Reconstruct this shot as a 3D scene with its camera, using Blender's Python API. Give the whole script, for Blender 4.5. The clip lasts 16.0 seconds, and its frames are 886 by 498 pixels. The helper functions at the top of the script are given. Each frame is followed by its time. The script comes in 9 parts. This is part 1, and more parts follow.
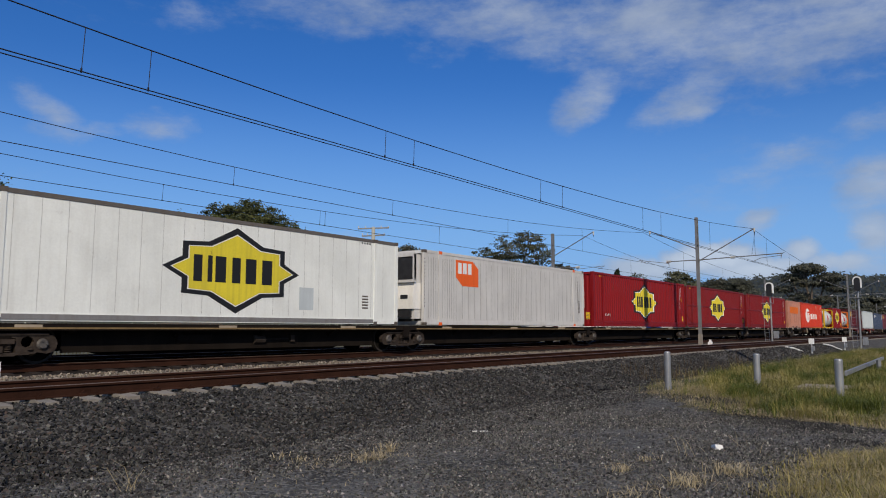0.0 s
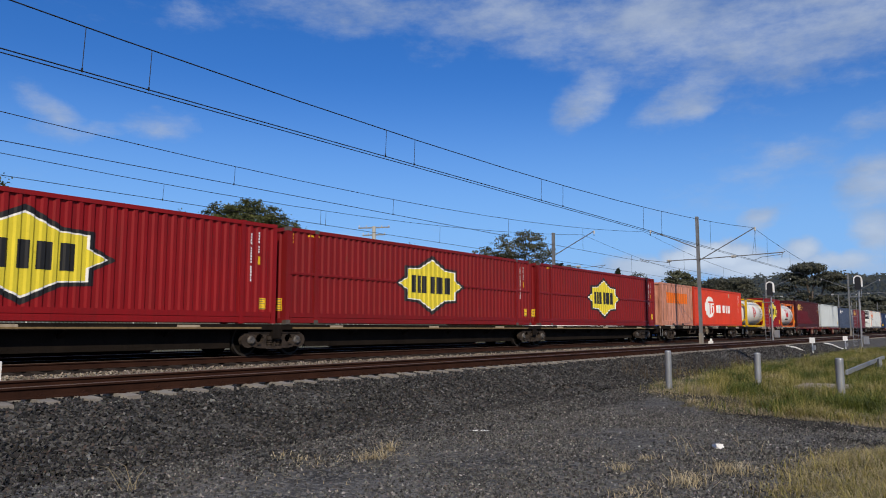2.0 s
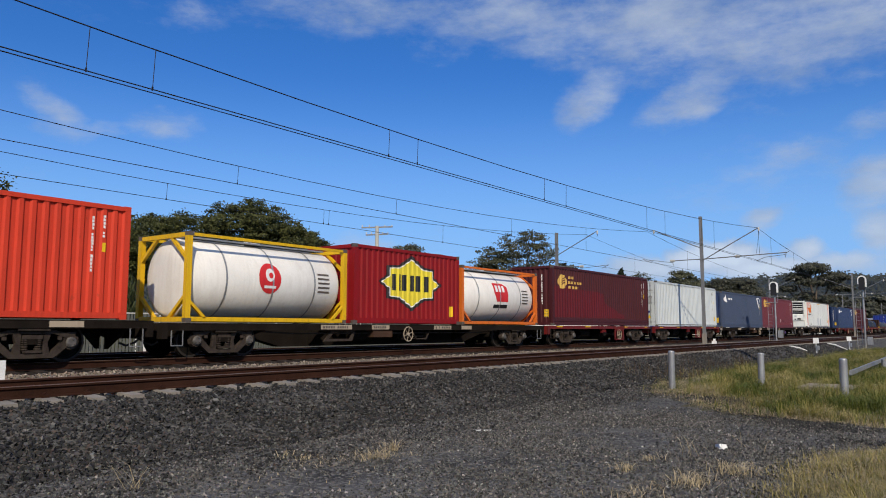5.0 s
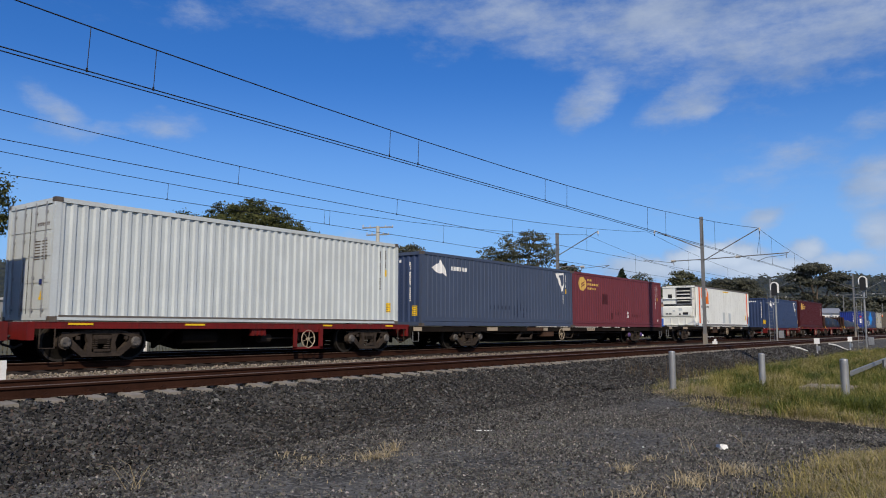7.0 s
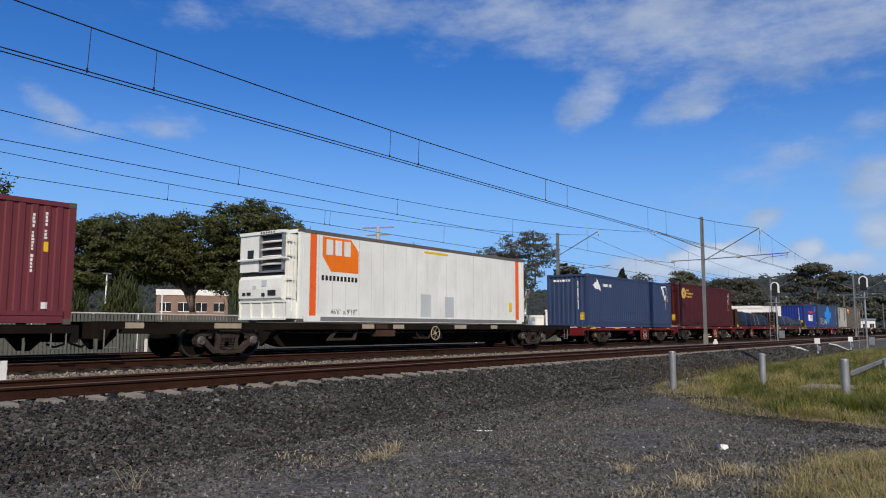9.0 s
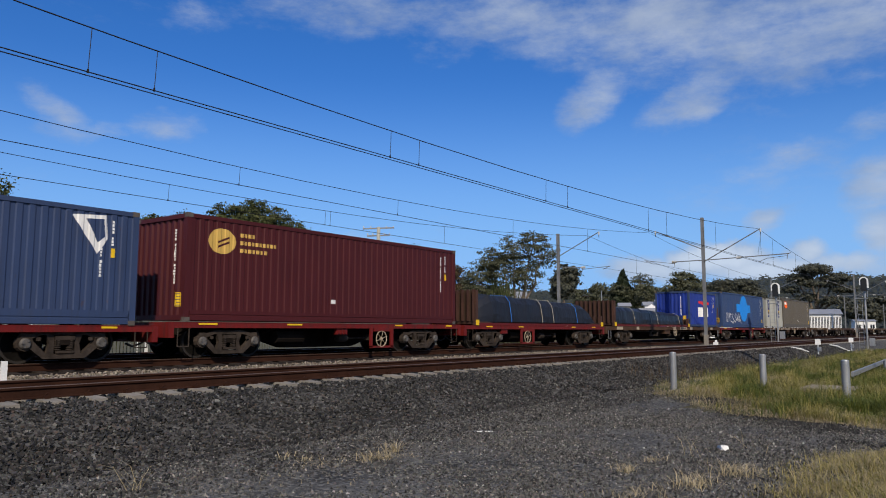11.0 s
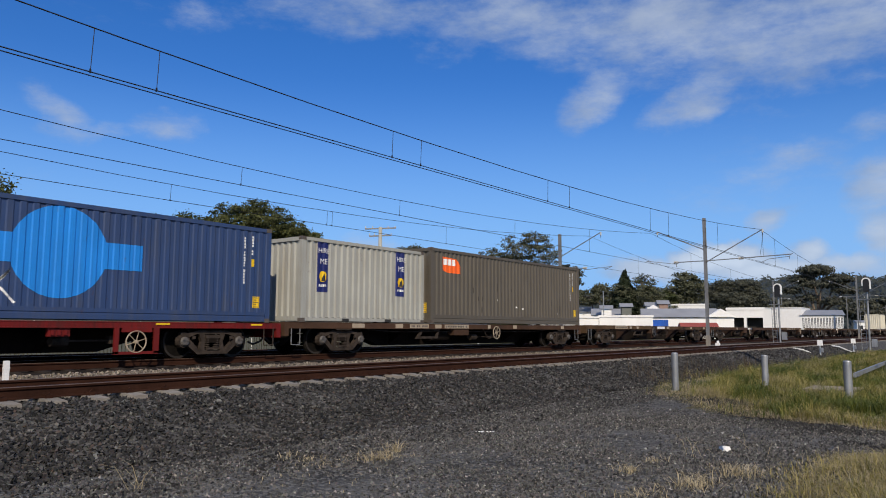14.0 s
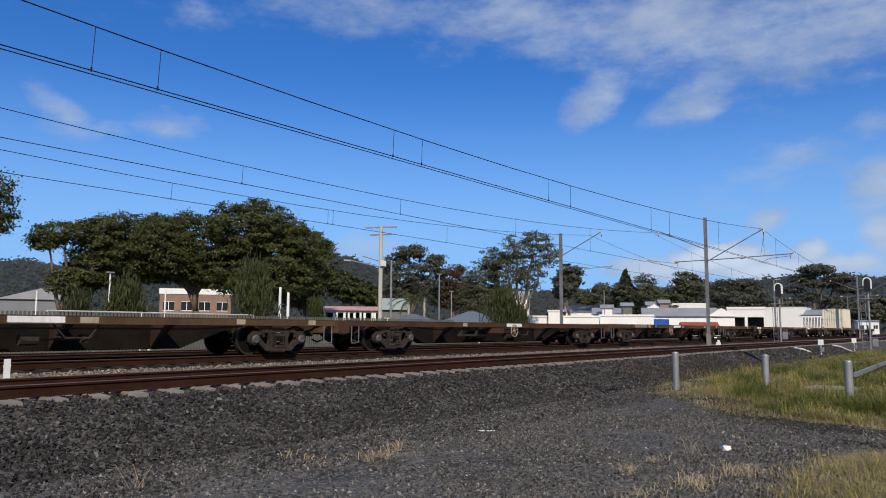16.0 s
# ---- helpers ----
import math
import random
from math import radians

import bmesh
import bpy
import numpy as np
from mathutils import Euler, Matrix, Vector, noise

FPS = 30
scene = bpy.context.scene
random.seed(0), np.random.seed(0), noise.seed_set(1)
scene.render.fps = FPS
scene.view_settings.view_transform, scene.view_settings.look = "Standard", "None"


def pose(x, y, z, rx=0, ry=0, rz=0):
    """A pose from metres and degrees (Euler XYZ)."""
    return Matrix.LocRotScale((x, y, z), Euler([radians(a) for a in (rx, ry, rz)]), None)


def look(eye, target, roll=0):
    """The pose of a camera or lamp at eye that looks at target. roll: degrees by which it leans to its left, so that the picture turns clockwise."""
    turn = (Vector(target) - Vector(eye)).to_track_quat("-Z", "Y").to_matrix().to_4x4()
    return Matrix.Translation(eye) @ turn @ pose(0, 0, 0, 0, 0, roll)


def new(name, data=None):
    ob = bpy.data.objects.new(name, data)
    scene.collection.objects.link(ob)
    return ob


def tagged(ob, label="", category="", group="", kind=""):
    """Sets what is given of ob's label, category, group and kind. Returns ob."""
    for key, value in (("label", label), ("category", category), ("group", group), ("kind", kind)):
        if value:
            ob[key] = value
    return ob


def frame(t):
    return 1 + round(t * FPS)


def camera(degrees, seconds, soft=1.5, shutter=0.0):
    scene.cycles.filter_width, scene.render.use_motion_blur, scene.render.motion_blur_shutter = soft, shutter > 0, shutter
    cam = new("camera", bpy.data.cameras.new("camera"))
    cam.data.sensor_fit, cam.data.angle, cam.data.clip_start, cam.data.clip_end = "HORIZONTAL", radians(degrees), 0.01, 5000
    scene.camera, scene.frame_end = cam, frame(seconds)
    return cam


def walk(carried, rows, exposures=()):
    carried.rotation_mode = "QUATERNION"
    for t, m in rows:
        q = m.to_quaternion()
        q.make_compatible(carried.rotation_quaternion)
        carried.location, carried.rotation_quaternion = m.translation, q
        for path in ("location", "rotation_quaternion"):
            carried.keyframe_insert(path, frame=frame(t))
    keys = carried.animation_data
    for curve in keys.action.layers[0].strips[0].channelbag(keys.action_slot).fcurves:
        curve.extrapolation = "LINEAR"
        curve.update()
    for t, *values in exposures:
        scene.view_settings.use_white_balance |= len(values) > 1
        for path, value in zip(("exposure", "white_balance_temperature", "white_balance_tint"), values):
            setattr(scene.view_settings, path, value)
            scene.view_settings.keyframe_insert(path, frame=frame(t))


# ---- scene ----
# World: X runs along the tracks, Y across them away from the camera, rail tops at z = 0.
cam = camera(62.13, 16.0, soft=1.0, shutter=0.035)
EYE = Vector((0.0, 0.0, 0.805))
FOCAL, YAW, PITCH, ROLL = 1301.34, 0.6484, 0.1075, 0.126
DRIFT = [(0, -7.8, 1.4, -0.08), (0.5, -7.6, 1.5, -0.085), (1, -7.2, 1.3, -0.10), (1.5, -7.0, 0.8, -0.12), (2, -6.7, 0.2, -0.12), (2.5, -5.9, -0.5, -0.085),
         (3, -4.7, -1.0, -0.05), (3.5, -3.6, -1.3, -0.02), (4, -2.7, -0.9, -0.03), (5.2, -1.0, -0.3, -0.02), (6.5, 0.0, 0.0, -0.01), (7, 0.0, 0.0, 0.0), (7.5, 0.1, 0.0, -0.02),
         (8, 0.2, 0.0, -0.04), (8.5, 0.4, 0.1, -0.05), (9, 0.6, 0.3, -0.03), (10.3, 1.1, 1.0, -0.01), (11.5, 1.6, 1.8, 0.02), (12, 2.1, 2.1, 0.045), (12.5, 3.0, 2.6, 0.045),
         (13, 3.7, 2.7, 0.04), (13.5, 4.1, 2.5, 0.06), (14, 4.5, 1.9, 0.09), (14.5, 4.9, 1.1, 0.10), (15, 5.3, 0.5, 0.13), (15.5, 5.5, 0.1, 0.17), (16, 5.9, 0.1, 0.18)]


def aim(dx, dy, turn):
    yaw, pitch = YAW + dx / FOCAL, PITCH + dy / FOCAL
    way = Vector((math.cos(yaw) * math.cos(pitch), math.sin(yaw) * math.cos(pitch), math.sin(pitch)))
    return look(EYE, EYE + way * 20, ROLL + turn)


walk(cam, [(t, aim(dx, dy, turn)) for t, dx, dy, turn in DRIFT],
     [(0, -0.22), (1, -0.14), (2, -0.03), (3.5, 0.06), (5, 0.02), (7, -0.04), (8.5, 0.0), (12.5, -0.03), (16, 0.03)])

# ---- sky and sun ----
SUN_WAY = Vector((0.585, 0.575, -0.572)).normalized()
world = bpy.data.worlds.new("sky")
scene.world = world
world.use_nodes = True


def build_sky():
    nt = world.node_tree
    nt.nodes.clear()
    N, L = nt.nodes.new, nt.links.new
    sky = N("ShaderNodeTexSky")
    sky.sky_type, sky.sun_disc = "NISHITA", False
    sky.sun_elevation = math.asin(-SUN_WAY.z)
    sky.sun_rotation = math.atan2(-SUN_WAY.x, -SUN_WAY.y)
    sky.altitude, sky.air_density, sky.dust_density, sky.ozone_density = 50, 1.15, 0.25, 4.0
    tc = N("ShaderNodeTexCoord")
    # clouds: soft patches over a stretched noise
    mp = N("ShaderNodeMapping")
    mp.inputs["Scale"].default_value = (1.0, 1.0, 2.6)
    L(tc.outputs["Generated"], mp.inputs["Vector"])
    nz = N("ShaderNodeTexNoise")
    nz.inputs["Scale"].default_value, nz.inputs["Detail"].default_value, nz.inputs["Roughness"].default_value = 9.0, 10.0, 0.64
    L(mp.outputs[0], nz.inputs["Vector"])
    # frayed edges: the patches are read at a shaken place
    fray, half, warp = N("ShaderNodeTexNoise"), N("ShaderNodeVectorMath"), N("ShaderNodeVectorMath")
    fray.inputs["Scale"].default_value, fray.inputs["Detail"].default_value, fray.inputs["Roughness"].default_value = 14.0, 8.0, 0.6
    L(tc.outputs["Generated"], fray.inputs["Vector"])
    half.operation, warp.operation = "SUBTRACT", "MULTIPLY_ADD"
    L(fray.outputs["Color"], half.inputs[0])
    half.inputs[1].default_value = (0.5, 0.5, 0.5)
    L(half.outputs[0], warp.inputs[0])
    warp.inputs[1].default_value = (0.05, 0.05, 0.05)
    L(tc.outputs["Generated"], warp.inputs[2])
    total = None
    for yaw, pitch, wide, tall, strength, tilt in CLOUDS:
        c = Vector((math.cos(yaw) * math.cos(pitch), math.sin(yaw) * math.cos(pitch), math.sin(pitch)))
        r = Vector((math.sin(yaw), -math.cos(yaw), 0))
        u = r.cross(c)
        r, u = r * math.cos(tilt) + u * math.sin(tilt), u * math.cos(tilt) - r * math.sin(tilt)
        dr, du, sub = N("ShaderNodeVectorMath"), N("ShaderNodeVectorMath"), N("ShaderNodeVectorMath")
        sub.operation, dr.operation, du.operation = "SUBTRACT", "DOT_PRODUCT", "DOT_PRODUCT"
        L(warp.outputs[0], sub.inputs[0])
        sub.inputs[1].default_value = c
        for d, ax, s in ((dr, r, wide), (du, u, tall)):
            L(sub.outputs[0], d.inputs[0])
            d.inputs[1].default_value = ax / s
        a, b, s2, e = (N("ShaderNodeMath") for _ in range(4))
        a.operation, b.operation, s2.operation, e.operation = "MULTIPLY", "MULTIPLY", "ADD", "MULTIPLY_ADD"
        for m, d in ((a, dr), (b, du)):
            L(d.outputs["Value"], m.inputs[0]), L(d.outputs["Value"], m.inputs[1])
        L(a.outputs[0], s2.inputs[0]), L(b.outputs[0], s2.inputs[1])
        L(s2.outputs[0], e.inputs[0])
        e.inputs[1].default_value, e.inputs[2].default_value = -strength, strength
        if total is None:
            total = e
        else:
            mx = N("ShaderNodeMath")
            mx.operation = "SMOOTH_MAX"
            mx.inputs[2].default_value = 0.15
            L(total.outputs[0], mx.inputs[0]), L(e.outputs[0], mx.inputs[1])
            total = mx
    add = N("ShaderNodeMath")
    add.operation = "MULTIPLY_ADD"
    L(nz.outputs["Fac"], add.inputs[0])
    add.inputs[1].default_value = 3.0
    L(total.outputs[0], add.inputs[2])
    ramp = N("ShaderNodeMapRange")
    ramp.interpolation_type = "SMOOTHSTEP"
    ramp.inputs["From Min"].default_value, ramp.inputs["From Max"].default_value = 1.5, 3.25
    ramp.inputs["To Max"].default_value = 0.80
    L(add.outputs[0], ramp.inputs["Value"])
    shade = N("ShaderNodeTexNoise")
    shade.inputs["Scale"].default_value, shade.inputs["Detail"].default_value = 11.0, 5.0
    L(mp.outputs[0], shade.inputs["Vector"])
    cr = N("ShaderNodeMix")
    cr.data_type = "RGBA"
    cr.inputs["A"].default_value, cr.inputs["B"].default_value = (3.1, 4.1, 6.0, 1), (8.0, 8.8, 10.0, 1)
    # thick cloud is whiter than thin cloud
    thick, lit = N("ShaderNodeMapRange"), N("ShaderNodeMath")
    thick.inputs["From Min"].default_value, thick.inputs["From Max"].default_value = 0.9, 2.6
    thick.inputs["To Min"].default_value, thick.inputs["To Max"].default_value = -0.16, 0.5
    L(total.outputs[0], thick.inputs["Value"])
    lit.operation, lit.use_clamp = "ADD", True
    L(shade.outputs["Fac"], lit.inputs[0]), L(thick.outputs[0], lit.inputs[1]), L(lit.outputs[0], cr.inputs["Factor"])
    # a deeper blue, paler towards the horizon
    hs, el, pale = N("ShaderNodeHueSaturation"), N("ShaderNodeSeparateXYZ"), N("ShaderNodeMix")
    hs.inputs["Saturation"].default_value, hs.inputs["Value"].default_value = 1.2, 1.0
    gain = N("ShaderNodeVectorMath")
    gain.operation = "MULTIPLY"
    gain.inputs[1].default_value = (0.99, 1.05, 1.41)
    L(sky.outputs[0], gain.inputs[0]), L(gain.outputs[0], hs.inputs["Color"]), L(tc.outputs["Generated"], el.inputs[0])
    low = N("ShaderNodeMapRange")
    low.interpolation_type = "SMOOTHSTEP"
    low.inputs["From Min"].default_value, low.inputs["From Max"].default_value = 0.0, 0.34
    low.inputs["To Min"].default_value, low.inputs["To Max"].default_value = 0.92, 0.0
    L(el.outputs["Z"], low.inputs["Value"])
    pale.data_type = "RGBA"
    pale.inputs["B"].default_value = (2.9, 6.1, 11.4, 1)
    L(low.outputs[0], pale.inputs["Factor"]), L(hs.outputs[0], pale.inputs["A"])
    mix = N("ShaderNodeMix")
    mix.data_type = "RGBA"
    L(ramp.outputs[0], mix.inputs["Factor"]), L(pale.outputs["Result"], mix.inputs["A"]), L(cr.outputs["Result"], mix.inputs["B"])
    bg, out = N("ShaderNodeBackground"), N("ShaderNodeOutputWorld")
    bg.inputs["Strength"].default_value = 0.080
    L(mix.outputs["Result"], bg.inputs["Color"]), L(bg.outputs[0], out.inputs["Surface"])


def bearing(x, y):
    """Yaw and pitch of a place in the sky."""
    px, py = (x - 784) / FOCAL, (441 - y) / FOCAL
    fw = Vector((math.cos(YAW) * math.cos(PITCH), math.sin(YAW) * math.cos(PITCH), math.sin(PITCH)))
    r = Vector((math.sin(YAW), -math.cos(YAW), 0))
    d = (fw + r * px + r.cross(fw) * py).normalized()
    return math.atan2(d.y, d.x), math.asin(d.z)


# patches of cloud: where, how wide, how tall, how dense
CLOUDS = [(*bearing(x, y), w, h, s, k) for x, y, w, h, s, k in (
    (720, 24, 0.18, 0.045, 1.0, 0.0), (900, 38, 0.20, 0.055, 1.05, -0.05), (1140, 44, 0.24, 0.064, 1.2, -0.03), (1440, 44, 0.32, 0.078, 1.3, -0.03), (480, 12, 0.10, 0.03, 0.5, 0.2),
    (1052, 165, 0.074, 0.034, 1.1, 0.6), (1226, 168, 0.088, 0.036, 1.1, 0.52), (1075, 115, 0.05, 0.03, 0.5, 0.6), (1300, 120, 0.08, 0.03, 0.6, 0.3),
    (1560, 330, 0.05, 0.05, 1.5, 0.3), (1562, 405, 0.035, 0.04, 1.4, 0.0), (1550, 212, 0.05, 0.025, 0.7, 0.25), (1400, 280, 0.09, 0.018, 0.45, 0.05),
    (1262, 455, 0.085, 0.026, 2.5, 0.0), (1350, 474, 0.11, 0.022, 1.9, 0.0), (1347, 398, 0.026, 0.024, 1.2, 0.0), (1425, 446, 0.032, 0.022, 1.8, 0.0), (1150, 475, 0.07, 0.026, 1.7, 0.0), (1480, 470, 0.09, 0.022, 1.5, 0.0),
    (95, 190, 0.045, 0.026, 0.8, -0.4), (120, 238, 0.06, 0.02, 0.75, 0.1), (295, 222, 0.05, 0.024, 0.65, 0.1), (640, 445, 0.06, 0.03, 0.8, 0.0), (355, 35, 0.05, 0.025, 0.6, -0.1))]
# unseen cloud added overhead and behind, to whiten the fill light
CLOUDS += [(YAW, 1.25, 0.85, 0.7, 1.5, 0.0), (YAW + 2.2, 0.6, 1.0, 0.45, 1.5, 0.1), (YAW - 2.0, 0.45, 1.0, 0.4, 1.5, -0.1), (YAW + math.pi, 0.35, 0.9, 0.35, 1.4, 0.0)]
build_sky()
sun_data = bpy.data.lights.new("sun", "SUN")
sun_data.energy, sun_data.angle, sun_data.color = 3.8, radians(0.55), (1.0, 0.87, 0.70)
sun = new("sun", sun_data)
sun.matrix_world = look((0, 0, 60), Vector((0, 0, 60)) + SUN_WAY)

# ---- materials ----
def mat(name, color, rough=0.6, metal=0.0, var=0.18, scale=1.2, fine=35.0, bump=0.0, bscale=60.0, grime=0.0,
        grime_color=(0.09, 0.06, 0.04), streak=True, spec=0.4, coords="Object"):
    """A surface with broad and fine variation, streaks of grime and a slight relief."""
    m = bpy.data.materials.new(name)
    m.use_nodes = True
    nt = m.node_tree
    N, L = nt.nodes.new, nt.links.new
    b = nt.nodes["Principled BSDF"]
    b.inputs["Metallic"].default_value = metal
    b.inputs["Specular IOR Level"].default_value = spec
    tc = N("ShaderNodeTexCoord")
    info = N("ShaderNodeObjectInfo")
    shift = N("ShaderNodeVectorMath")
    shift.operation = "MULTIPLY_ADD"
    comb = N("ShaderNodeCombineXYZ")
    for k in range(3):
        L(info.outputs["Random"], comb.inputs[k])
    L(comb.outputs[0], shift.inputs[0])
    shift.inputs[1].default_value = (37.0, 11.0, 23.0)
    L(tc.outputs[coords], shift.inputs[2])
    n1, n2 = N("ShaderNodeTexNoise"), N("ShaderNodeTexNoise")
    n1.inputs["Scale"].default_value, n1.inputs["Detail"].default_value = scale, 6
    n2.inputs["Scale"].default_value, n2.inputs["Detail"].default_value = fine, 4
    L(shift.outputs[0], n1.inputs["Vector"]), L(shift.outputs[0], n2.inputs["Vector"])
    add = N("ShaderNodeMath")
    add.operation = "MULTIPLY_ADD"
    L(n2.outputs["Fac"], add.inputs[0])
    add.inputs[1].default_value = 0.45
    L(n1.outputs["Fac"], add.inputs[2])
    mr = N("ShaderNodeMapRange")
    mr.inputs["From Min"].default_value, mr.inputs["From Max"].default_value = 0.45, 1.0
    L(add.outputs[0], mr.inputs["Value"])
    mix = N("ShaderNodeMix")
    mix.data_type = "RGBA"
    c = Vector(color)
    mix.inputs["A"].default_value, mix.inputs["B"].default_value = (*(c * (1 - var)), 1), (*(c * (1 + var)), 1)
    L(mr.outputs[0], mix.inputs["Factor"])
    last = mix
    if grime:
        sm = N("ShaderNodeMapping")
        sm.inputs["Scale"].default_value = (2.2, 2.2, 0.35) if streak else (1, 1, 1)
        L(shift.outputs[0], sm.inputs["Vector"])
        n3 = N("ShaderNodeTexNoise")
        n3.inputs["Scale"].default_value, n3.inputs["Detail"].default_value, n3.inputs["Roughness"].default_value = 1.6, 8, 0.7
        L(sm.outputs[0], n3.inputs["Vector"])
        g = N("ShaderNodeMapRange")
        g.inputs["From Min"].default_value, g.inputs["From Max"].default_value, g.inputs["To Max"].default_value = 0.5, 0.78, grime
        L(n3.outputs["Fac"], g.inputs["Value"])
        mg = N("ShaderNodeMix")
        mg.data_type = "RGBA"
        L(g.outputs[0], mg.inputs["Factor"]), L(mix.outputs["Result"], mg.inputs["A"])
        mg.inputs["B"].default_value = (*grime_color, 1)
        last = mg
    L(last.outputs["Result"], b.inputs["Base Color"])
    rr = N("ShaderNodeMapRange")
    rr.inputs["To Min"].default_value, rr.inputs["To Max"].default_value = max(rough - 0.12, 0.05), min(rough + 0.12, 1)
    L(n1.outputs["Fac"], rr.inputs["Value"]), L(rr.outputs[0], b.inputs["Roughness"])
    if bump:
        n4, bp = N("ShaderNodeTexNoise"), N("ShaderNodeBump")
        n4.inputs["Scale"].default_value, n4.inputs["Detail"].default_value = bscale, 5
        L(shift.outputs[0], n4.inputs["Vector"]), L(n4.outputs["Fac"], bp.inputs["Height"])
        bp.inputs["Strength"].default_value, bp.inputs["Distance"].default_value = bump, 0.03
        L(bp.outputs[0], b.inputs["Normal"])
    return m


def paint(name, color, grime=0.35, rough=0.5, var=0.1, gc=(0.10, 0.06, 0.04), runs=0.3, chips=0.35):
    """Old container paint: broad fading, thin runs of dirt down the sheet and small rust chips."""
    m = mat(name, color, rough, 0, var, 0.9, 22, 0.05, 9, grime, gc, spec=0.18)
    nt = m.node_tree
    N, L = nt.nodes.new, nt.links.new
    b = nt.nodes["Principled BSDF"]
    link = b.inputs["Base Color"].links[0]
    src = link.from_socket
    nt.links.remove(link)
    tc, sm, n1, r1, m1 = N("ShaderNodeTexCoord"), N("ShaderNodeMapping"), N("ShaderNodeTexNoise"), N("ShaderNodeMapRange"), N("ShaderNodeMix")
    sm.inputs["Scale"].default_value = (9.0, 9.0, 0.45)
    L(tc.outputs["Object"], sm.inputs["Vector"]), L(sm.outputs[0], n1.inputs["Vector"])
    n1.inputs["Scale"].default_value, n1.inputs["Detail"].default_value, n1.inputs["Roughness"].default_value = 1.0, 7, 0.65
    r1.inputs["From Min"].default_value, r1.inputs["From Max"].default_value, r1.inputs["To Max"].default_value = 0.46, 0.74, runs
    L(n1.outputs["Fac"], r1.inputs["Value"])
    m1.data_type = "RGBA"
    L(r1.outputs[0], m1.inputs["Factor"]), L(src, m1.inputs["A"])
    m1.inputs["B"].default_value = (*(Vector(gc) * 0.7), 1)
    n2, r2, m2, fine = N("ShaderNodeTexNoise"), N("ShaderNodeMapRange"), N("ShaderNodeMix"), N("ShaderNodeMapping")
    fine.inputs["Scale"].default_value = (1.0, 1.0, 0.55)
    L(tc.outputs["Object"], fine.inputs["Vector"]), L(fine.outputs[0], n2.inputs["Vector"])
    n2.inputs["Scale"].default_value, n2.inputs["Detail"].default_value, n2.inputs["Roughness"].default_value = 5.5, 9, 0.62
    r2.inputs["From Min"].default_value, r2.inputs["From Max"].default_value, r2.inputs["To Max"].default_value = 0.66, 0.71, chips
    L(n2.outputs["Fac"], r2.inputs["Value"])
    m2.data_type = "RGBA"
    L(r2.outputs[0], m2.inputs["Factor"]), L(m1.outputs["Result"], m2.inputs["A"])
    m2.inputs["B"].default_value = (0.085, 0.038, 0.02, 1)
    L(m2.outputs["Result"], b.inputs["Base Color"])
    return m


M = {}
M["white"] = paint("white_container_paint", (0.79, 0.815, 0.775), 0.18, gc=(0.45, 0.42, 0.36), runs=0.10, chips=0.12)
M["whitegrey"] = paint("pale_grey_container_paint", (0.51, 0.56, 0.575), 0.12, gc=(0.36, 0.35, 0.32), runs=0.12, chips=0.05)
M["offwhite"] = paint("ribbed_reefer_paint", (0.60, 0.595, 0.575), 0.3, gc=(0.36, 0.33, 0.29), runs=0.2, chips=0.1)
M["cream"] = paint("cream_container_paint", (0.70, 0.66, 0.52), 0.3, gc=(0.4, 0.32, 0.2), runs=0.2, chips=0.1)
M["red"] = paint("dark_red_container_paint", (0.245, 0.009, 0.012), 0.3, gc=(0.10, 0.02, 0.016))
M["red2"] = paint("worn_red_container_paint", (0.205, 0.011, 0.013), 0.5, gc=(0.11, 0.028, 0.02))
M["brightred"] = paint("orange_red_container_paint", (0.60, 0.052, 0.024), 0.25, gc=(0.3, 0.05, 0.03))
M["pink"] = paint("faded_salmon_container_paint", (0.60, 0.27, 0.185), 1.0, gc=(0.20, 0.085, 0.042), runs=0.7, chips=0.8)
M["orange"] = paint("orange_panel_paint", (0.76, 0.16, 0.012), 0.2, gc=(0.5, 0.2, 0.08))
M["maroon"] = paint("maroon_container_paint", (0.066, 0.015, 0.018), 0.4, gc=(0.045, 0.014, 0.014), runs=0.4)
M["repaint"] = paint("dull_crimson_repaint", (0.105, 0.010, 0.016), 0.5, gc=(0.07, 0.013, 0.017), runs=0.5)
M["rose"] = paint("faded_maroon_container_paint", (0.15, 0.036, 0.046), 0.4, gc=(0.12, 0.03, 0.03))
M["brown"] = paint("brown_red_container_paint", (0.066, 0.0125, 0.0145), 0.3, gc=(0.042, 0.013, 0.013), runs=0.15, chips=0.1)
M["slate"] = paint("faded_slate_blue_container_paint", (0.060, 0.081, 0.134), 0.45, gc=(0.085, 0.095, 0.12))
M["slatedark"] = paint("dark_scuff_on_blue_paint", (0.024, 0.034, 0.066), 0.3, gc=(0.04, 0.045, 0.06))
M["navy"] = paint("navy_blue_container_paint", (0.036, 0.058, 0.128), 0.4, gc=(0.05, 0.055, 0.075))
M["royal"] = paint("royal_blue_container_paint", (0.017, 0.040, 0.25), 0.5, gc=(0.03, 0.035, 0.09), runs=0.5)
M["steelblue"] = paint("weathered_blue_container_paint", (0.034, 0.064, 0.158), 0.7, gc=(0.085, 0.095, 0.12), runs=0.45)
M["cyan"] = paint("bright_blue_patch_paint", (0.02, 0.24, 0.72), 0.15, gc=(0.05, 0.15, 0.4))
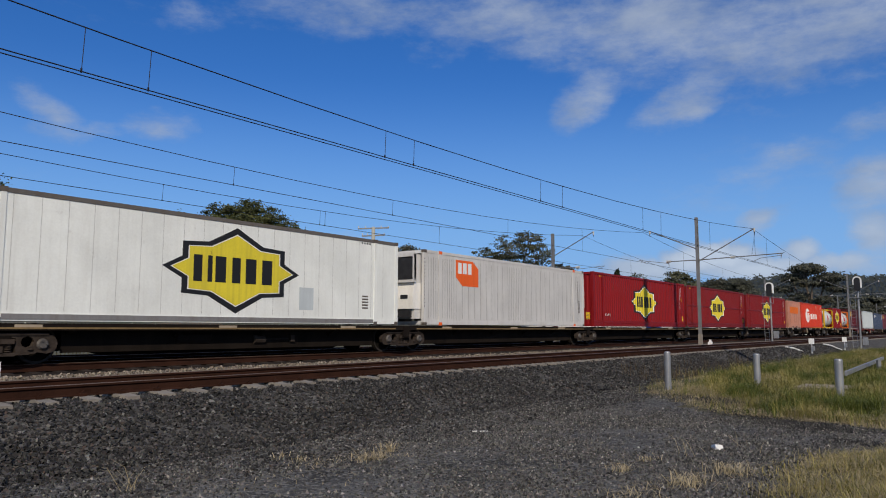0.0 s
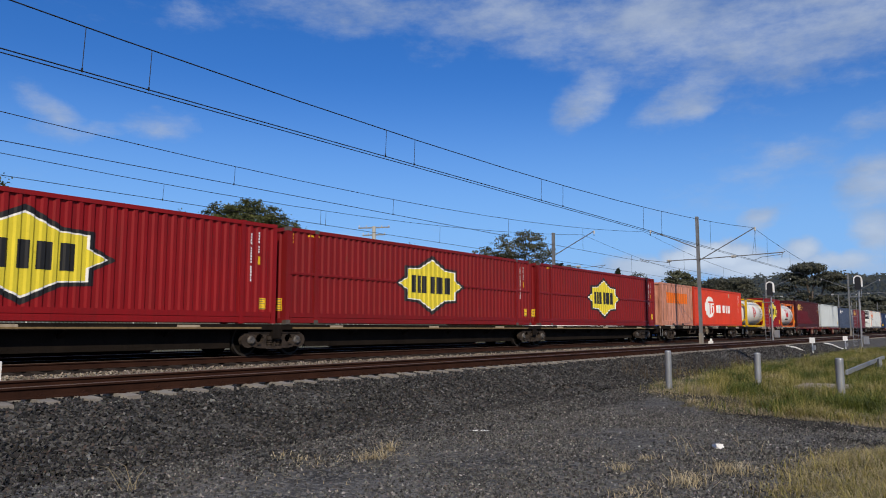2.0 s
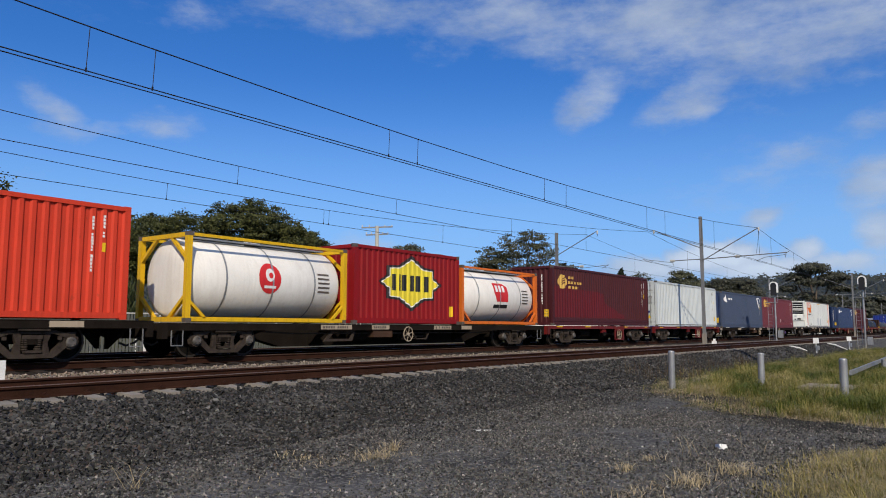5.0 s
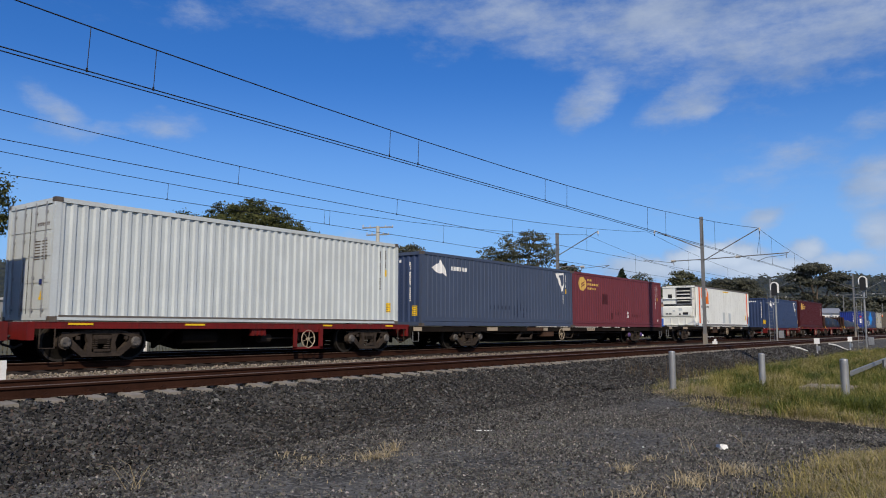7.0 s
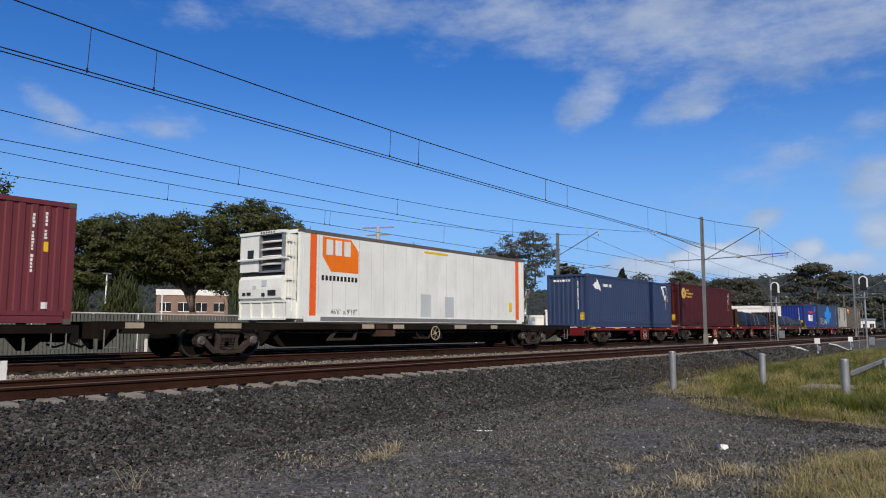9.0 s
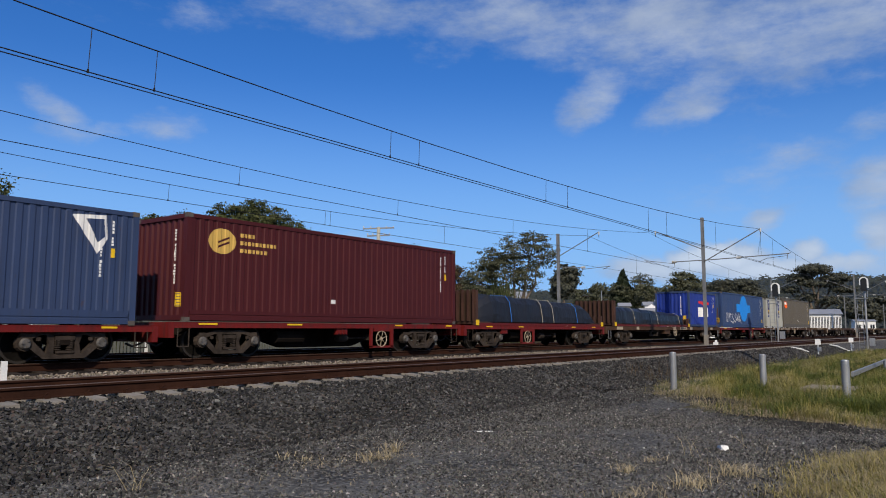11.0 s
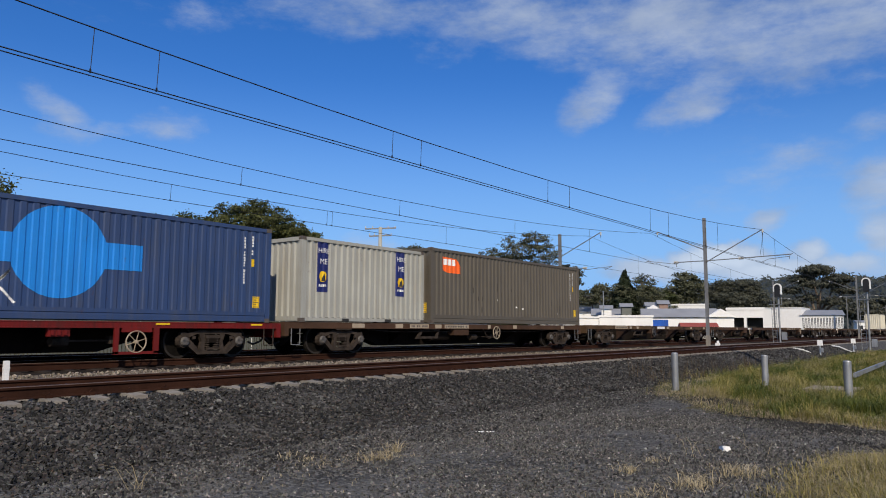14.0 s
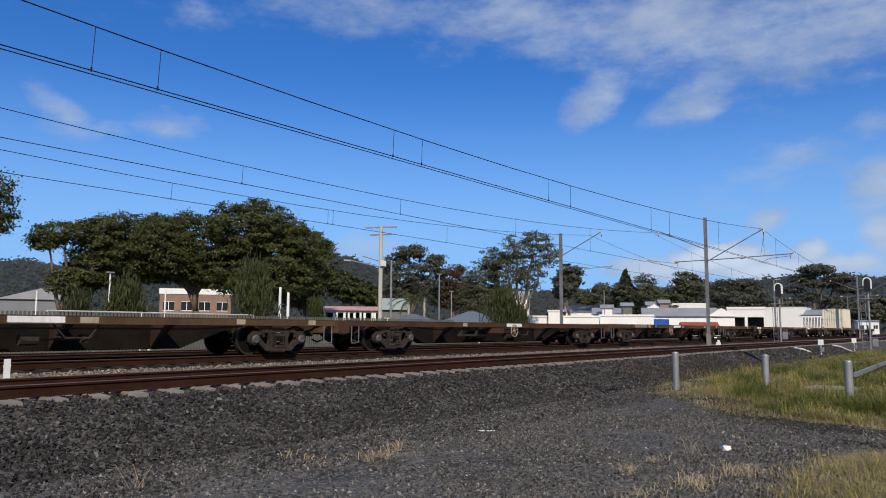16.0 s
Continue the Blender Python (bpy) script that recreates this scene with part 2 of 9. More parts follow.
M["hiregrey"] = paint("light_green_grey_container_paint", (0.365, 0.37, 0.335), 0.35, gc=(0.28, 0.23, 0.16), runs=0.4)
M["taupe"] = paint("taupe_grey_container_paint", (0.108, 0.096, 0.078), 0.3, gc=(0.10, 0.085, 0.07))
M["yellow"] = paint("yellow_sign_paint", (0.72, 0.60, 0.045), 0.12, gc=(0.4, 0.33, 0.08))
M["signyellow"] = paint("yellow_marker_paint", (0.80, 0.52, 0.02), 0.1)
M["gold"] = paint("gold_emblem_paint", (0.62, 0.40, 0.10), 0.1)
M["black"] = mat("black_paint", (0.012, 0.012, 0.013), 0.55)
M["signwhite"] = paint("white_lettering_paint", (0.80, 0.80, 0.78), 0.12, gc=(0.5, 0.45, 0.4))
M["signred"] = paint("red_emblem_paint", (0.62, 0.03, 0.035), 0.1)
M["bannerblue"] = paint("dark_blue_banner", (0.015, 0.025, 0.13), 0.1)
M["signorange"] = paint("orange_emblem_paint", (0.85, 0.13, 0.02), 0.12, gc=(0.6, 0.2, 0.1))
M["signorange2"] = paint("bright_orange_emblem", (0.86, 0.19, 0.01), 0.1, gc=(0.6, 0.2, 0.1))
M["darkrail"] = paint("dark_grey_rail_paint", (0.13, 0.12, 0.11), 0.4)
M["greyrail"] = paint("grey_rail_paint", (0.21, 0.21, 0.21), 0.4)
M["seam_grey"] = mat("grey_seam_line", (0.42, 0.42, 0.40), 0.8)
M["groove_shade"] = mat("painted_groove_shade", (0.22, 0.215, 0.205), 0.85)
M["casting"] = mat("steel_corner_casting", (0.12, 0.10, 0.085), 0.7, 0.3, 0.3, 6)
M["gasket"] = mat("black_rubber_gasket", (0.02, 0.02, 0.02), 0.8)
M["machine"] = mat("dark_machinery_metal", (0.03, 0.03, 0.032), 0.6, 0.3, 0.4, 5)
# grime, with the deep shade under the wagons worked into a near-black base
M["under"] = mat("shade_darkened_grimy_steel", (0.013, 0.010, 0.008), 0.95, 0.0, 0.45, 1.5, 30, 0.2, 40, 0.5, (0.026, 0.019, 0.014), spec=0.08)
M["wagonbrown"] = mat("brown_wagon_paint", (0.068, 0.038, 0.024), 0.75, 0.0, 0.35, 1.4, 25, 0.15, 40, 0.5, (0.05, 0.035, 0.025), spec=0.12)
M["ochre"] = mat("ochre_dusted_wagon_paint", (0.088, 0.054, 0.030), 0.8, 0.0, 0.4, 1.2, 25, 0.15, 40, 0.6, (0.055, 0.035, 0.024), spec=0.12)
M["gusset"] = mat("dark_brown_gusset_steel", (0.040, 0.024, 0.018), 0.85, 0.0, 0.4, 1.4, 25, 0.15, 40, 0.5, (0.025, 0.018, 0.014), spec=0.1)
M["edgepipe"] = paint("yellowed_brown_edge_paint", (0.24, 0.165, 0.075), 0.7, gc=(0.08, 0.055, 0.035))
M["wagonred"] = paint("red_wagon_paint", (0.15, 0.013, 0.012), 0.9, gc=(0.05, 0.02, 0.017), runs=0.5, chips=0.6)
M["tan"] = paint("cream_stencil_panel", (0.40, 0.33, 0.24), 0.35, gc=(0.2, 0.14, 0.09))
M["bogie"] = mat("dusty_bogie_steel", (0.042, 0.033, 0.027), 0.9, 0.0, 0.5, 5, 30, 0.3, 30, 0.6, (0.085, 0.064, 0.050), False, spec=0.1)
# near-black: includes the shade in which the wheels run
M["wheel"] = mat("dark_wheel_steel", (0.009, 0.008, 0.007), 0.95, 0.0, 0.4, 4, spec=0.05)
M["tread"] = mat("polished_wheel_rim", (0.03, 0.026, 0.023), 0.6, 0.0, 0.2, 4, spec=0.15)
M["bearing"] = mat("pale_bearing_cap", (0.10, 0.092, 0.085), 0.6, 0.1, 0.4, 8)
M["purplecap"] = paint("purple_bearing_cap", (0.11, 0.07, 0.22), 0.2)
M["tank"] = paint("cream_white_tank_cladding", (0.80, 0.79, 0.74), 0.25, 0.4, gc=(0.45, 0.40, 0.32), runs=0.15, chips=0.1)
M["frameyellow"] = paint("yellow_tank_frame_paint", (0.72, 0.44, 0.012), 0.2)
M["frameorange"] = paint("orange_tank_frame_paint", (0.66, 0.15, 0.02), 0.25)
M["tarp"] = mat("black_tarpaulin", (0.010, 0.010, 0.012), 0.42, 0, 0.3, 1.5, 20, 0.5, 7, 0.2, (0.03, 0.03, 0.033), spec=0.4)
M["tarpblue"] = mat("dark_blue_tarpaulin", (0.012, 0.014, 0.021), 0.55, 0, 0.25, 1.5, 20, 0.5, 6, 0.3, (0.03, 0.03, 0.035), spec=0.3)
M["strap"] = mat("webbing_strap", (0.36, 0.33, 0.26), 0.8)
M["strapblue"] = mat("blue_webbing_strap", (0.03, 0.16, 0.5), 0.8)
M["rust"] = mat("rusty_brown_steel", (0.062, 0.028, 0.02), 0.85, 0.1, 0.4, 2, 25, 0.2, 30, 0.5, (0.045, 0.025, 0.02))
M["rail"] = mat("rusty_rail_side", (0.034, 0.0145, 0.009), 0.85, 0.0, 0.35, 2.5, 30, 0.2, 40, spec=0.08)
M["railhead"] = mat("worn_rail_head", (0.11, 0.075, 0.057), 0.5, 0.25, 0.25, 3)
M["concrete"] = mat("weathered_concrete_sleeper", (0.225, 0.205, 0.175), 0.9, 0, 0.25, 3, 30, 0.3, 50, 0.4, (0.2, 0.15, 0.12), False)
M["galv"] = mat("galvanised_steel", (0.34, 0.35, 0.36), 0.45, 0.55, 0.2, 3, 30, 0, 10, 0.35, (0.2, 0.2, 0.19))
M["mast"] = mat("weathered_mast_steel", (0.20, 0.205, 0.21), 0.6, 0.3, 0.25, 2, 20, 0, 10, 0.35, (0.12, 0.115, 0.11))
M["wire"] = mat("overhead_wire_copper", (0.012, 0.012, 0.014), 0.7, 0.1, 0.2, 2)
M["insulator"] = mat("pale_insulator", (0.55, 0.54, 0.5), 0.35)
M["whitepost"] = mat("white_marker_post", (0.78, 0.78, 0.76), 0.6)

# ---- mesh helpers ----
def box(bm, x0, x1, y0, y1, z0, z1):
    v = [bm.verts.new((x, y, z)) for z in (z0, z1) for y in (y0, y1) for x in (x0, x1)]
    for f in ((0, 2, 3, 1), (4, 5, 7, 6), (0, 1, 5, 4), (2, 6, 7, 3), (0, 4, 6, 2), (1, 3, 7, 5)):
        bm.faces.new([v[i] for i in f])
    return v


def tube(bm, p, q, r, seg=8, r2=None, caps=True):
    p, q = Vector(p), Vector(q)
    d = (q - p).normalized()
    a = d.orthogonal().normalized()
    b = d.cross(a)
    r2 = r if r2 is None else r2
    rings = []
    for c, rr in ((p, r), (q, r2)):
        rings.append([bm.verts.new(c + (a * math.cos(2 * math.pi * k / seg) + b * math.sin(2 * math.pi * k / seg)) * rr) for k in range(seg)])
    for k in range(seg):
        bm.faces.new((rings[0][k], rings[0][(k + 1) % seg], rings[1][(k + 1) % seg], rings[1][k]))
    if caps:
        bm.faces.new(rings[0][::-1])
        bm.faces.new(rings[1])


def path_tube(bm, pts, r, seg=6, r2=None, closed=False):
    """One connected tube along a line of points."""
    pts = [Vector(p) for p in pts]
    n, rings = len(pts), []
    a = None
    for k, p in enumerate(pts):
        d = (pts[(k + 1) % n] - pts[k - 1]) if closed or 0 < k < n - 1 else (pts[1] - pts[0] if k == 0 else pts[-1] - pts[-2])
        d.normalize()
        a = d.orthogonal().normalized() if a is None else (a - d * a.dot(d)).normalized()
        b = d.cross(a)
        rr = r if r2 is None else r + (r2 - r) * k / (n - 1)
        rings.append([bm.verts.new(p + (a * math.cos(2 * math.pi * j / seg) + b * math.sin(2 * math.pi * j / seg)) * rr) for j in range(seg)])
    for k in range(n if closed else n - 1):
        u, v = rings[k], rings[(k + 1) % n]
        for j in range(seg):
            bm.faces.new((u[j], u[(j + 1) % seg], v[(j + 1) % seg], v[j]))
    if not closed:
        bm.faces.new(rings[0][::-1])
        bm.faces.new(rings[-1])


def bar(bm, p, q, w, h, up=(0, 0, 1)):
    """A square bar from p to q."""
    p, q = Vector(p), Vector(q)
    d = (q - p).normalized()
    s = d.cross(Vector(up))
    s = s.normalized() if s.length > 1e-4 else d.orthogonal().normalized()
    u = s.cross(d)
    r = [[bm.verts.new(c + s * a * w / 2 + u * b * h / 2) for a, b in ((-1, -1), (1, -1), (1, 1), (-1, 1))] for c in (p, q)]
    for k in range(4):
        bm.faces.new((r[0][k], r[0][(k + 1) % 4], r[1][(k + 1) % 4], r[1][k]))
    bm.faces.new(r[0][::-1])
    bm.faces.new(r[1])


def prism(bm, pts, y0, y1):
    """A polygon in the x-z plane given depth from y0 to y1."""
    a = [bm.verts.new((x, y0, z)) for x, z in pts]
    b = [bm.verts.new((x, y1, z)) for x, z in pts]
    n = len(pts)
    for k in range(n):
        bm.faces.new((a[k], a[(k + 1) % n], b[(k + 1) % n], b[k]))
    bm.faces.new(a[::-1])
    bm.faces.new(b)


def lathe(bm, prof, seg=16, centre=(0, 0, 0)):
    """Turn (y, r) pairs about the y axis through centre."""
    c = Vector(centre)
    rings = [[bm.verts.new(c + Vector((r * math.cos(2 * math.pi * k / seg), y, r * math.sin(2 * math.pi * k / seg)))) for k in range(seg)] for y, r in prof]
    for a, b in zip(rings, rings[1:]):
        for k in range(seg):
            bm.faces.new((a[k], a[(k + 1) % seg], b[(k + 1) % seg], b[k]))
    bm.faces.new(rings[0][::-1])
    bm.faces.new(rings[-1])


def finish(name, bm, material, smooth=False):
    bmesh.ops.recalc_face_normals(bm, faces=bm.faces)
    me = bpy.data.meshes.new(name)
    bm.to_mesh(me)
    bm.free()
    me.materials.append(material)
    if smooth:
        for p in me.polygons:
            p.use_smooth = True
    return me


def part(name, bm, material, parent, label="", smooth=False):
    ob = new(name, finish(name, bm, material, smooth) if not isinstance(bm, bpy.types.Mesh) else bm)
    ob.parent = parent
    if label:
        tagged(ob, label)
    return ob


def boxes(name, material, parent, *spans, label=""):
    bm = bmesh.new()
    for s in spans:
        box(bm, *s)
    return part(name, bm, material, parent, label)


def rough_mesh(name, verts, faces, material, smooth=False):
    me = bpy.data.meshes.new(name)
    me.from_pydata([tuple(v) for v in verts], [], [tuple(f) for f in faces])
    me.materials.append(material)
    if smooth:
        for p in me.polygons:
            p.use_smooth = True
    return me


def strip(bm, sec, x0, x1):
    """A (y, z) section drawn out along x."""
    a = [bm.verts.new((x0, y, z)) for y, z in sec]
    b = [bm.verts.new((x1, y, z)) for y, z in sec]
    n = len(sec)
    for k in range(n):
        bm.faces.new((a[k], a[(k + 1) % n], b[(k + 1) % n], b[k]))
    bm.faces.new(a[::-1])
    bm.faces.new(b)


def thing(name, label, category, group="", kind=""):
    return tagged(new(name), label, category, group, kind)

# ---- ground and tracks ----
def zone_mat(name, a, b, c, scale, fine, bump, bscale):
    """Ground in three tones: broad patches, grains and specks."""
    m = bpy.data.materials.new(name)
    m.use_nodes = True
    nt = m.node_tree
    N, L = nt.nodes.new, nt.links.new
    bs = nt.nodes["Principled BSDF"]
    bs.inputs["Roughness"].default_value = 0.95
    bs.inputs["Specular IOR Level"].default_value = 0.2
    tc = N("ShaderNodeTexCoord")
    n1, vo, n2 = N("ShaderNodeTexNoise"), N("ShaderNodeTexVoronoi"), N("ShaderNodeTexNoise")
    n1.inputs["Scale"].default_value, n1.inputs["Detail"].default_value, n1.inputs["Roughness"].default_value = scale, 8, 0.65
    vo.inputs["Scale"].default_value = fine
    n2.inputs["Scale"].default_value, n2.inputs["Detail"].default_value = bscale, 6
    for n in (n1, vo, n2):
        L(tc.outputs["Object"], n.inputs["Vector"])
    r1 = N("ShaderNodeMapRange")
    r1.inputs["From Min"].default_value, r1.inputs["From Max"].default_value = 0.38, 0.64
    L(n1.outputs["Fac"], r1.inputs["Value"])
    m1, m2 = N("ShaderNodeMix"), N("ShaderNodeMix")
    m1.data_type = m2.data_type = "RGBA"
    m1.inputs["A"].default_value, m1.inputs["B"].default_value, m2.inputs["B"].default_value = (*a, 1), (*b, 1), (*c, 1)
    L(r1.outputs[0], m1.inputs["Factor"])
    sep = N("ShaderNodeSeparateColor")
    L(vo.outputs["Color"], sep.inputs[0])
    r2 = N("ShaderNodeMapRange")
    r2.inputs["From Min"].default_value, r2.inputs["From Max"].default_value, r2.inputs["To Max"].default_value = 0.45, 1.0, 0.85
    L(sep.outputs[0], r2.inputs["Value"])
    L(r2.outputs[0], m2.inputs["Factor"]), L(m1.outputs["Result"], m2.inputs["A"])
    L(m2.outputs["Result"], bs.inputs["Base Color"])
    ad, bp = N("ShaderNodeMath"), N("ShaderNodeBump")
    ad.operation = "SUBTRACT"
    L(n2.outputs["Fac"], ad.inputs[0]), L(vo.outputs["Distance"], ad.inputs[1])
    L(ad.outputs[0], bp.inputs["Height"])
    bp.inputs["Strength"].default_value, bp.inputs["Distance"].default_value = bump, 0.03
    L(bp.outputs[0], bs.inputs["Normal"])
    return m


M["gravel"] = zone_mat("dark_gravel", (0.028, 0.0275, 0.0268), (0.118, 0.115, 0.108), (0.21, 0.205, 0.19), 0.7, 26, 1.0, 40)
M["ballast"] = zone_mat("grey_ballast", (0.038, 0.037, 0.035), (0.085, 0.082, 0.076), (0.145, 0.138, 0.127), 0.8, 17, 1.0, 30)
M["tanballast"] = zone_mat("tan_dusty_ballast", (0.11, 0.092, 0.07), (0.19, 0.158, 0.122), (0.29, 0.248, 0.198), 0.8, 17, 1.0, 30)
M["dirt"] = zone_mat("grassy_earth", (0.050, 0.050, 0.020), (0.085, 0.076, 0.037), (0.12, 0.10, 0.056), 0.15, 12, 0.8, 20)


def ground_z(x, y):
    """Height of the ground before the ballast is laid on it."""
    z = -0.8 + 0.035 * noise.noise(Vector((x * 0.35, y * 0.35, 0))) + 0.012 * noise.noise(Vector((x * 1.9, y * 1.9, 3)))
    if y > 25.5:
        z += min((y - 25.5) * 0.06, 1.15)
    return z


def ground():
    xs = sorted({*np.arange(-12, 40, 0.5), *np.arange(40, 120, 4), *np.linspace(120, 2600, 40), *np.linspace(-700, -12, 24)})
    ys = sorted({*np.arange(-14, 26, 0.5), *np.arange(26, 90, 4), *np.linspace(90, 3400, 40), *np.linspace(-900, -14, 24)})
    verts = [(x, y, ground_z(x, y)) for y in ys for x in xs]
    n = len(xs)
    faces = [(j * n + i, j * n + i + 1, (j + 1) * n + i + 1, (j + 1) * n + i) for j in range(len(ys) - 1) for i in range(n - 1)]
    me = rough_mesh("ground", verts, faces, M["gravel"], True)
    me.materials.append(M["dirt"])
    for p in me.polygons:
        x, y, _ = p.center
        grassy = (x > 13.5 and y < 9.8 and y < 7.3 + (x - 18) * 0.9 and (y > 1.0 or x > 20)) or (x > 20 and y < 10) or y > 26 or y < -1.5 or x < -6 or x > 90
        p.material_index = 1 if grassy else 0
    return tagged(new("ground", me), "dark gravel ground with grassy verge", "ground", kind="structure")


ground()


def bed(name, label, section, material, x0=-60, x1=560, step=0.6):
    """A ballast bed along the tracks with the given (y, z) section and an uneven surface."""
    xs = [x0, -30] + list(np.arange(-6, 60, step)) + list(np.arange(60, 140, 4)) + [180, 260, 400, x1]
    verts, n = [], len(section)
    for x in xs:
        for j, (y, z) in enumerate(section):
            k = 0.03 * noise.noise(Vector((x * 1.4, y * 1.4, 7)))
            verts.append((x, y + k * 2, z + k))
    faces = [(i * n + j, (i + 1) * n + j, (i + 1) * n + j + 1, i * n + j + 1) for i in range(len(xs) - 1) for j in range(n - 1)]
    ob = new(name, rough_mesh(name, verts, faces, M[material], True))
    return tagged(ob, label, "ballast", kind="structure")


bed("ballast_bed", "dark grey crushed stone ballast shoulder", [(8.2, -0.9), (8.7, -0.74), (9.4, -0.5), (9.9, -0.31), (10.15, -0.245), (10.6, -0.235), (11.6, -0.235), (12.6, -0.235), (13.3, -0.235)], "ballast")
bed("ballast_bed", "tan dusty ballast between the tracks", [(13.3, -0.235), (13.6, -0.21), (14.3, -0.22), (15.2, -0.24), (16.0, -0.2), (16.3, -0.19)], "tanballast")
# brown grime and the shade of the train, both put into this colour
M["brownballast"] = zone_mat("shade_darkened_rusty_ballast", (0.012, 0.009, 0.007), (0.026, 0.019, 0.015), (0.045, 0.034, 0.027), 0.8, 17, 1.0, 30)
bed("ballast_bed", "rusty ballast under the farther tracks, coloured dark for the shade of the train", [(16.3, -0.19), (17.0, -0.195), (18.5, -0.205), (20.0, -0.205), (20.6, -0.23), (21.3, -0.205), (22.7, -0.205), (24.0, -0.205), (24.4, -0.25), (25.4, -0.7)], "brownballast")


def rail_mesh(x0, x1):
    sec = [(-0.073, -0.170), (0.073, -0.170), (0.073, -0.158), (0.015, -0.142), (0.009, -0.05), (0.034, -0.036), (0.036, -0.008), (0.028, 0.0), (-0.028, 0.0), (-0.036, -0.008), (-0.034, -0.036), (-0.009, -0.05), (-0.015, -0.142), (-0.073, -0.158)]
    verts = [(x, y, z) for x in (x0, x1) for y, z in sec]
    n = len(sec)
    faces = [(k, (k + 1) % n, n + (k + 1) % n, n + k) for k in range(n)]
    me = rough_mesh("rail", verts, faces, M["rail"])
    me.materials.append(M["railhead"])
    for k in (6, 7, 8):
        me.polygons[k].material_index = 1
    return me


def sleeper_mesh(material="concrete"):
    bm = bmesh.new()
    prof = [(-1.21, -0.02), (-0.95, 0.0), (-0.45, 0.0), (0, -0.03), (0.45, 0.0), (0.95, 0.0), (1.21, -0.02)]
    rows = []
    for y, z in prof:
        rows.append([bm.verts.new((x, y, zz)) for x, zz in ((-0.13, -0.21), (-0.105, z), (0.105, z), (0.13, -0.21))])
    for a, b2 in zip(rows, rows[1:]):
        for k in range(3):
            bm.faces.new((a[k], a[k + 1], b2[k + 1], b2[k]))
    bm.faces.new(rows[0]), bm.faces.new(rows[-1])
    return finish("sleeper", bm, M[material])


# sleepers beneath the train: its shade is put into their near-black colour
M["shaded_sleeper"] = mat("shade_dark_sleeper", (0.030, 0.021, 0.016), 0.9, 0, 0.35, 3, 30, 0.3, 50)


def track(y, label, sleepers, clips, sleeper_material="concrete"):
    t = thing("railway_track", label, "railway track", kind="structure")
    t.location = (0, y, 0)
    rail = rail_mesh(-60, 560)
    for s in (-1, 1):
        ob = new("rail", rail)
        ob.parent, ob.location = t, (0, s * 0.7525, 0)
    me = sleeper_mesh(sleeper_material)
    for k in range(sleepers):
        ob = new("sleeper", me)
        ob.parent, ob.location = t, (-7.03 + 0.6 * k, 0, -0.172)
    if clips:
        bm = bmesh.new()
        for k in range(sleepers):
            for s in (-1, 1):
                for o in (-0.12, 0.12):
                    yy = s * 0.7525 + o
                    x = -7.03 + 0.6 * k
                    box(bm, x - 0.05, x + 0.05, yy - 0.035, yy + 0.035, -0.172, -0.125)
                    tube(bm, (x - 0.02, yy, -0.125), (x + 0.02, yy + 0.01, -0.095), 0.012, 4)
        tagged(part("rail_clips", bm, M["rail"], t, "rusty spring rail clips"), kind="stuff")
    return t


track(11.6, "rusty rails on pale concrete sleepers in dark ballast", 230, True)
track(18.55, "rusty rails on sleepers coloured near-black for the shade under the train", 150, False, "shaded_sleeper")
track(22.7, "rusty rails on near-black sleepers, shade in their colour, behind the train", 150, False, "shaded_sleeper")

# ---- overhead line ----
def wire(bm, pts, r=0.009):
    path_tube(bm, pts, r, 5)


def sag(t, hi, lo):
    return lo + (hi - lo) * (2 * t - 1) ** 2


def span(y, x0, x1, contact, hi, lo, droppers, y_of=None, twin=False):
    """One span of catenary: messenger, contact wire and droppers."""
    line = thing("overhead_line", "dark overhead catenary wires with droppers", "overhead wire", "overhead line")
    yy = y_of or (lambda x: y)
    bm = bmesh.new()
    wire(bm, [(x, yy(x), sag((x - x0) / (x1 - x0), hi, lo)) for x in np.linspace(x0, x1, 17)], 0.012 if twin else 0.0105)
    part("messenger_wire", bm, M["wire"], line)
    bm = bmesh.new()
    wire(bm, [(x, yy(x), contact) for x in (x0, x1)], 0.011 if twin else 0.0105)
    part("contact_wire", bm, M["wire"], line)
    if twin:
        bm = bmesh.new()
        wire(bm, [(x, yy(x) + 0.02, contact - 0.055) for x in (x0, x1)], 0.010)
        part("contact_wire", bm, M["wire"], line)
    for x in droppers:
        bm = bmesh.new()
        tube(bm, (x, yy(x), contact), (x + 0.03, yy(x), sag((x - x0) / (x1 - x0), hi, lo)), 0.007, 5)
        drop = part("dropper", bm, M["wire"], line)
        boxes("clamp", M["wire"], drop, (x - 0.012, x + 0.012, yy(x) - 0.012, yy(x) + 0.012, contact - 0.02, contact + 0.05))
    return line


def i_beam(bm, x, y, z0, z1, d=0.20, w=0.17):
    """A broad-flanged post of one H section."""
    t, h = 0.02, 0.03
    sec = [(-d / 2, -w / 2), (-d / 2 + t, -w / 2), (-d / 2 + t, -h), (d / 2 - t, -h), (d / 2 - t, -w / 2), (d / 2, -w / 2),
           (d / 2, w / 2), (d / 2 - t, w / 2), (d / 2 - t, h), (-d / 2 + t, h), (-d / 2 + t, w / 2), (-d / 2, w / 2)]
    lo, hi = [[bm.verts.new((x + a, y + b, z)) for a, b in sec] for z in (z0, z1)]
    for k in range(12):
        bm.faces.new((lo[k], lo[(k + 1) % 12], hi[(k + 1) % 12], hi[k]))
    bm.faces.new(lo[::-1]), bm.faces.new(hi)


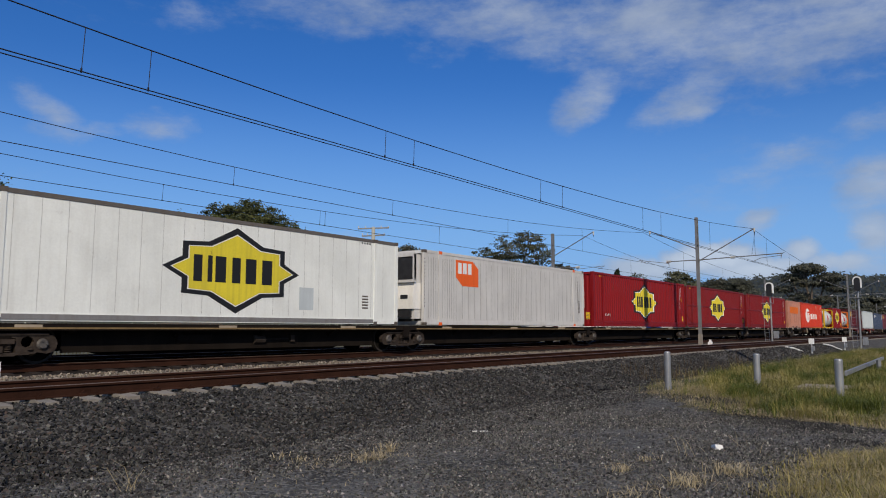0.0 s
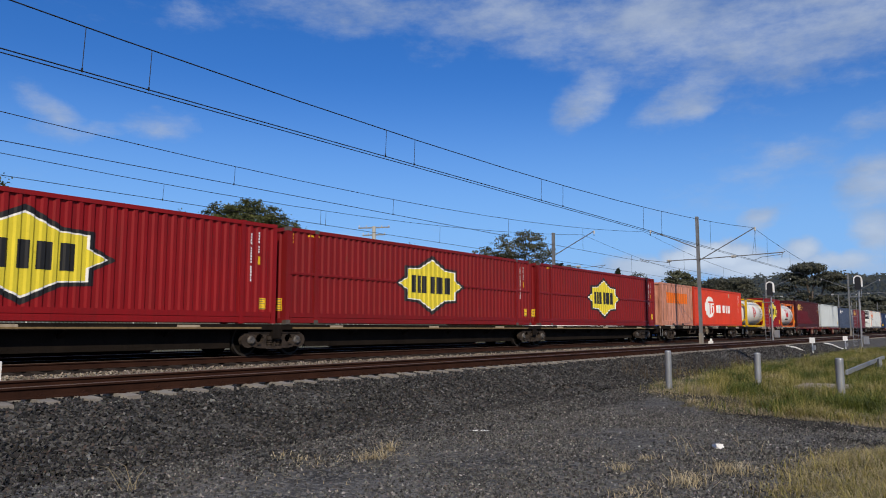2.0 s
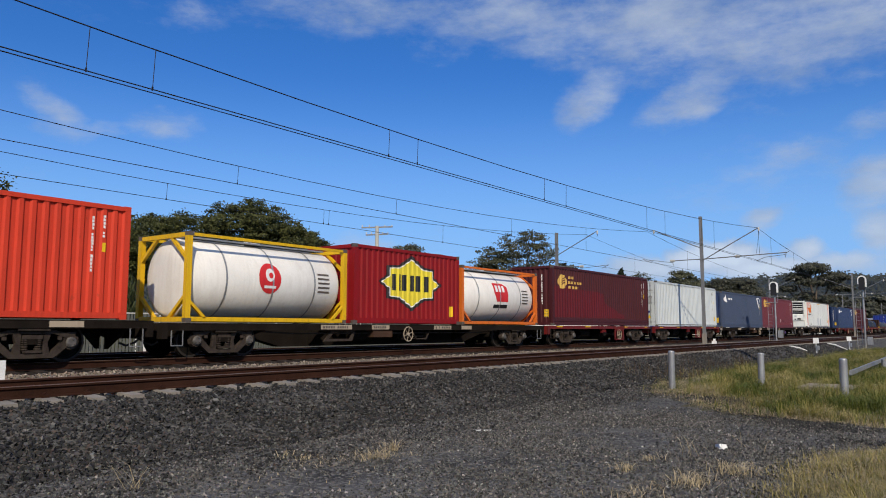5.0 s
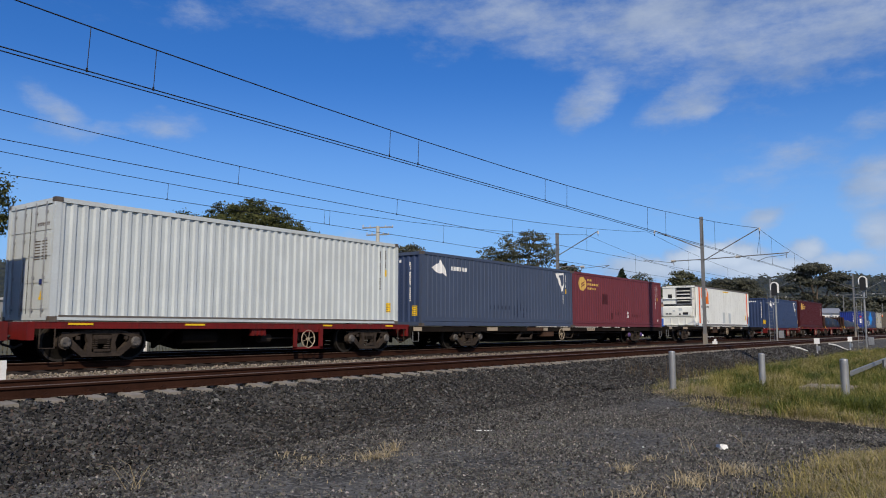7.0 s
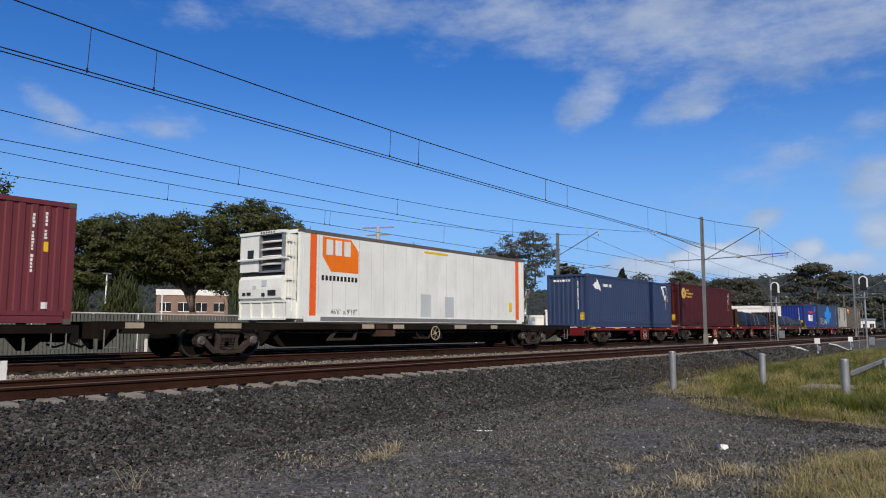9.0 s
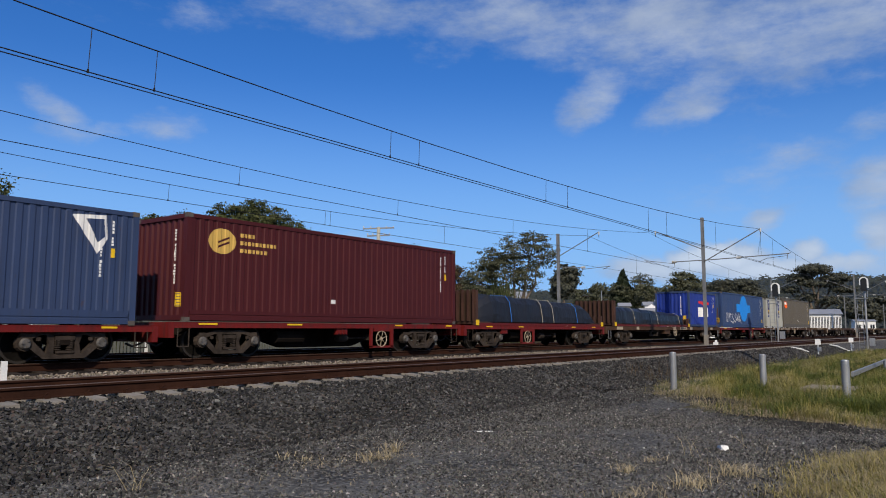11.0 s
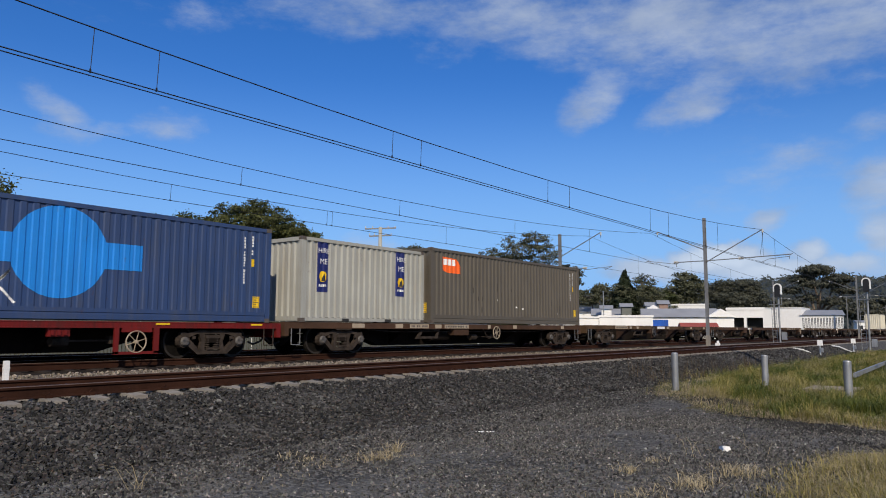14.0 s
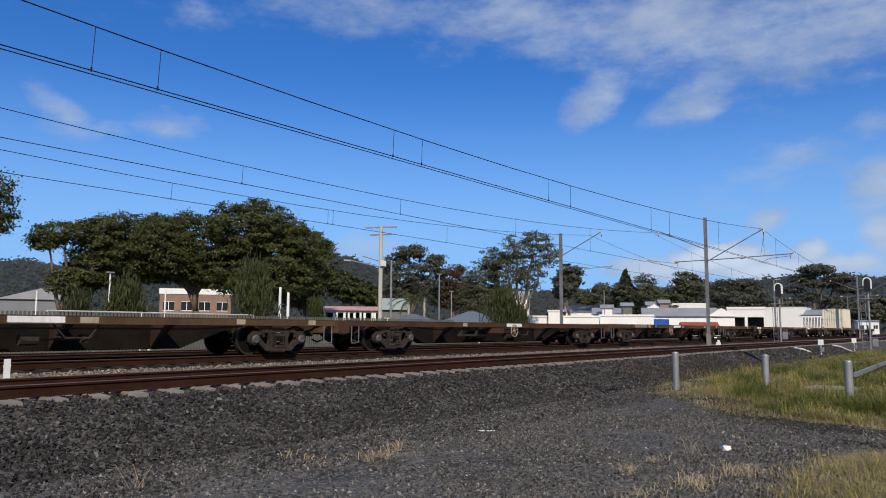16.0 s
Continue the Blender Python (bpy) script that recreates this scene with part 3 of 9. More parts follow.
def mast(x, y, z0, top, arms, label="weathered steel overhead line mast with cantilever arms"):
    """arms: side, height at the post, messenger (reach, height), tube (start, height, end, height), contact reach and height"""
    m = thing("line_mast", label, "overhead mast", "overhead line masts")
    bm = bmesh.new()
    i_beam(bm, x, y, z0, top)
    part("post", bm, M["mast"], m)
    boxes("base_sleeve", M["concrete"], m, (x - 0.13, x + 0.13, y - 0.11, y + 0.11, z0 + 0.08, z0 + 0.75))
    boxes("footing", M["concrete"], m, (x - 0.35, x + 0.35, y - 0.3, y + 0.3, z0 - 0.5, z0 + 0.08))
    for side, za, (rm, zm), (r0, z1, r1, z2), (rc, zc) in arms:
        bm = bmesh.new()
        tube(bm, (x, y + side * 0.1, za), (x, y + side * rm, zm), 0.032, 8)
        arm = part("arm", bm, M["mast"], m)
        bm = bmesh.new()
        tube(bm, (x, y - side * 0.3, z1), (x, y + side * r1, z2), 0.03, 8)
        part("registration_tube", bm, M["mast"], arm)
        bm = bmesh.new()
        tube(bm, (x, y + side * rm, zm), (x, y + side * rm, zm - 0.35), 0.02, 6)
        if r1 > 3:
            tube(bm, (x, y + side * (rm + 0.02), zm - 0.3), (x, y + side * (rc - 0.1), z2), 0.008, 5)
            tube(bm, (x, y + side * (rm - 0.02), zm - 0.3), (x, y + side * (rc + 0.1), z2), 0.008, 5)
        part("hanger", bm, M["wire"], arm)
        bm = bmesh.new()
        tube(bm, (x, y + side * r1, z2), (x, y + side * (r1 + 0.1), z2 + 0.05), 0.02, 6)
        tube(bm, (x, y + side * (r1 - 0.05), z2), (x, y + side * (r1 - 0.1), z2 - 0.3), 0.018, 6)
        tube(bm, (x, y + side * (r1 - 0.1), z2 - 0.3 + 0.18), (x, y + side * (rc + 0.4), zc + 0.2), 0.016, 6)
        tube(bm, (x, y + side * (rc + 0.4), zc + 0.2), (x, y + side * (rc - 0.1), zc), 0.016, 6)
        part("steady_arm", bm, M["mast"], arm)
        bm = bmesh.new()
        for d in range(5):
            a = y + side * (r0 + 0.06 * d)
            tube(bm, (x, a, z1 + (z2 - z1) * r0 / r1), (x, a + side * 0.03, z1 + (z2 - z1) * r0 / r1), 0.085, 10)
        tube(bm, (x, y + side * rm, zm + 0.02), (x, y + side * rm, zm - 0.2), 0.055, 8)
        part("insulator", bm, M["insulator"], arm)
    return m

# ---- the train: containers ----
TRACK_Y = 18.55
HALF = 1.219


def corrugation(x0, x1, style):
    """(x, depth) pairs of a pressed side sheet between two posts."""
    pts = []
    if style == "wave":
        pitch, cuts = 0.278, ((0.0, 0.0), (0.09, 0.0), (0.136, 0.046), (0.232, 0.046))
    elif style == "shallow":
        pitch, cuts = 0.278, ((0.0, 0.0), (0.12, 0.0), (0.15, 0.022), (0.248, 0.022))
    elif style == "broad":
        pitch, cuts = 0.49, ((0.0, 0.0), (0.36, 0.0), (0.385, 0.045), (0.465, 0.045))
    else:
        return [(x, 0.0) for x in np.linspace(x0, x1, round((x1 - x0) / 0.31) + 1).tolist()]
    n = max(1, round((x1 - x0) / pitch))
    k = (x1 - x0) / n / pitch
    for i in range(n):
        pts += [(x0 + (i * pitch + c) * k, d) for c, d in cuts]
    pts.append((x1, 0.0))
    return pts


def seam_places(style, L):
    """Where seam or groove lines are painted on a flat-sided insulated container."""
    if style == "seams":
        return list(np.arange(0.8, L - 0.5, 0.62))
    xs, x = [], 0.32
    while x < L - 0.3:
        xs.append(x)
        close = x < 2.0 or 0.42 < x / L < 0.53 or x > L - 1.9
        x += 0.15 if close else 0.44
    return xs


def depth_at(prof, x):
    for (a, da), (b, db) in zip(prof, prof[1:]):
        if a <= x <= b:
            return da + (db - da) * (x - a) / max(b - a, 1e-6)
    return 0.0


def sheet_x(prof, y, z0, z1, inward):
    """A pressed sheet that runs along x, its hollows going inward (+1: to +y)."""
    bm = bmesh.new()
    lo = [bm.verts.new((x, y + inward * d, z0)) for x, d in prof]
    hi = [bm.verts.new((x, y + inward * d, z1)) for x, d in prof]
    for k in range(len(prof) - 1):
        bm.faces.new((lo[k], lo[k + 1], hi[k + 1], hi[k]))
    return bm


def sheet_y(prof, x, z0, z1, inward):
    bm = bmesh.new()
    lo = [bm.verts.new((x + inward * d, y, z0)) for y, d in prof]
    hi = [bm.verts.new((x + inward * d, y, z1)) for y, d in prof]
    for k in range(len(prof) - 1):
        bm.faces.new((lo[k], lo[k + 1], hi[k + 1], hi[k]))
    return bm


def decal(box_ob, name, pts, material, lift=0.004, label="", end=False):
    """Painted shapes on a container: each shape a part, but rows of tiny marks are one part."""
    if isinstance(pts[0][0], (tuple, list)) and not name.endswith("_strip"):
        for loop in pts:
            one_decal(box_ob, name, loop, material, lift, label, end)
        return
    ob = one_decal(box_ob, name, pts, material, lift, label, end)
    if name.endswith("_strip"):
        tagged(ob, kind="stuff")


def one_decal(box_ob, name, pts, material, lift=0.004, label="", end=False):
    """A painted shape that follows the pressed sheet: on the near side (x, z), or on the end (y, z)."""
    prof, y = box_ob["prof_end" if end else "prof"], -HALF
    prof = [(prof[i], prof[i + 1]) for i in range(0, len(prof), 2)]
    bm = bmesh.new()
    loops = pts if isinstance(pts[0][0], (tuple, list)) else [pts]
    for loop in loops:
        bm.faces.new([bm.verts.new((x, 0, z)) for x, z in loop])
    xs = [x for loop in loops for x, _ in loop]
    for x, _ in prof:
        if min(xs) < x < max(xs):
            bmesh.ops.bisect_plane(bm, geom=[*bm.verts, *bm.edges, *bm.faces], plane_co=(x, 0, 0), plane_no=(1, 0, 0), dist=1e-5)
    bmesh.ops.triangulate(bm, faces=bm.faces)
    for v in bm.verts:
        d = depth_at(prof, v.co.x)
        if end:
            v.co = (0.03 + d - lift, v.co.x, v.co.z)
        else:
            v.co.y = y + box_ob["inset"] + d - lift
    for f in bm.faces:
        f.normal_update()
        if (f.normal.x if end else f.normal.y) > 0:
            f.normal_flip()
    me = bpy.data.meshes.new(name)
    bm.to_mesh(me)
    bm.free()
    me.materials.append(material)
    ob = new(name, me)
    ob.parent = box_ob
    if label:
        tagged(ob, label)
    return ob


def rect(x0, x1, z0, z1):
    return [(x0, z0), (x1, z0), (x1, z1), (x0, z1)]


def disc(cx, cz, rx, rz, n=24):
    return [(cx + rx * math.cos(2 * math.pi * k / n), cz + rz * math.sin(2 * math.pi * k / n)) for k in range(n)]


def bars(x0, x1, z0, z1, n, gap=0.3):
    w = (x1 - x0) / n
    return [rect(x0 + w * (k + gap / 2), x0 + w * (k + 1 - gap / 2), z0, z1) for k in range(n)]


def writing(box_ob, text, x, z, size, material, name="lettering", end=False):
    """Readable words painted on the near side; x, z: lower left."""
    cu = bpy.data.curves.new("words", "FONT")
    cu.body, cu.size, cu.resolution_u = text, size, 2
    tmp = bpy.data.objects.new("words", cu)
    scene.collection.objects.link(tmp)
    bpy.context.view_layer.update()
    me = bpy.data.meshes.new_from_object(tmp.evaluated_get(bpy.context.evaluated_depsgraph_get()))
    bpy.data.objects.remove(tmp)
    for v in me.vertices:
        v.co = (v.co.x + x, -HALF + box_ob["inset"] - 0.006, v.co.y + z)
    me.materials.clear()
    me.materials.append(material)
    ob = new(name, me)
    ob.parent = box_ob
    return ob


STAR = [(-1, 0.0), (-0.75, 0.24), (-0.75, 0.57), (-0.40, 0.61), (0, 1), (0.40, 0.61), (0.75, 0.57), (0.75, 0.24),
        (1, 0.0), (0.75, -0.24), (0.75, -0.57), (0.40, -0.61), (0, -1), (-0.40, -0.61), (-0.75, -0.57), (-0.75, -0.24)]


def star_sign(c, cx, cz, w, h, white=True, end=False):
    """The yellow star-shaped sign with its black rim and a row of black bars in place of the name."""
    rings = [(1.06, "black", 0.004), (0.965, "signwhite", 0.006), (0.93, "yellow", 0.008)] if white else [(1.03, "black", 0.004), (0.925, "signwhite", 0.006), (0.905, "yellow", 0.008)]
    for k, m, lift in rings:
        decal(c, "sign_backing" if m == "black" else ("sign_edge" if m == "signwhite" else "sign_field"),
              [(cx + x * w / 2 * (1 - (1 - k) * 1.0), cz + z * h / 2 * (1 - (1 - k) * 1.5)) for x, z in STAR], M[m], lift, end=end)
    x0, z0, z1, tw = cx - 0.62 * w / 2, cz - 0.155 * h, cz + 0.155 * h, 1.24 * w / 2
    shapes, pos = [], 0.0
    for wid in (0.13, 0.06, 0.17, 0.14, 0.18, 0.18):
        a = x0 + pos * tw
        shapes.append(rect(a, a + wid * tw * (0.74 if wid > 0.1 else 0.9), z0, z1))
        pos += wid + 0.028
    decal(c, "sign_bar", shapes, M["black"], 0.012, end=end)


def container(label, q, L, H, base, colour, style="wave", end="panel", frame_colour=None, top=None, bottom_h=0.17, inner_posts=0.0,
              mid_rail=False, castings="casting", end_colour=None, skirt=False):
    """A freight container: local x from its leading end, y across, z from its feet."""
    c = thing("shipping_container", label, "container", "containers on the train")
    c["q"], c["base"], c["inset"] = q, base, 0.02
    m, fm = M[colour], M[frame_colour or colour]
    tm = M[top] if top else fm
    zb, zt, px = bottom_h, H - 0.11, 0.15
    prof = corrugation(px, L - px, style)
    c["prof"] = [v for p in prof for v in p]
    part("side_panel", sheet_x(prof, -HALF + 0.02, zb, zt, 1), m, c)
    part("side_panel", sheet_x([(px, 0), (L - px, 0)], HALF - 0.03, zb, zt, -1), m, c)
    # flat sheet: grey seam lines, or dark lines painted as shade of grooves
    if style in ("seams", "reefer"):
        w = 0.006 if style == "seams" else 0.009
        decal(c, "seam_strip", [rect(x - w, x + w, zb + 0.06, zt - (0.02 if style == "seams" else 0.16)) for x in seam_places(style, L)], M["seam_grey" if style == "seams" else "groove_shade"], 0.002)
    boxes("roof", m, c, (0.05, L - 0.05, -HALF + 0.05, HALF - 0.05, H - 0.05, H - 0.02))
    boxes("floor", M["under"], c, (0.05, L - 0.05, -HALF + 0.05, HALF - 0.05, 0.09, 0.15))
    for x0 in (0, L - px):
        for y0 in (-HALF, HALF - 0.12):
            boxes("corner_post", fm, c, (x0, x0 + px, y0, y0 + 0.12, 0.118, H - 0.118))
    for y0 in (-HALF, HALF - 0.07):
        boxes("top_rail", tm, c, (0.178, L - 0.178, y0 + 0.004, y0 + 0.066, H - 0.12, H - 0.012))
        if skirt and y0 < 0:
            bm = bmesh.new()
            strip(bm, [(y0 + 0.006, 0.03), (y0 + 0.006, 0.155), (y0 + 0.026, 0.165), (y0 + 0.026, 0.19), (y0 + 0.010, 0.20), (y0 + 0.010, zb), (y0 + 0.06, zb), (y0 + 0.06, 0.03)], 0.178, L - 0.178)
            part("bottom_rail", bm, fm, c)
        else:
            boxes("bottom_rail", fm, c, (0.178, L - 0.178, y0 + 0.006, y0 + 0.064, 0.03, zb))
    for x0 in (0, L - 0.1):
        boxes("end_header", fm, c, (x0, x0 + 0.1, -HALF + 0.121, HALF - 0.121, H - 0.14, H - 0.02))
        boxes("end_sill", fm, c, (x0, x0 + 0.1, -HALF + 0.121, HALF - 0.121, 0.03, 0.17))
    cast = corner_mesh(castings)
    for x0 in (0, L - 0.178):
        for y0 in (-HALF, HALF - 0.162):
            for z0 in (0, H - 0.118):
                ob = new("corner_casting", cast)
                ob.parent, ob.location = c, (x0, y0, z0)
    for s in ((inner_posts, L - inner_posts) if inner_posts else ()):
        boxes("inner_post", fm, c, (s - 0.07, s + 0.07, -HALF - 0.002, -HALF + 0.05, 0.118, H - 0.10))
        for z0 in (0, H - 0.115):
            ob = new("corner_casting", cast)
            ob.parent, ob.location = c, (s - 0.089, -HALF - 0.004, z0)
    if mid_rail:
        for x0, x1 in ((px, 5.2), (9.5, L - px)):
            bm = bmesh.new()
            strip(bm, [(-HALF + 0.02, H * 0.52 - 0.045), (-HALF + 0.008, H * 0.52 - 0.03), (-HALF + 0.008, H * 0.52 + 0.03), (-HALF + 0.02, H * 0.52 + 0.045), (-HALF + 0.07, H * 0.52 + 0.045), (-HALF + 0.07, H * 0.52 - 0.045)], x0, x1)
            part("mid_rail", bm, fm, c)
    ym = -HALF + 0.12
    eprof = corrugation(ym, -ym, "wave")
    c["prof_end"] = [v for p in eprof for v in p]
    em = M[end_colour] if end_colour else m
    part("end_panel", sheet_y(eprof, L - 0.03, 0.17, H - 0.14, -1), em, c)
    if end == "panel":
        part("end_panel", sheet_y(eprof, 0.03, 0.17, H - 0.14, 1), em, c)
    elif end == "door":
        for s in (-1, 1):
            y0, y1 = sorted((s * 0.012, s * (HALF - 0.122)))
            bm = bmesh.new()
            box(bm, 0.03, 0.07, y0, y1, 0.17, H - 0.14)
            for k in range(4):
                zz = 0.22 + k * (H - 0.42) / 4
                box(bm, 0.016, 0.03, y0 + 0.05, y1 - 0.05, zz + 0.07, zz + (H - 0.42) / 4 - 0.02)
            leaf = part("door", bm, em, c)
            for yy in (y0 + 0.28, y1 - 0.28):
                bm = bmesh.new()
                tube(bm, (-0.004, yy, 0.1), (-0.004, yy, H - 0.08), 0.018, 6)
                for zz in (0.25, 1.0, 1.9, H - 0.35):
                    box(bm, -0.01, 0.03, yy - 0.05, yy + 0.05, zz, zz + 0.06)
                part("lock_rod", bm, M["galv"], leaf, "galvanised locking rod")
            boxes("gasket", M["gasket"], leaf, (0.024, 0.028, y0, y0 + 0.03, 0.18, H - 0.16))
    return c


CORNERS = {}


def corner_mesh(material):
    if material not in CORNERS:
        bm = bmesh.new()
        box(bm, 0.0, 0.178, -0.004, 0.162, 0, 0.118)
        box(bm, 0.045, 0.135, -0.0045, -0.004, 0.03, 0.085)
        bmesh.ops.bevel(bm, geom=[e for e in bm.edges], offset=0.004, segments=1)
        CORNERS[material] = finish("corner_casting", bm, M[material])
    return CORNERS[material]


def code_column(x, z0, z1, seed):
    """A column of small unreadable characters, in groups."""
    rnd, out, z = random.Random(seed), [], z1
    n = 0
    while z > z0:
        h = rnd.uniform(0.05, 0.075)
        out.append(rect(x + rnd.uniform(0, 0.012), x + rnd.uniform(0.05, 0.066), z - h, z))
        n += 1
        z -= h + (0.09 if n in (4, 10) else 0.018)
    return out


def plate_marks(c, x0, x1, z0, z1, plate, end=False):
    """A yellow plate with rows of dark print."""
    decal(c, "yellow_plate", rect(x0, x1, z0, z1), M[plate], 0.005, end=end)
    n = 5
    h = (z1 - z0) / n
    decal(c, "print_strip", [rect(x0 + 0.03, x1 - 0.03 - 0.05 * (k % 2), z0 + h * (k + 0.3), z0 + h * (k + 0.62)) for k in range(n)], M["casting"], 0.008, end=end)


def id_marks(c, L, H, material="signwhite", plate="signyellow"):
    """Columns of small unreadable marks, and a yellow plate, near the far end of the side."""
    for x, z0, z1 in ((L - 0.98, H * 0.42, H * 0.88), (L - 0.70, H * 0.7, H * 0.9)):
        decal(c, "code_strip", code_column(x, z0, z1, int(L * 10 + x)), M[material], 0.005)
    decal(c, "code_strip", [rect(L - 0.70, L - 0.60, H * 0.58, H * 0.66)], M["signyellow"], 0.005)
    if plate:
        plate_marks(c, L - 0.62, L - 0.38, 0.42, 0.75, plate)


def end_marks(c, H, material="signwhite"):
    """A column of marks and a plate on the leading end, near its outer post."""
    decal(c, "code_strip", code_column(-0.64, H * 0.35, H * 0.86, int(H * 100)), M[material], 0.006, end=True)
    plate_marks(c, -0.95, -0.72, 0.4, 0.78, "signyellow", True)


def reefer_unit(c, H, old=False):
    """The cooling machine on the leading end of an insulated container."""
    w = HALF - 0.1
    um = M["offwhite"] if old else M["white"]
    unit = boxes("cooling_unit", um, c, (-0.36, 0.03, -w + 0.08, w - 0.08, 0.25, H - 0.2), label="cream white container cooling unit")
    if old:
        bm = bmesh.new()
        box(bm, -0.46, -0.35, -w, w, 1.75, 2.62)
        part("grille", bm, M["machine"], unit, "dark mesh grille")
        bm = bmesh.new()
        for y in (-w, -0.03, w - 0.06):
            box(bm, -0.49, -0.35, y, y + 0.06, 1.7, H - 0.22)
        box(bm, -0.5, -0.35, -w, w, H - 0.3, H - 0.16)
        box(bm, -0.5, -0.35, -w, w, 1.62, 1.72)
        part("grille_frame", bm, um, unit)
        bm = bmesh.new()
        prism(bm, [(-0.46, 0.62), (-0.46, 1.1), (-0.37, 1.6), (0, 1.6), (0, 0.62)], -w + 0.05, w - 0.05)
        part("lower_cover", bm, M["tank"], unit)
        boxes("fuel_tray", M["machine"], unit, (-0.48, -0.3, -w + 0.2, w - 0.2, 0.3, 0.6), (-0.475, -0.44, -0.8, -0.45, 1.0, 1.15))
    else:
        # tray of framed panels at the foot
        bm = bmesh.new()
        prism(bm, [(-0.44, 0.12), (-0.46, 0.6), (-0.40, 0.64), (0, 0.64), (0, 0.12)], -w + 0.02, w - 0.02)
        part("lower_cover", bm, um, unit)
        bm = bmesh.new()
        for y in np.linspace(-w + 0.02, w - 0.07, 5):
            box(bm, -0.495, -0.44, y, y + 0.05, 0.1, 0.66)
        box(bm, -0.495, -0.44, -w, w, 0.62, 0.68)
        box(bm, -0.495, -0.44, -w, w, 0.08, 0.14)
        part("tray_frame", bm, um, unit)
        # rounded middle cover with its vents
        bm = bmesh.new()
        prism(bm, [(-0.46, 0.70), (-0.52, 0.76), (-0.54, 1.05), (-0.52, 1.36), (-0.44, 1.46), (0, 1.46), (0, 0.70)], -w + 0.16, w - 0.03)
        part("cover", bm, um, unit)
        boxes("vent", M["machine"], unit, (-0.552, -0.52, -0.72, -0.36, 0.84, 1.0), (-0.552, -0.52, -0.2, -0.06, 0.82, 0.92), (-0.552, -0.52, 0.48, 0.66, 0.86, 0.95), (-0.552, -0.52, 0.74, 0.88, 0.86, 0.94))
        boxes("notice_panel", M["whitegrey"], unit, (-0.546, -0.52, -0.3, -0.05, 1.12, 1.32))
        boxes("notice_panel", M["whitegrey"], unit, (-0.546, -0.52, 0.2, 0.38, 1.05, 1.16))
        boxes("dark_gap", M["machine"], unit, (-0.42, -0.34, -w + 0.16, w - 0.03, 1.46, 1.58))
        # upper left panel with a small dark window
        bm = bmesh.new()
        box(bm, -0.50, -0.34, 0.16, w - 0.02, 1.6, H - 0.16)
        bmesh.ops.bevel(bm, geom=list(bm.edges), offset=0.03, segments=1)
        part("upper_cover", bm, um, unit)
        boxes("inspection_window", M["machine"], unit, (-0.512, -0.49, 0.42, 0.72, 2.0, 2.3))
        # condenser bay: dark opening, bright frame and curved louvres
        boxes("condenser_bay", M["machine"], unit, (-0.40, -0.34, -w + 0.18, 0.16, 1.6, H - 0.2))
        bm = bmesh.new()
        box(bm, -0.50, -0.38, -w + 0.14, -w + 0.2, 1.58, H - 0.16)
        box(bm, -0.50, -0.38, 0.10, 0.16, 1.58, H - 0.16)
        box(bm, -0.50, -0.38, -w + 0.14, 0.16, 1.56, 1.62)
        part("condenser_frame", bm, M["galv"], unit)
        for k in range(4):
            bm = bmesh.new()
            z = 1.82 + k * 0.235
            path_tube(bm, [(-0.43 - 0.07 * math.sin(math.pi * u), -w + 0.2 + (w - 0.1) * u, z) for u in np.linspace(0, 1, 7)], 0.035, 6)
            part("louvre", bm, M["tank"], unit)
        boxes("top_hood", um, unit, (-0.54, -0.30, -w + 0.1, w - 0.02, H - 0.18, H - 0.08))
        decks = [(-0.546, -0.54, -0.62 + 0.12 * k, -0.56 + 0.12 * k, H - 0.16, H - 0.10) for k in range(6)]
        boxes("hazard_marks", M["black"], unit, *decks)
        bm = bmesh.new()
        tube(bm, (-0.58, -w + 0.02, 1.98), (-0.58, w - 0.02, 1.98), 0.035, 6)
        for y in (-w + 0.04, 0.14, w - 0.04):
            tube(bm, (-0.58, y, 1.98), (-0.36, y, 1.98), 0.025, 6)
        part("guard_bar", bm, um, unit)
        bm = bmesh.new()
        for dx, y in ((-0.30, -w + 0.06), (-0.2, -w + 0.02), (-0.40, -w + 0.10)):
            tube(bm, (dx, y, 0.3), (dx, y, H - 0.25), 0.022, 6)
        for z in (0.75, 1.3, 2.05, 2.5):
            box(bm, -0.42, -0.12, -w + 0.01, -w + 0.06, z, z + 0.06)
        part("pipework", bm, M["tank"], unit)


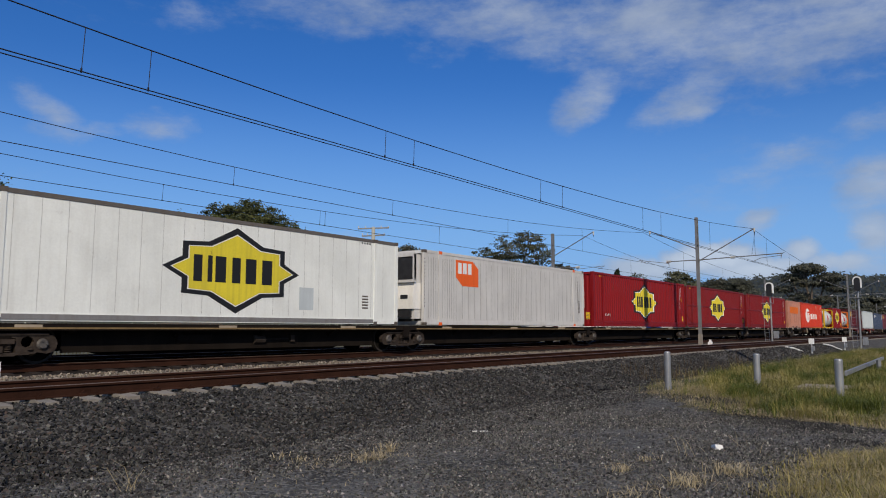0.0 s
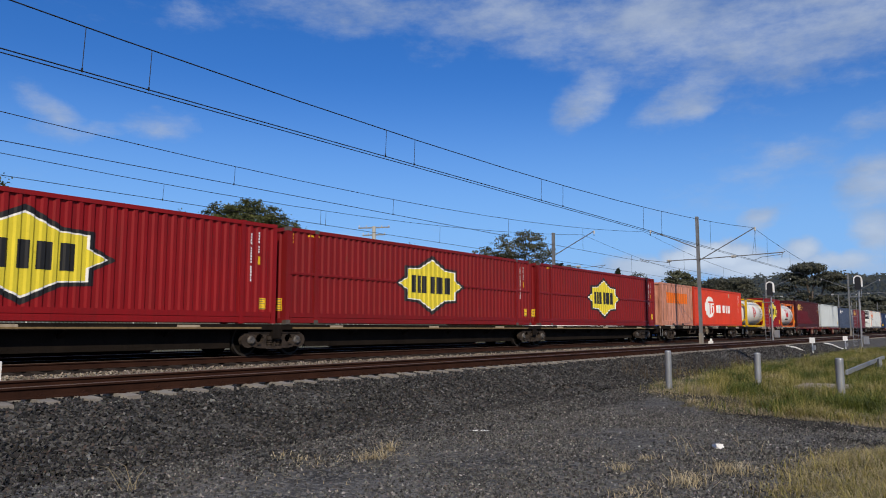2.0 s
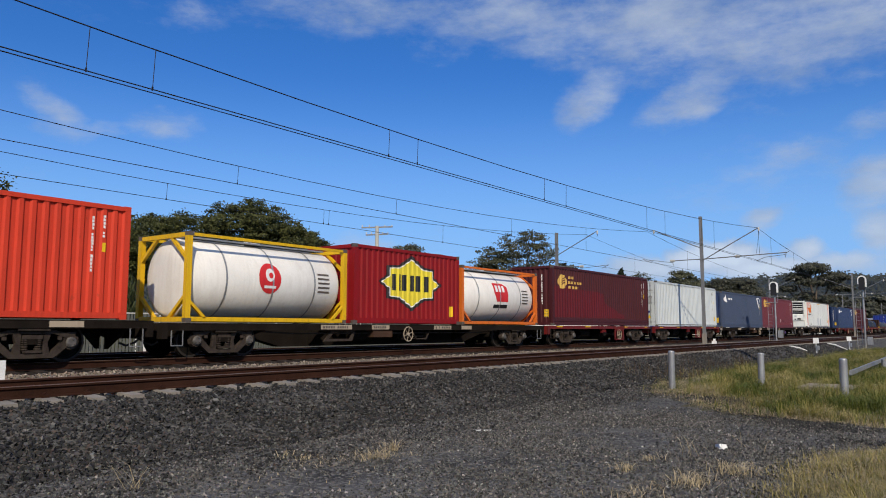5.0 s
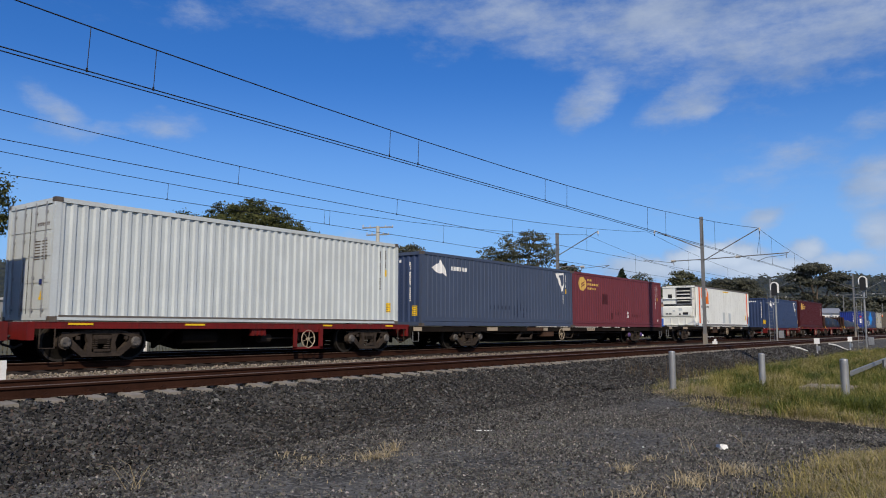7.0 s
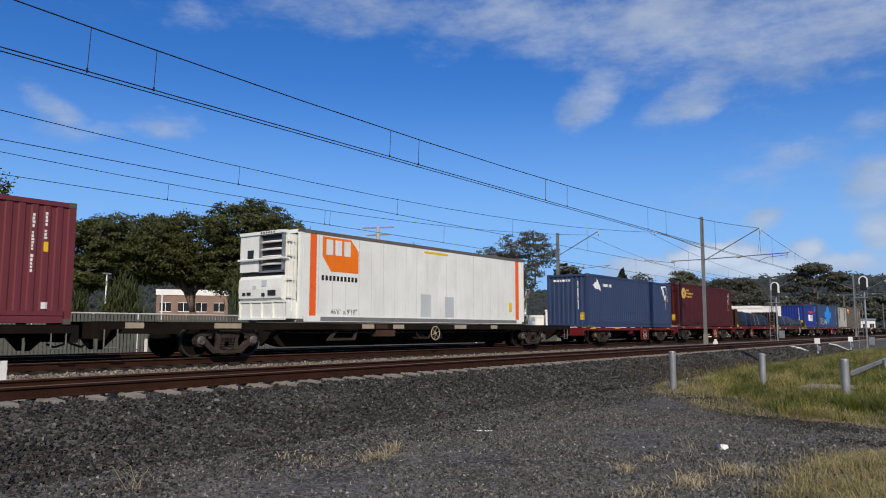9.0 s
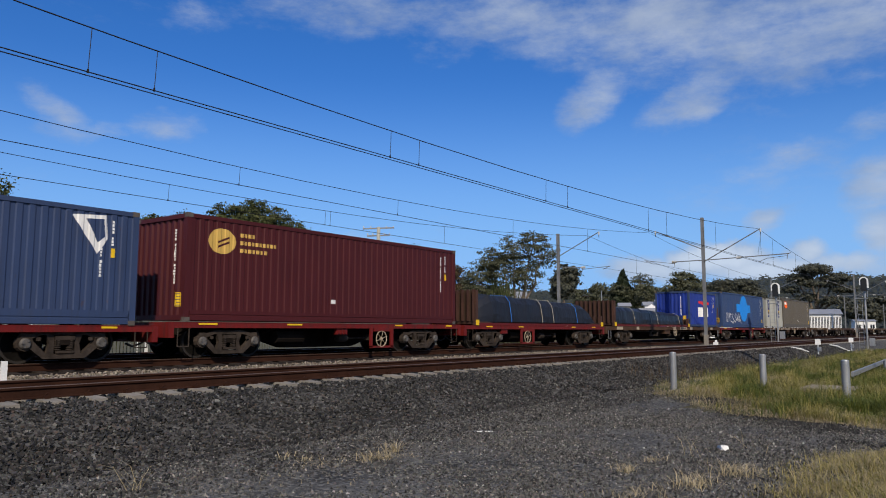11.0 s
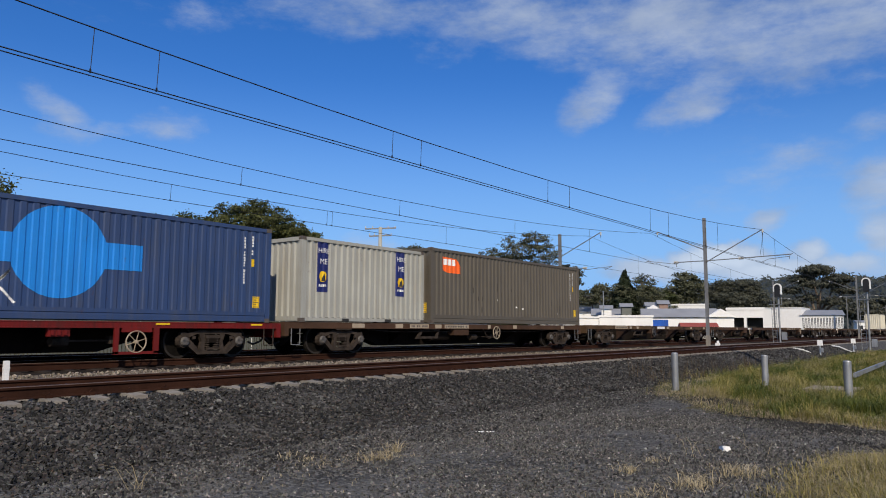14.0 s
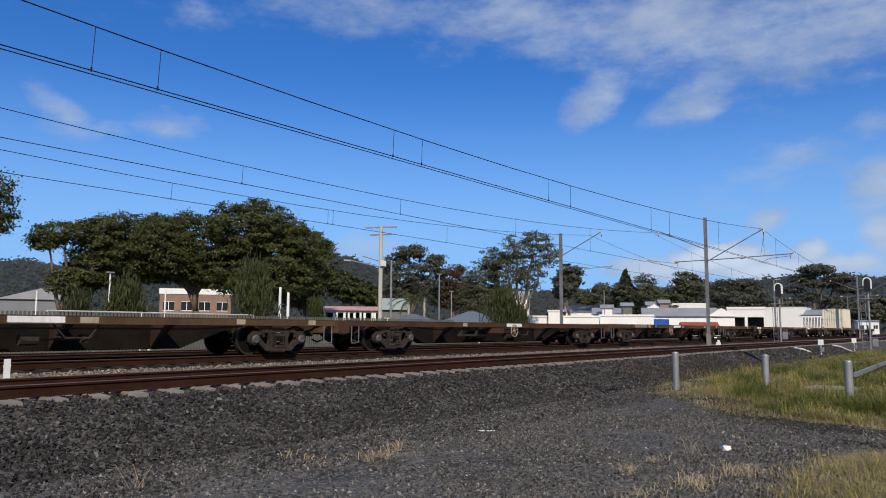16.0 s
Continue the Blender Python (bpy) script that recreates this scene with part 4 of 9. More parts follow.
def tank_container(label, q, L, H, base, frame_mat, logo):
    c = thing("tank_container", label, "tank container", "containers on the train")
    c["q"], c["base"], c["inset"] = q, base, 0.0
    r, cz = 1.13, H / 2 + 0.0
    bm = bmesh.new()
    prof = [(0.14, 0.05), (0.15, 0.6), (0.18, 0.95), (0.24, 1.08), (0.34, r), (L - 0.34, r), (L - 0.24, 1.08), (L - 0.18, 0.95), (L - 0.15, 0.6), (L - 0.14, 0.05)]
    rings = [[bm.verts.new((x, rr * math.sin(2 * math.pi * k / 40), cz + rr * math.cos(2 * math.pi * k / 40))) for k in range(40)] for x, rr in prof]
    for a, b in zip(rings, rings[1:]):
        for k in range(40):
            bm.faces.new((a[k], a[(k + 1) % 40], b[(k + 1) % 40], b[k]))
    bm.faces.new(rings[0]), bm.faces.new(rings[-1])
    shell = part("tank_shell", bm, M["tank"], c, "cream white cylindrical tank", smooth=True)
    for x in (1.35, L / 2, L - 1.35):
        bm = bmesh.new()
        ring = [[bm.verts.new((x + dx, (r + 0.012) * math.sin(2 * math.pi * k / 40), cz + (r + 0.012) * math.cos(2 * math.pi * k / 40))) for k in range(40)] for dx in (-0.03, 0.03)]
        for k in range(40):
            bm.faces.new((ring[0][k], ring[0][(k + 1) % 40], ring[1][(k + 1) % 40], ring[1][k]))
        part("band", bm, M["galv"], shell)
    boxes("walkway", M["galv"], c, (0.4, L - 0.4, -0.5, -0.1, H - 0.09, H - 0.05), (0.4, L - 0.4, 0.1, 0.5, H - 0.09, H - 0.05))
    boxes("manlid", M["tank"], c, (L / 2 - 0.3, L / 2 + 0.3, -0.09, 0.09, H - 0.16, H + 0.02))
    fm = frame_mat
    for x0 in (0, L - 0.15):
        for y0 in (-HALF, HALF - 0.15):
            boxes("corner_post", fm, c, (x0, x0 + 0.15, y0, y0 + 0.15, 0.118, H - 0.118))
        boxes("end_beam", fm, c, (x0 + 0.01, x0 + 0.13, -HALF + 0.151, HALF - 0.151, 0.02, 0.15))
        boxes("end_beam", fm, c, (x0 + 0.01, x0 + 0.13, -HALF + 0.151, HALF - 0.151, H - 0.14, H - 0.02))
        for s in (-1, 1):
            bm = bmesh.new()
            bar(bm, (x0 + 0.07, s * (HALF - 0.1), 0.75), (x0 + 0.07, s * 0.35, 0.12), 0.09, 0.09)
            part("end_brace", bm, fm, c)
            bm = bmesh.new()
            bar(bm, (x0 + 0.07, s * (HALF - 0.1), H - 0.75), (x0 + 0.07, s * 0.35, H - 0.12), 0.09, 0.09)
            part("end_brace", bm, fm, c)
    for y0 in (-HALF, HALF - 0.1):
        boxes("bottom_rail", fm, c, (0.178, L - 0.178, y0 + 0.01, y0 + 0.09, 0.03, 0.15))
        boxes("top_rail", fm, c, (0.178, L - 0.178, y0 + 0.01, y0 + 0.08, H - 0.11, H - 0.03))
        for x0, x1 in ((0.15, 0.62), (L - 0.15, L - 0.62)):
            bm = bmesh.new()
            bar(bm, (x0, y0 + 0.05, 0.55), (x1, y0 + 0.05, 0.12), 0.08, 0.08)
            part("side_brace", bm, fm, c)
    cast = corner_mesh("casting")
    for x0 in (0, L - 0.178):
        for y0 in (-HALF, HALF - 0.162):
            for z0 in (0, H - 0.118):
                ob = new("corner_casting", cast)
                ob.parent, ob.location = c, (x0, y0, z0)

    def curved(name, pts, material, lift=0.008):
        bm = bmesh.new()
        bm.faces.new([bm.verts.new((x, 0, z)) for x, z in pts])
        for k in range(-9, 10):
            bmesh.ops.bisect_plane(bm, geom=[*bm.verts, *bm.edges, *bm.faces], plane_co=(0, 0, cz + k * 0.1), plane_no=(0, 0, 1), dist=1e-5)
        bmesh.ops.triangulate(bm, faces=bm.faces)
        for v in bm.verts:
            v.co.y = -math.sqrt(max((r + lift) ** 2 - (v.co.z - cz) ** 2, 0))
        part(name, bm, material, shell)
    if logo == "circle":
        curved("emblem", disc(L * 0.48, cz + 0.1, 0.42, 0.46), M["signred"])
        curved("emblem_mark", disc(L * 0.48, cz + 0.2, 0.17, 0.2), M["signwhite"], 0.014)
        curved("emblem_core", disc(L * 0.48 + 0.03, cz + 0.19, 0.08, 0.09), M["signred"], 0.018)
        curved("emblem_bar", rect(L * 0.48 - 0.22, L * 0.48 + 0.22, cz - 0.2, cz - 0.12), M["signwhite"], 0.014)
    else:
        curved("emblem", [(L * 0.42, cz + 0.2), (L * 0.42 + 0.2, cz - 0.2), (L * 0.42 + 1.1, cz - 0.2), (L * 0.42 + 1.1, cz + 0.45), (L * 0.42 + 0.8, cz + 0.6), (L * 0.42, cz + 0.6)], M["signred"])
        for k in range(3):
            curved("emblem_bar", rect(L * 0.42 + 0.12 + k * 0.27, L * 0.42 + 0.3 + k * 0.27, cz + 0.22, cz + 0.5), M["signwhite"], 0.014)
        curved("number_bar", rect(L * 0.42, L * 0.42 + 1.1, cz - 0.48, cz - 0.33), M["black"])
    for k in range(5):
        curved("data_strip", rect(L * 0.8, L * 0.8 + 0.5, cz + 0.3 - k * 0.14, cz + 0.36 - k * 0.14), M["casting"])
    return c

# ---- the train: wagons ----
WHEEL_R = 0.46
YP = "signyellow"
WHEELSETS = []


def wheelset_mesh():
    bm = bmesh.new()
    for s in (-1, 1):
        prof = [(0.66, 0.1), (0.67, 0.36), (0.655, 0.4), (0.655, 0.485), (0.685, 0.485), (0.70, 0.462), (0.79, 0.457), (0.79, 0.40), (0.745, 0.38), (0.735, 0.15), (0.80, 0.12), (0.8, 0.08)]
        lathe(bm, [(s * y, r) for y, r in prof], 24)
        for k in range(6):
            a = 2 * math.pi * k / 6
            tube(bm, (0.25 * math.cos(a), s * 0.733, 0.25 * math.sin(a)), (0.25 * math.cos(a), s * 0.75, 0.25 * math.sin(a)), 0.035, 6)
    tube(bm, (0, -0.95, 0), (0, 0.95, 0), 0.08, 12)
    me = finish("wheelset", bm, M["wheel"])
    me.materials.append(M["tread"]), me.materials.append(M["bearing"])
    for p in me.polygons:
        y, r = abs(p.center.y), math.hypot(p.center.x, p.center.z)
        if 0.70 < y < 0.8 and r > 0.395:
            p.material_index = 1
    bm = bmesh.new()
    bm.from_mesh(me)
    n0 = len(bm.faces)
    for s in (-1, 1):
        lathe(bm, [(s * 0.94, 0.13), (s * 1.10, 0.13), (s * 1.14, 0.10), (s * 1.14, 0.03)], 14)
        for k in range(3):
            a = 2 * math.pi * k / 3
            tube(bm, (0.075 * math.cos(a), s * 1.13, 0.075 * math.sin(a)), (0.075 * math.cos(a), s * 1.165, 0.075 * math.sin(a)), 0.025, 6)
    bm.faces.ensure_lookup_table()
    for f in bm.faces[n0:]:
        f.material_index = 2
    bmesh.ops.recalc_face_normals(bm, faces=bm.faces)
    bm.to_mesh(me)
    bm.free()
    return me


def ring_prism(bm, outer, inner, y0, y1):
    """A plate with one hole: outer and inner outlines have as many points."""
    n = len(outer)
    v = [[bm.verts.new((x, y, z)) for x, z in loop] for y in (y0, y1) for loop in (outer, inner)]
    for k in range(n):
        j = (k + 1) % n
        bm.faces.new((v[0][k], v[0][j], v[1][j], v[1][k]))
        bm.faces.new((v[2][k], v[3][k], v[3][j], v[2][j]))
        bm.faces.new((v[0][k], v[2][k], v[2][j], v[0][j]))
        bm.faces.new((v[1][k], v[1][j], v[3][j], v[3][k]))


def side_frame_mesh(box_style):
    bm = bmesh.new()
    if box_style:
        # a deep cast frame with small round openings
        for s in (-1, 1):
            ends = [(s * (0.98 + 0.24 * math.cos(a)), 0.46 + 0.22 * math.sin(a)) for a in [math.pi * k / 6 - math.pi / 2 for k in range(7)]]
            prism(bm, ends + [(s * 0.76, 0.68), (s * 0.76, 0.28)], -0.08, 0.05)
            outer = [(s * 0.76, 0.70), (s * 0.54, 0.71), (s * 0.30, 0.71), (s * 0.30, 0.48), (s * 0.30, 0.22), (s * 0.54, 0.22), (s * 0.76, 0.26), (s * 0.76, 0.48)]
            inner = [(s * (0.55 + 0.15 * math.cos(a)), 0.51 + 0.13 * math.sin(a)) for a in [math.pi / 4 + math.pi * k / 4 for k in range(8)]]
            ring_prism(bm, outer, inner, -0.08, 0.05)
            box(bm, s * 0.60 - 0.05, s * 0.60 + 0.05, -0.12, -0.08, 0.33, 0.37)
        box(bm, -0.30, 0.30, -0.08, 0.05, 0.60, 0.71)
        box(bm, -0.30, 0.30, -0.08, 0.05, 0.20, 0.28)
        box(bm, -1.0, 1.0, -0.11, -0.08, 0.66, 0.71)
        box(bm, -0.03, 0.03, -0.10, 0.0, 0.28, 0.52)
        box(bm, -0.26, 0.26, -0.13, -0.02, 0.47, 0.58)
    else:
        # a cast frame: arched top chord, sloping lower arms, spring opening in the middle
        prism(bm, [(-1.04, 0.46), (-1.04, 0.58), (-0.80, 0.67), (-0.46, 0.755), (0.46, 0.755), (0.80, 0.67), (1.04, 0.58), (1.04, 0.46), (0.80, 0.55), (0.50, 0.655), (-0.50, 0.655), (-0.80, 0.55)], -0.08, 0.05)
        prism(bm, [(-0.86, 0.56), (-0.72, 0.52), (-0.40, 0.215), (0.40, 0.215), (0.72, 0.52), (0.86, 0.56), (0.84, 0.40), (0.48, 0.11), (-0.48, 0.11), (-0.84, 0.40)], -0.09, 0.05)
        for s in (-1, 1):
            prism(bm, [(s * 0.24, 0.20), (s * 0.24, 0.67), (s * 0.42, 0.67), (s * 0.34, 0.45), (s * 0.40, 0.20)], -0.075, 0.04)
            lathe(bm, [(-0.06, 0.10), (-0.075, 0.18), (0.06, 0.20), (0.07, 0.1)], 12, (s * 0.875, 0, 0.47))
            box(bm, s * 0.875 - 0.10, s * 0.875 + 0.10, -0.07, 0.05, 0.58, 0.70)
            box(bm, s * 0.60 - 0.04, s * 0.60 + 0.04, -0.12, -0.07, 0.52, 0.60)
        box(bm, -0.22, 0.22, -0.11, -0.06, 0.54, 0.63)
        box(bm, -0.20, 0.20, -0.12, -0.07, 0.23, 0.29)
    bmesh.ops.bevel(bm, geom=[e for e in bm.edges if e.is_manifold and e.calc_face_angle(0) > 0.6], offset=0.012, segments=1)
    return finish("side_frame", bm, M["bogie"])


def spring_mesh():
    bm = bmesh.new()
    for x in (0.0,):
        for k in range(5):
            z = 0.305 + k * 0.05
            ring = [bm.verts.new((x + 0.085 * math.cos(a), 0.085 * math.sin(a), z)) for a in [2 * math.pi * j / 10 for j in range(10)]]
            ring2 = [bm.verts.new((v.co.x, v.co.y, z + 0.028)) for v in ring]
            for j in range(10):
                bm.faces.new((ring[j], ring[(j + 1) % 10], ring2[(j + 1) % 10], ring2[j]))
            bm.faces.new(ring[::-1]), bm.faces.new(ring2)
    return finish("coil_spring", bm, M["bogie"])


BOGIE = {}


def bogie(wagon_ob, x, box_style=False, purple=False):
    if not BOGIE:
        BOGIE.update(wheels=wheelset_mesh(), deep=side_frame_mesh(True), arch=side_frame_mesh(False), spring=spring_mesh())
        bm = bmesh.new()
        box(bm, -0.2, 0.2, -1.1, 1.1, 0.42, 0.64)
        box(bm, -0.35, 0.35, -0.4, 0.4, 0.5, 0.74)
        for s in (-1, 1):
            bar(bm, (s * 0.42, -0.75, 0.3), (s * 0.42, 0.75, 0.3), 0.08, 0.1)
            box(bm, s * 0.42 - 0.05, s * 0.42 + 0.05, -0.8, -0.68, 0.25, 0.6)
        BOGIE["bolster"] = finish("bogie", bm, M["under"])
        BOGIE["purple"] = BOGIE["wheels"].copy()
        BOGIE["purple"].materials[2] = M["purplecap"]
    b = new("bogie", BOGIE["bolster"])
    b.parent, b.location = wagon_ob, (x, 0, 0)
    for s in (-1, 1):
        f = new("side_frame", BOGIE["deep" if box_style else "arch"])
        f.parent, f.location, f.rotation_euler = b, (0, s * 1.0, 0), (0, 0, 0 if s < 0 else math.pi)
        for dx in (-0.15, 0.15):
            g = new("coil_spring", BOGIE["spring"])
            g.parent, g.location = b, (dx, s * 1.02, -0.01 if box_style else 0)
    for dx in (-0.875, 0.875):
        w = new("wheelset", BOGIE["purple" if purple else "wheels"])
        w.parent, w.location = b, (dx, 0, WHEEL_R)
        WHEELSETS.append(w)
    return b


def hand_wheel(parent, x, y, z, r=0.28, material=None):
    bm = bmesh.new()
    n = 20
    path_tube(bm, [(x + r * math.cos(2 * math.pi * k / n), y, z + r * math.sin(2 * math.pi * k / n)) for k in range(n)], 0.018, 5, None, True)
    for k in range(6):
        a = 2 * math.pi * k / 6 + 0.3
        tube(bm, (x, y, z), (x + r * math.cos(a), y, z + r * math.sin(a)), 0.011, 5)
    tube(bm, (x, y - 0.03, z), (x, y + 0.06, z), 0.045, 8)
    return part("brake_wheel", bm, material or M["tan"], parent, "spoked brake hand wheel")


def coupler(w, x, s):
    bm = bmesh.new()
    box(bm, min(x, x + s * 0.55), max(x, x + s * 0.55), -0.09, 0.09, 0.58, 0.76)
    prism(bm, [(x + s * 0.5, 0.52), (x + s * 0.86, 0.55), (x + s * 0.9, 0.78), (x + s * 0.5, 0.82)], -0.16, 0.14)
    part("coupler", bm, M["bogie"], w)
    bm = bmesh.new()
    pts = [(x, -0.35, 0.62), (x + s * 0.25, -0.36, 0.42), (x + s * 0.5, -0.36, 0.34), (x + s * 0.68, -0.34, 0.42)]
    path_tube(bm, pts, 0.03, 6)
    part("air_hose", bm, M["gasket"], w)


def wagon(label, q, L, bogies, deck, colour="wagonbrown", kind="flat", box_style=False, sill=0.24, marks=(), wheel_at=None, couplers=(True, True), steps=True, edge=None, purple=-1):
    """A container wagon: local x from its leading end, z from the rail."""
    w = thing("container_wagon", label, "railway wagon", "wagons of the train")
    w["q"], w["base"] = q, 0.0
    m = M[colour]
    y = HALF - 0.02
    z0 = deck - sill
    for s in (-1, 1):
        bm = bmesh.new()
        strip(bm, [(s * (y - 0.14), z0), (s * y, z0), (s * y, z0 + 0.022), (s * (y - 0.008), z0 + 0.024), (s * (y - 0.008), deck - 0.024), (s * y, deck - 0.022), (s * y, deck), (s * (y - 0.14), deck),
                   (s * (y - 0.14), deck - 0.02), (s * (y - 0.03), deck - 0.02), (s * (y - 0.03), z0 + 0.02), (s * (y - 0.14), z0 + 0.02)], 0.05, L - 0.05)
        part("side_sill", bm, m, w)
    # centre sill, deepest between the bogies
    low = 0.16 if kind == "artic" else 0.21
    bm = bmesh.new()
    b0, b1 = (bogies + [bogies[0]])[:2] if len(bogies) > 1 else (0.8, L - 0.8)
    prism(bm, [(0.1, deck - 0.30), (b0 + 1.4, deck - 0.36), (b0 + 2.8, low), (b1 - 2.8, low), (b1 - 1.4, deck - 0.36), (L - 0.1, deck - 0.30), (L - 0.1, deck - 0.02), (0.1, deck - 0.02)], -0.22, 0.22)
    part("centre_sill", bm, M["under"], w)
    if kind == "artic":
        # plates added inside the well, near-black to stand for the shade there
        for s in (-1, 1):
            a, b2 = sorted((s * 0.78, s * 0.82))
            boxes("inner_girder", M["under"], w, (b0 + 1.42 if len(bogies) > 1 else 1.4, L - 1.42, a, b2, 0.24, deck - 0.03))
    n = max(4, int(L / 2.4))
    for k in range(n):
        x = 0.7 + (L - 1.4) * k / (n - 1)
        bm = bmesh.new()
        for s in (-1, 1):
            pts = [(s * 0.22, deck - 0.05), (s * (y - 0.03), deck - 0.05), (s * (y - 0.03), z0), (s * 0.22, deck - 0.42 if min(abs(x - bb) for bb in bogies) < 1.7 else low + 0.05)]
            v0 = [bm.verts.new((x - 0.06, a, b2)) for a, b2 in pts]
            v1 = [bm.verts.new((x + 0.06, a, b2)) for a, b2 in pts]
            for j in range(4):
                bm.faces.new((v0[j], v0[(j + 1) % 4], v1[(j + 1) % 4], v1[j]))
            bm.faces.new(v0[::-1]), bm.faces.new(v1)
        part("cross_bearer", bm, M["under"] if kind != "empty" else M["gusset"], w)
    for x0 in (0, L - 0.16):
        boxes("headstock", m, w, (x0, x0 + 0.16, -y - 0.004, y + 0.004, deck - 0.42, deck - 0.01))
    for on, x, s in ((couplers[0], 0.0, -1), (couplers[1], L, 1)):
        if on:
            coupler(w, x, s)
    for k, x in enumerate(bogies):
        bogie(w, x, box_style, k == purple)
    if edge:
        boxes("edge_strip", M[edge], w, (0.6, L - 0.6, -y - 0.008, -y - 0.001, z0 + 0.03, z0 + 0.07))
    for x0, x1, mm in marks:
        boxes("stencil_panel", M[mm], w, (x0, x1, -y - 0.006, -y - 0.001, z0 + (0.085 if mm == YP else 0.028), deck - 0.028))
        if mm == "tan" and x1 - x0 > 0.9:
            bm = bmesh.new()
            rnd, x = random.Random(int(x0 * 10)), x0 + 0.08
            while x < x1 - 0.15:
                wd = rnd.uniform(0.06, 0.09)
                box(bm, x, x + wd, -y - 0.009, -y - 0.006, z0 + 0.06, deck - 0.06)
                x += wd + (0.12 if rnd.random() < 0.2 else 0.035)
            tagged(part("number_marks", bm, M["casting"], w), kind="stuff")
    if steps:
        for x in (0.28, L - 0.62):
            bm = bmesh.new()
            for xx in (x, x + 0.34):
                tube(bm, (xx, -y + 0.01, z0), (xx, -y + 0.01, 0.33), 0.016, 5)
            tube(bm, (x, -y + 0.01, 0.33), (x + 0.34, -y + 0.01, 0.33), 0.016, 5)
            part("foot_step", bm, M["mast"] if kind != "red" else M["bogie"], w)
    if kind == "red":
        x = wheel_at
        bm = bmesh.new()
        for a, b2, c, d in ((x - 0.6, x - 0.48, 0.18, z0), (x + 0.46, x + 0.6, 0.18, z0), (x - 0.6, x + 0.6, 0.16, 0.23), (x - 0.4, x + 0.4, z0 - 0.1, z0)):
            box(bm, a, b2, -y - 0.01, -y + 0.05, c, d)
        pan = part("brake_panel", bm, m, w, "red brake panel with square opening")
        hand_wheel(pan, x - 0.02, -y - 0.0, 0.47, 0.27)
        bm = bmesh.new()
        xb = x - 1.9
        box(bm, xb - 0.25, xb + 0.25, -y + 0.06, -y + 0.18, z0 - 0.2, z0)
        for k in range(3):
            box(bm, xb - 0.2 + k * 0.15, xb - 0.12 + k * 0.15, -y + 0.03, -y + 0.06, z0 - 0.17, z0 - 0.05)
        part("release_box", bm, m, w)
    elif wheel_at:
        hand_wheel(w, wheel_at, -y - 0.05, z0 - 0.14, 0.26)
    # air gear under the frame
    if len(bogies) > 1:
        mid = (bogies[0] + bogies[1]) / 2
        bm = bmesh.new()
        tube(bm, (mid - 2.4, -0.7, 0.55), (mid - 1.3, -0.7, 0.55), 0.2, 12)
        part("air_tank", bm, M["under"], w)
        bm = bmesh.new()
        tube(bm, (mid + 0.2, -0.8, 0.5), (mid + 0.6, -0.8, 0.5), 0.13, 10)
        tube(bm, (mid + 0.6, -0.8, 0.5), (mid + 1.6, -0.8, 0.5), 0.025, 6)
        box(bm, mid + 1.6, mid + 1.75, -0.9, -0.7, 0.42, 0.62)
        part("brake_cylinder", bm, M["bogie"], w)
    if len(bogies) > 1 and kind in ("flat", "empty"):
        b0, b1 = bogies[0], bogies[1]
        # open trapezoid hanger under the sill, tool box, pipe along the frame and brake rods
        bm = bmesh.new()
        xh = b0 + 4.2
        ring_prism(bm, [(xh, z0), (xh + 1.1, z0), (xh + 0.95, z0 - 0.36), (xh - 0.35, z0 - 0.36)], [(xh + 0.1, z0 - 0.06), (xh + 0.98, z0 - 0.06), (xh + 0.86, z0 - 0.28), (xh - 0.12, z0 - 0.28)], -y + 0.12, -y + 0.18)
        part("hanger_frame", bm, M["bogie"], w)
        bm = bmesh.new()
        box(bm, xh + 1.9, xh + 2.9, -y + 0.03, -y + 0.4, z0 - 0.24, z0)
        bmesh.ops.bevel(bm, geom=list(bm.edges), offset=0.015, segments=1)
        part("tool_box", bm, M["wagonbrown"], w)
        bm = bmesh.new()
        path_tube(bm, [(b0 + 1.3, -y + 0.2, z0 - 0.03), (b0 + 2.6, -y + 0.22, z0 - 0.10), (b1 - 2.6, -y + 0.22, z0 - 0.10), (b1 - 1.3, -y + 0.2, z0 - 0.03)], 0.025, 6)
        part("brake_pipe", bm, M["bogie"], w)
        for x, d in ((b0 + 8.3, 0.3), (b0 + 9.4, -0.25)):
            bm = bmesh.new()
            bar(bm, (x, -y + 0.14, z0), (x + d, -y + 0.14, z0 - 0.34), 0.05, 0.03)
            tube(bm, (x + d, -y + 0.14, z0 - 0.34), (x + d * 4, -y + 0.3, z0 - 0.3), 0.018, 5)
            part("brake_lever", bm, M["bogie"], w)
        for x in (b0, b1):
            bm = bmesh.new()
            box(bm, x - 0.35, x + 0.35, -y + 0.02, -y + 0.1, z0 - 0.05, z0)
            part("side_bearer", bm, M["bogie"], w)
    return w

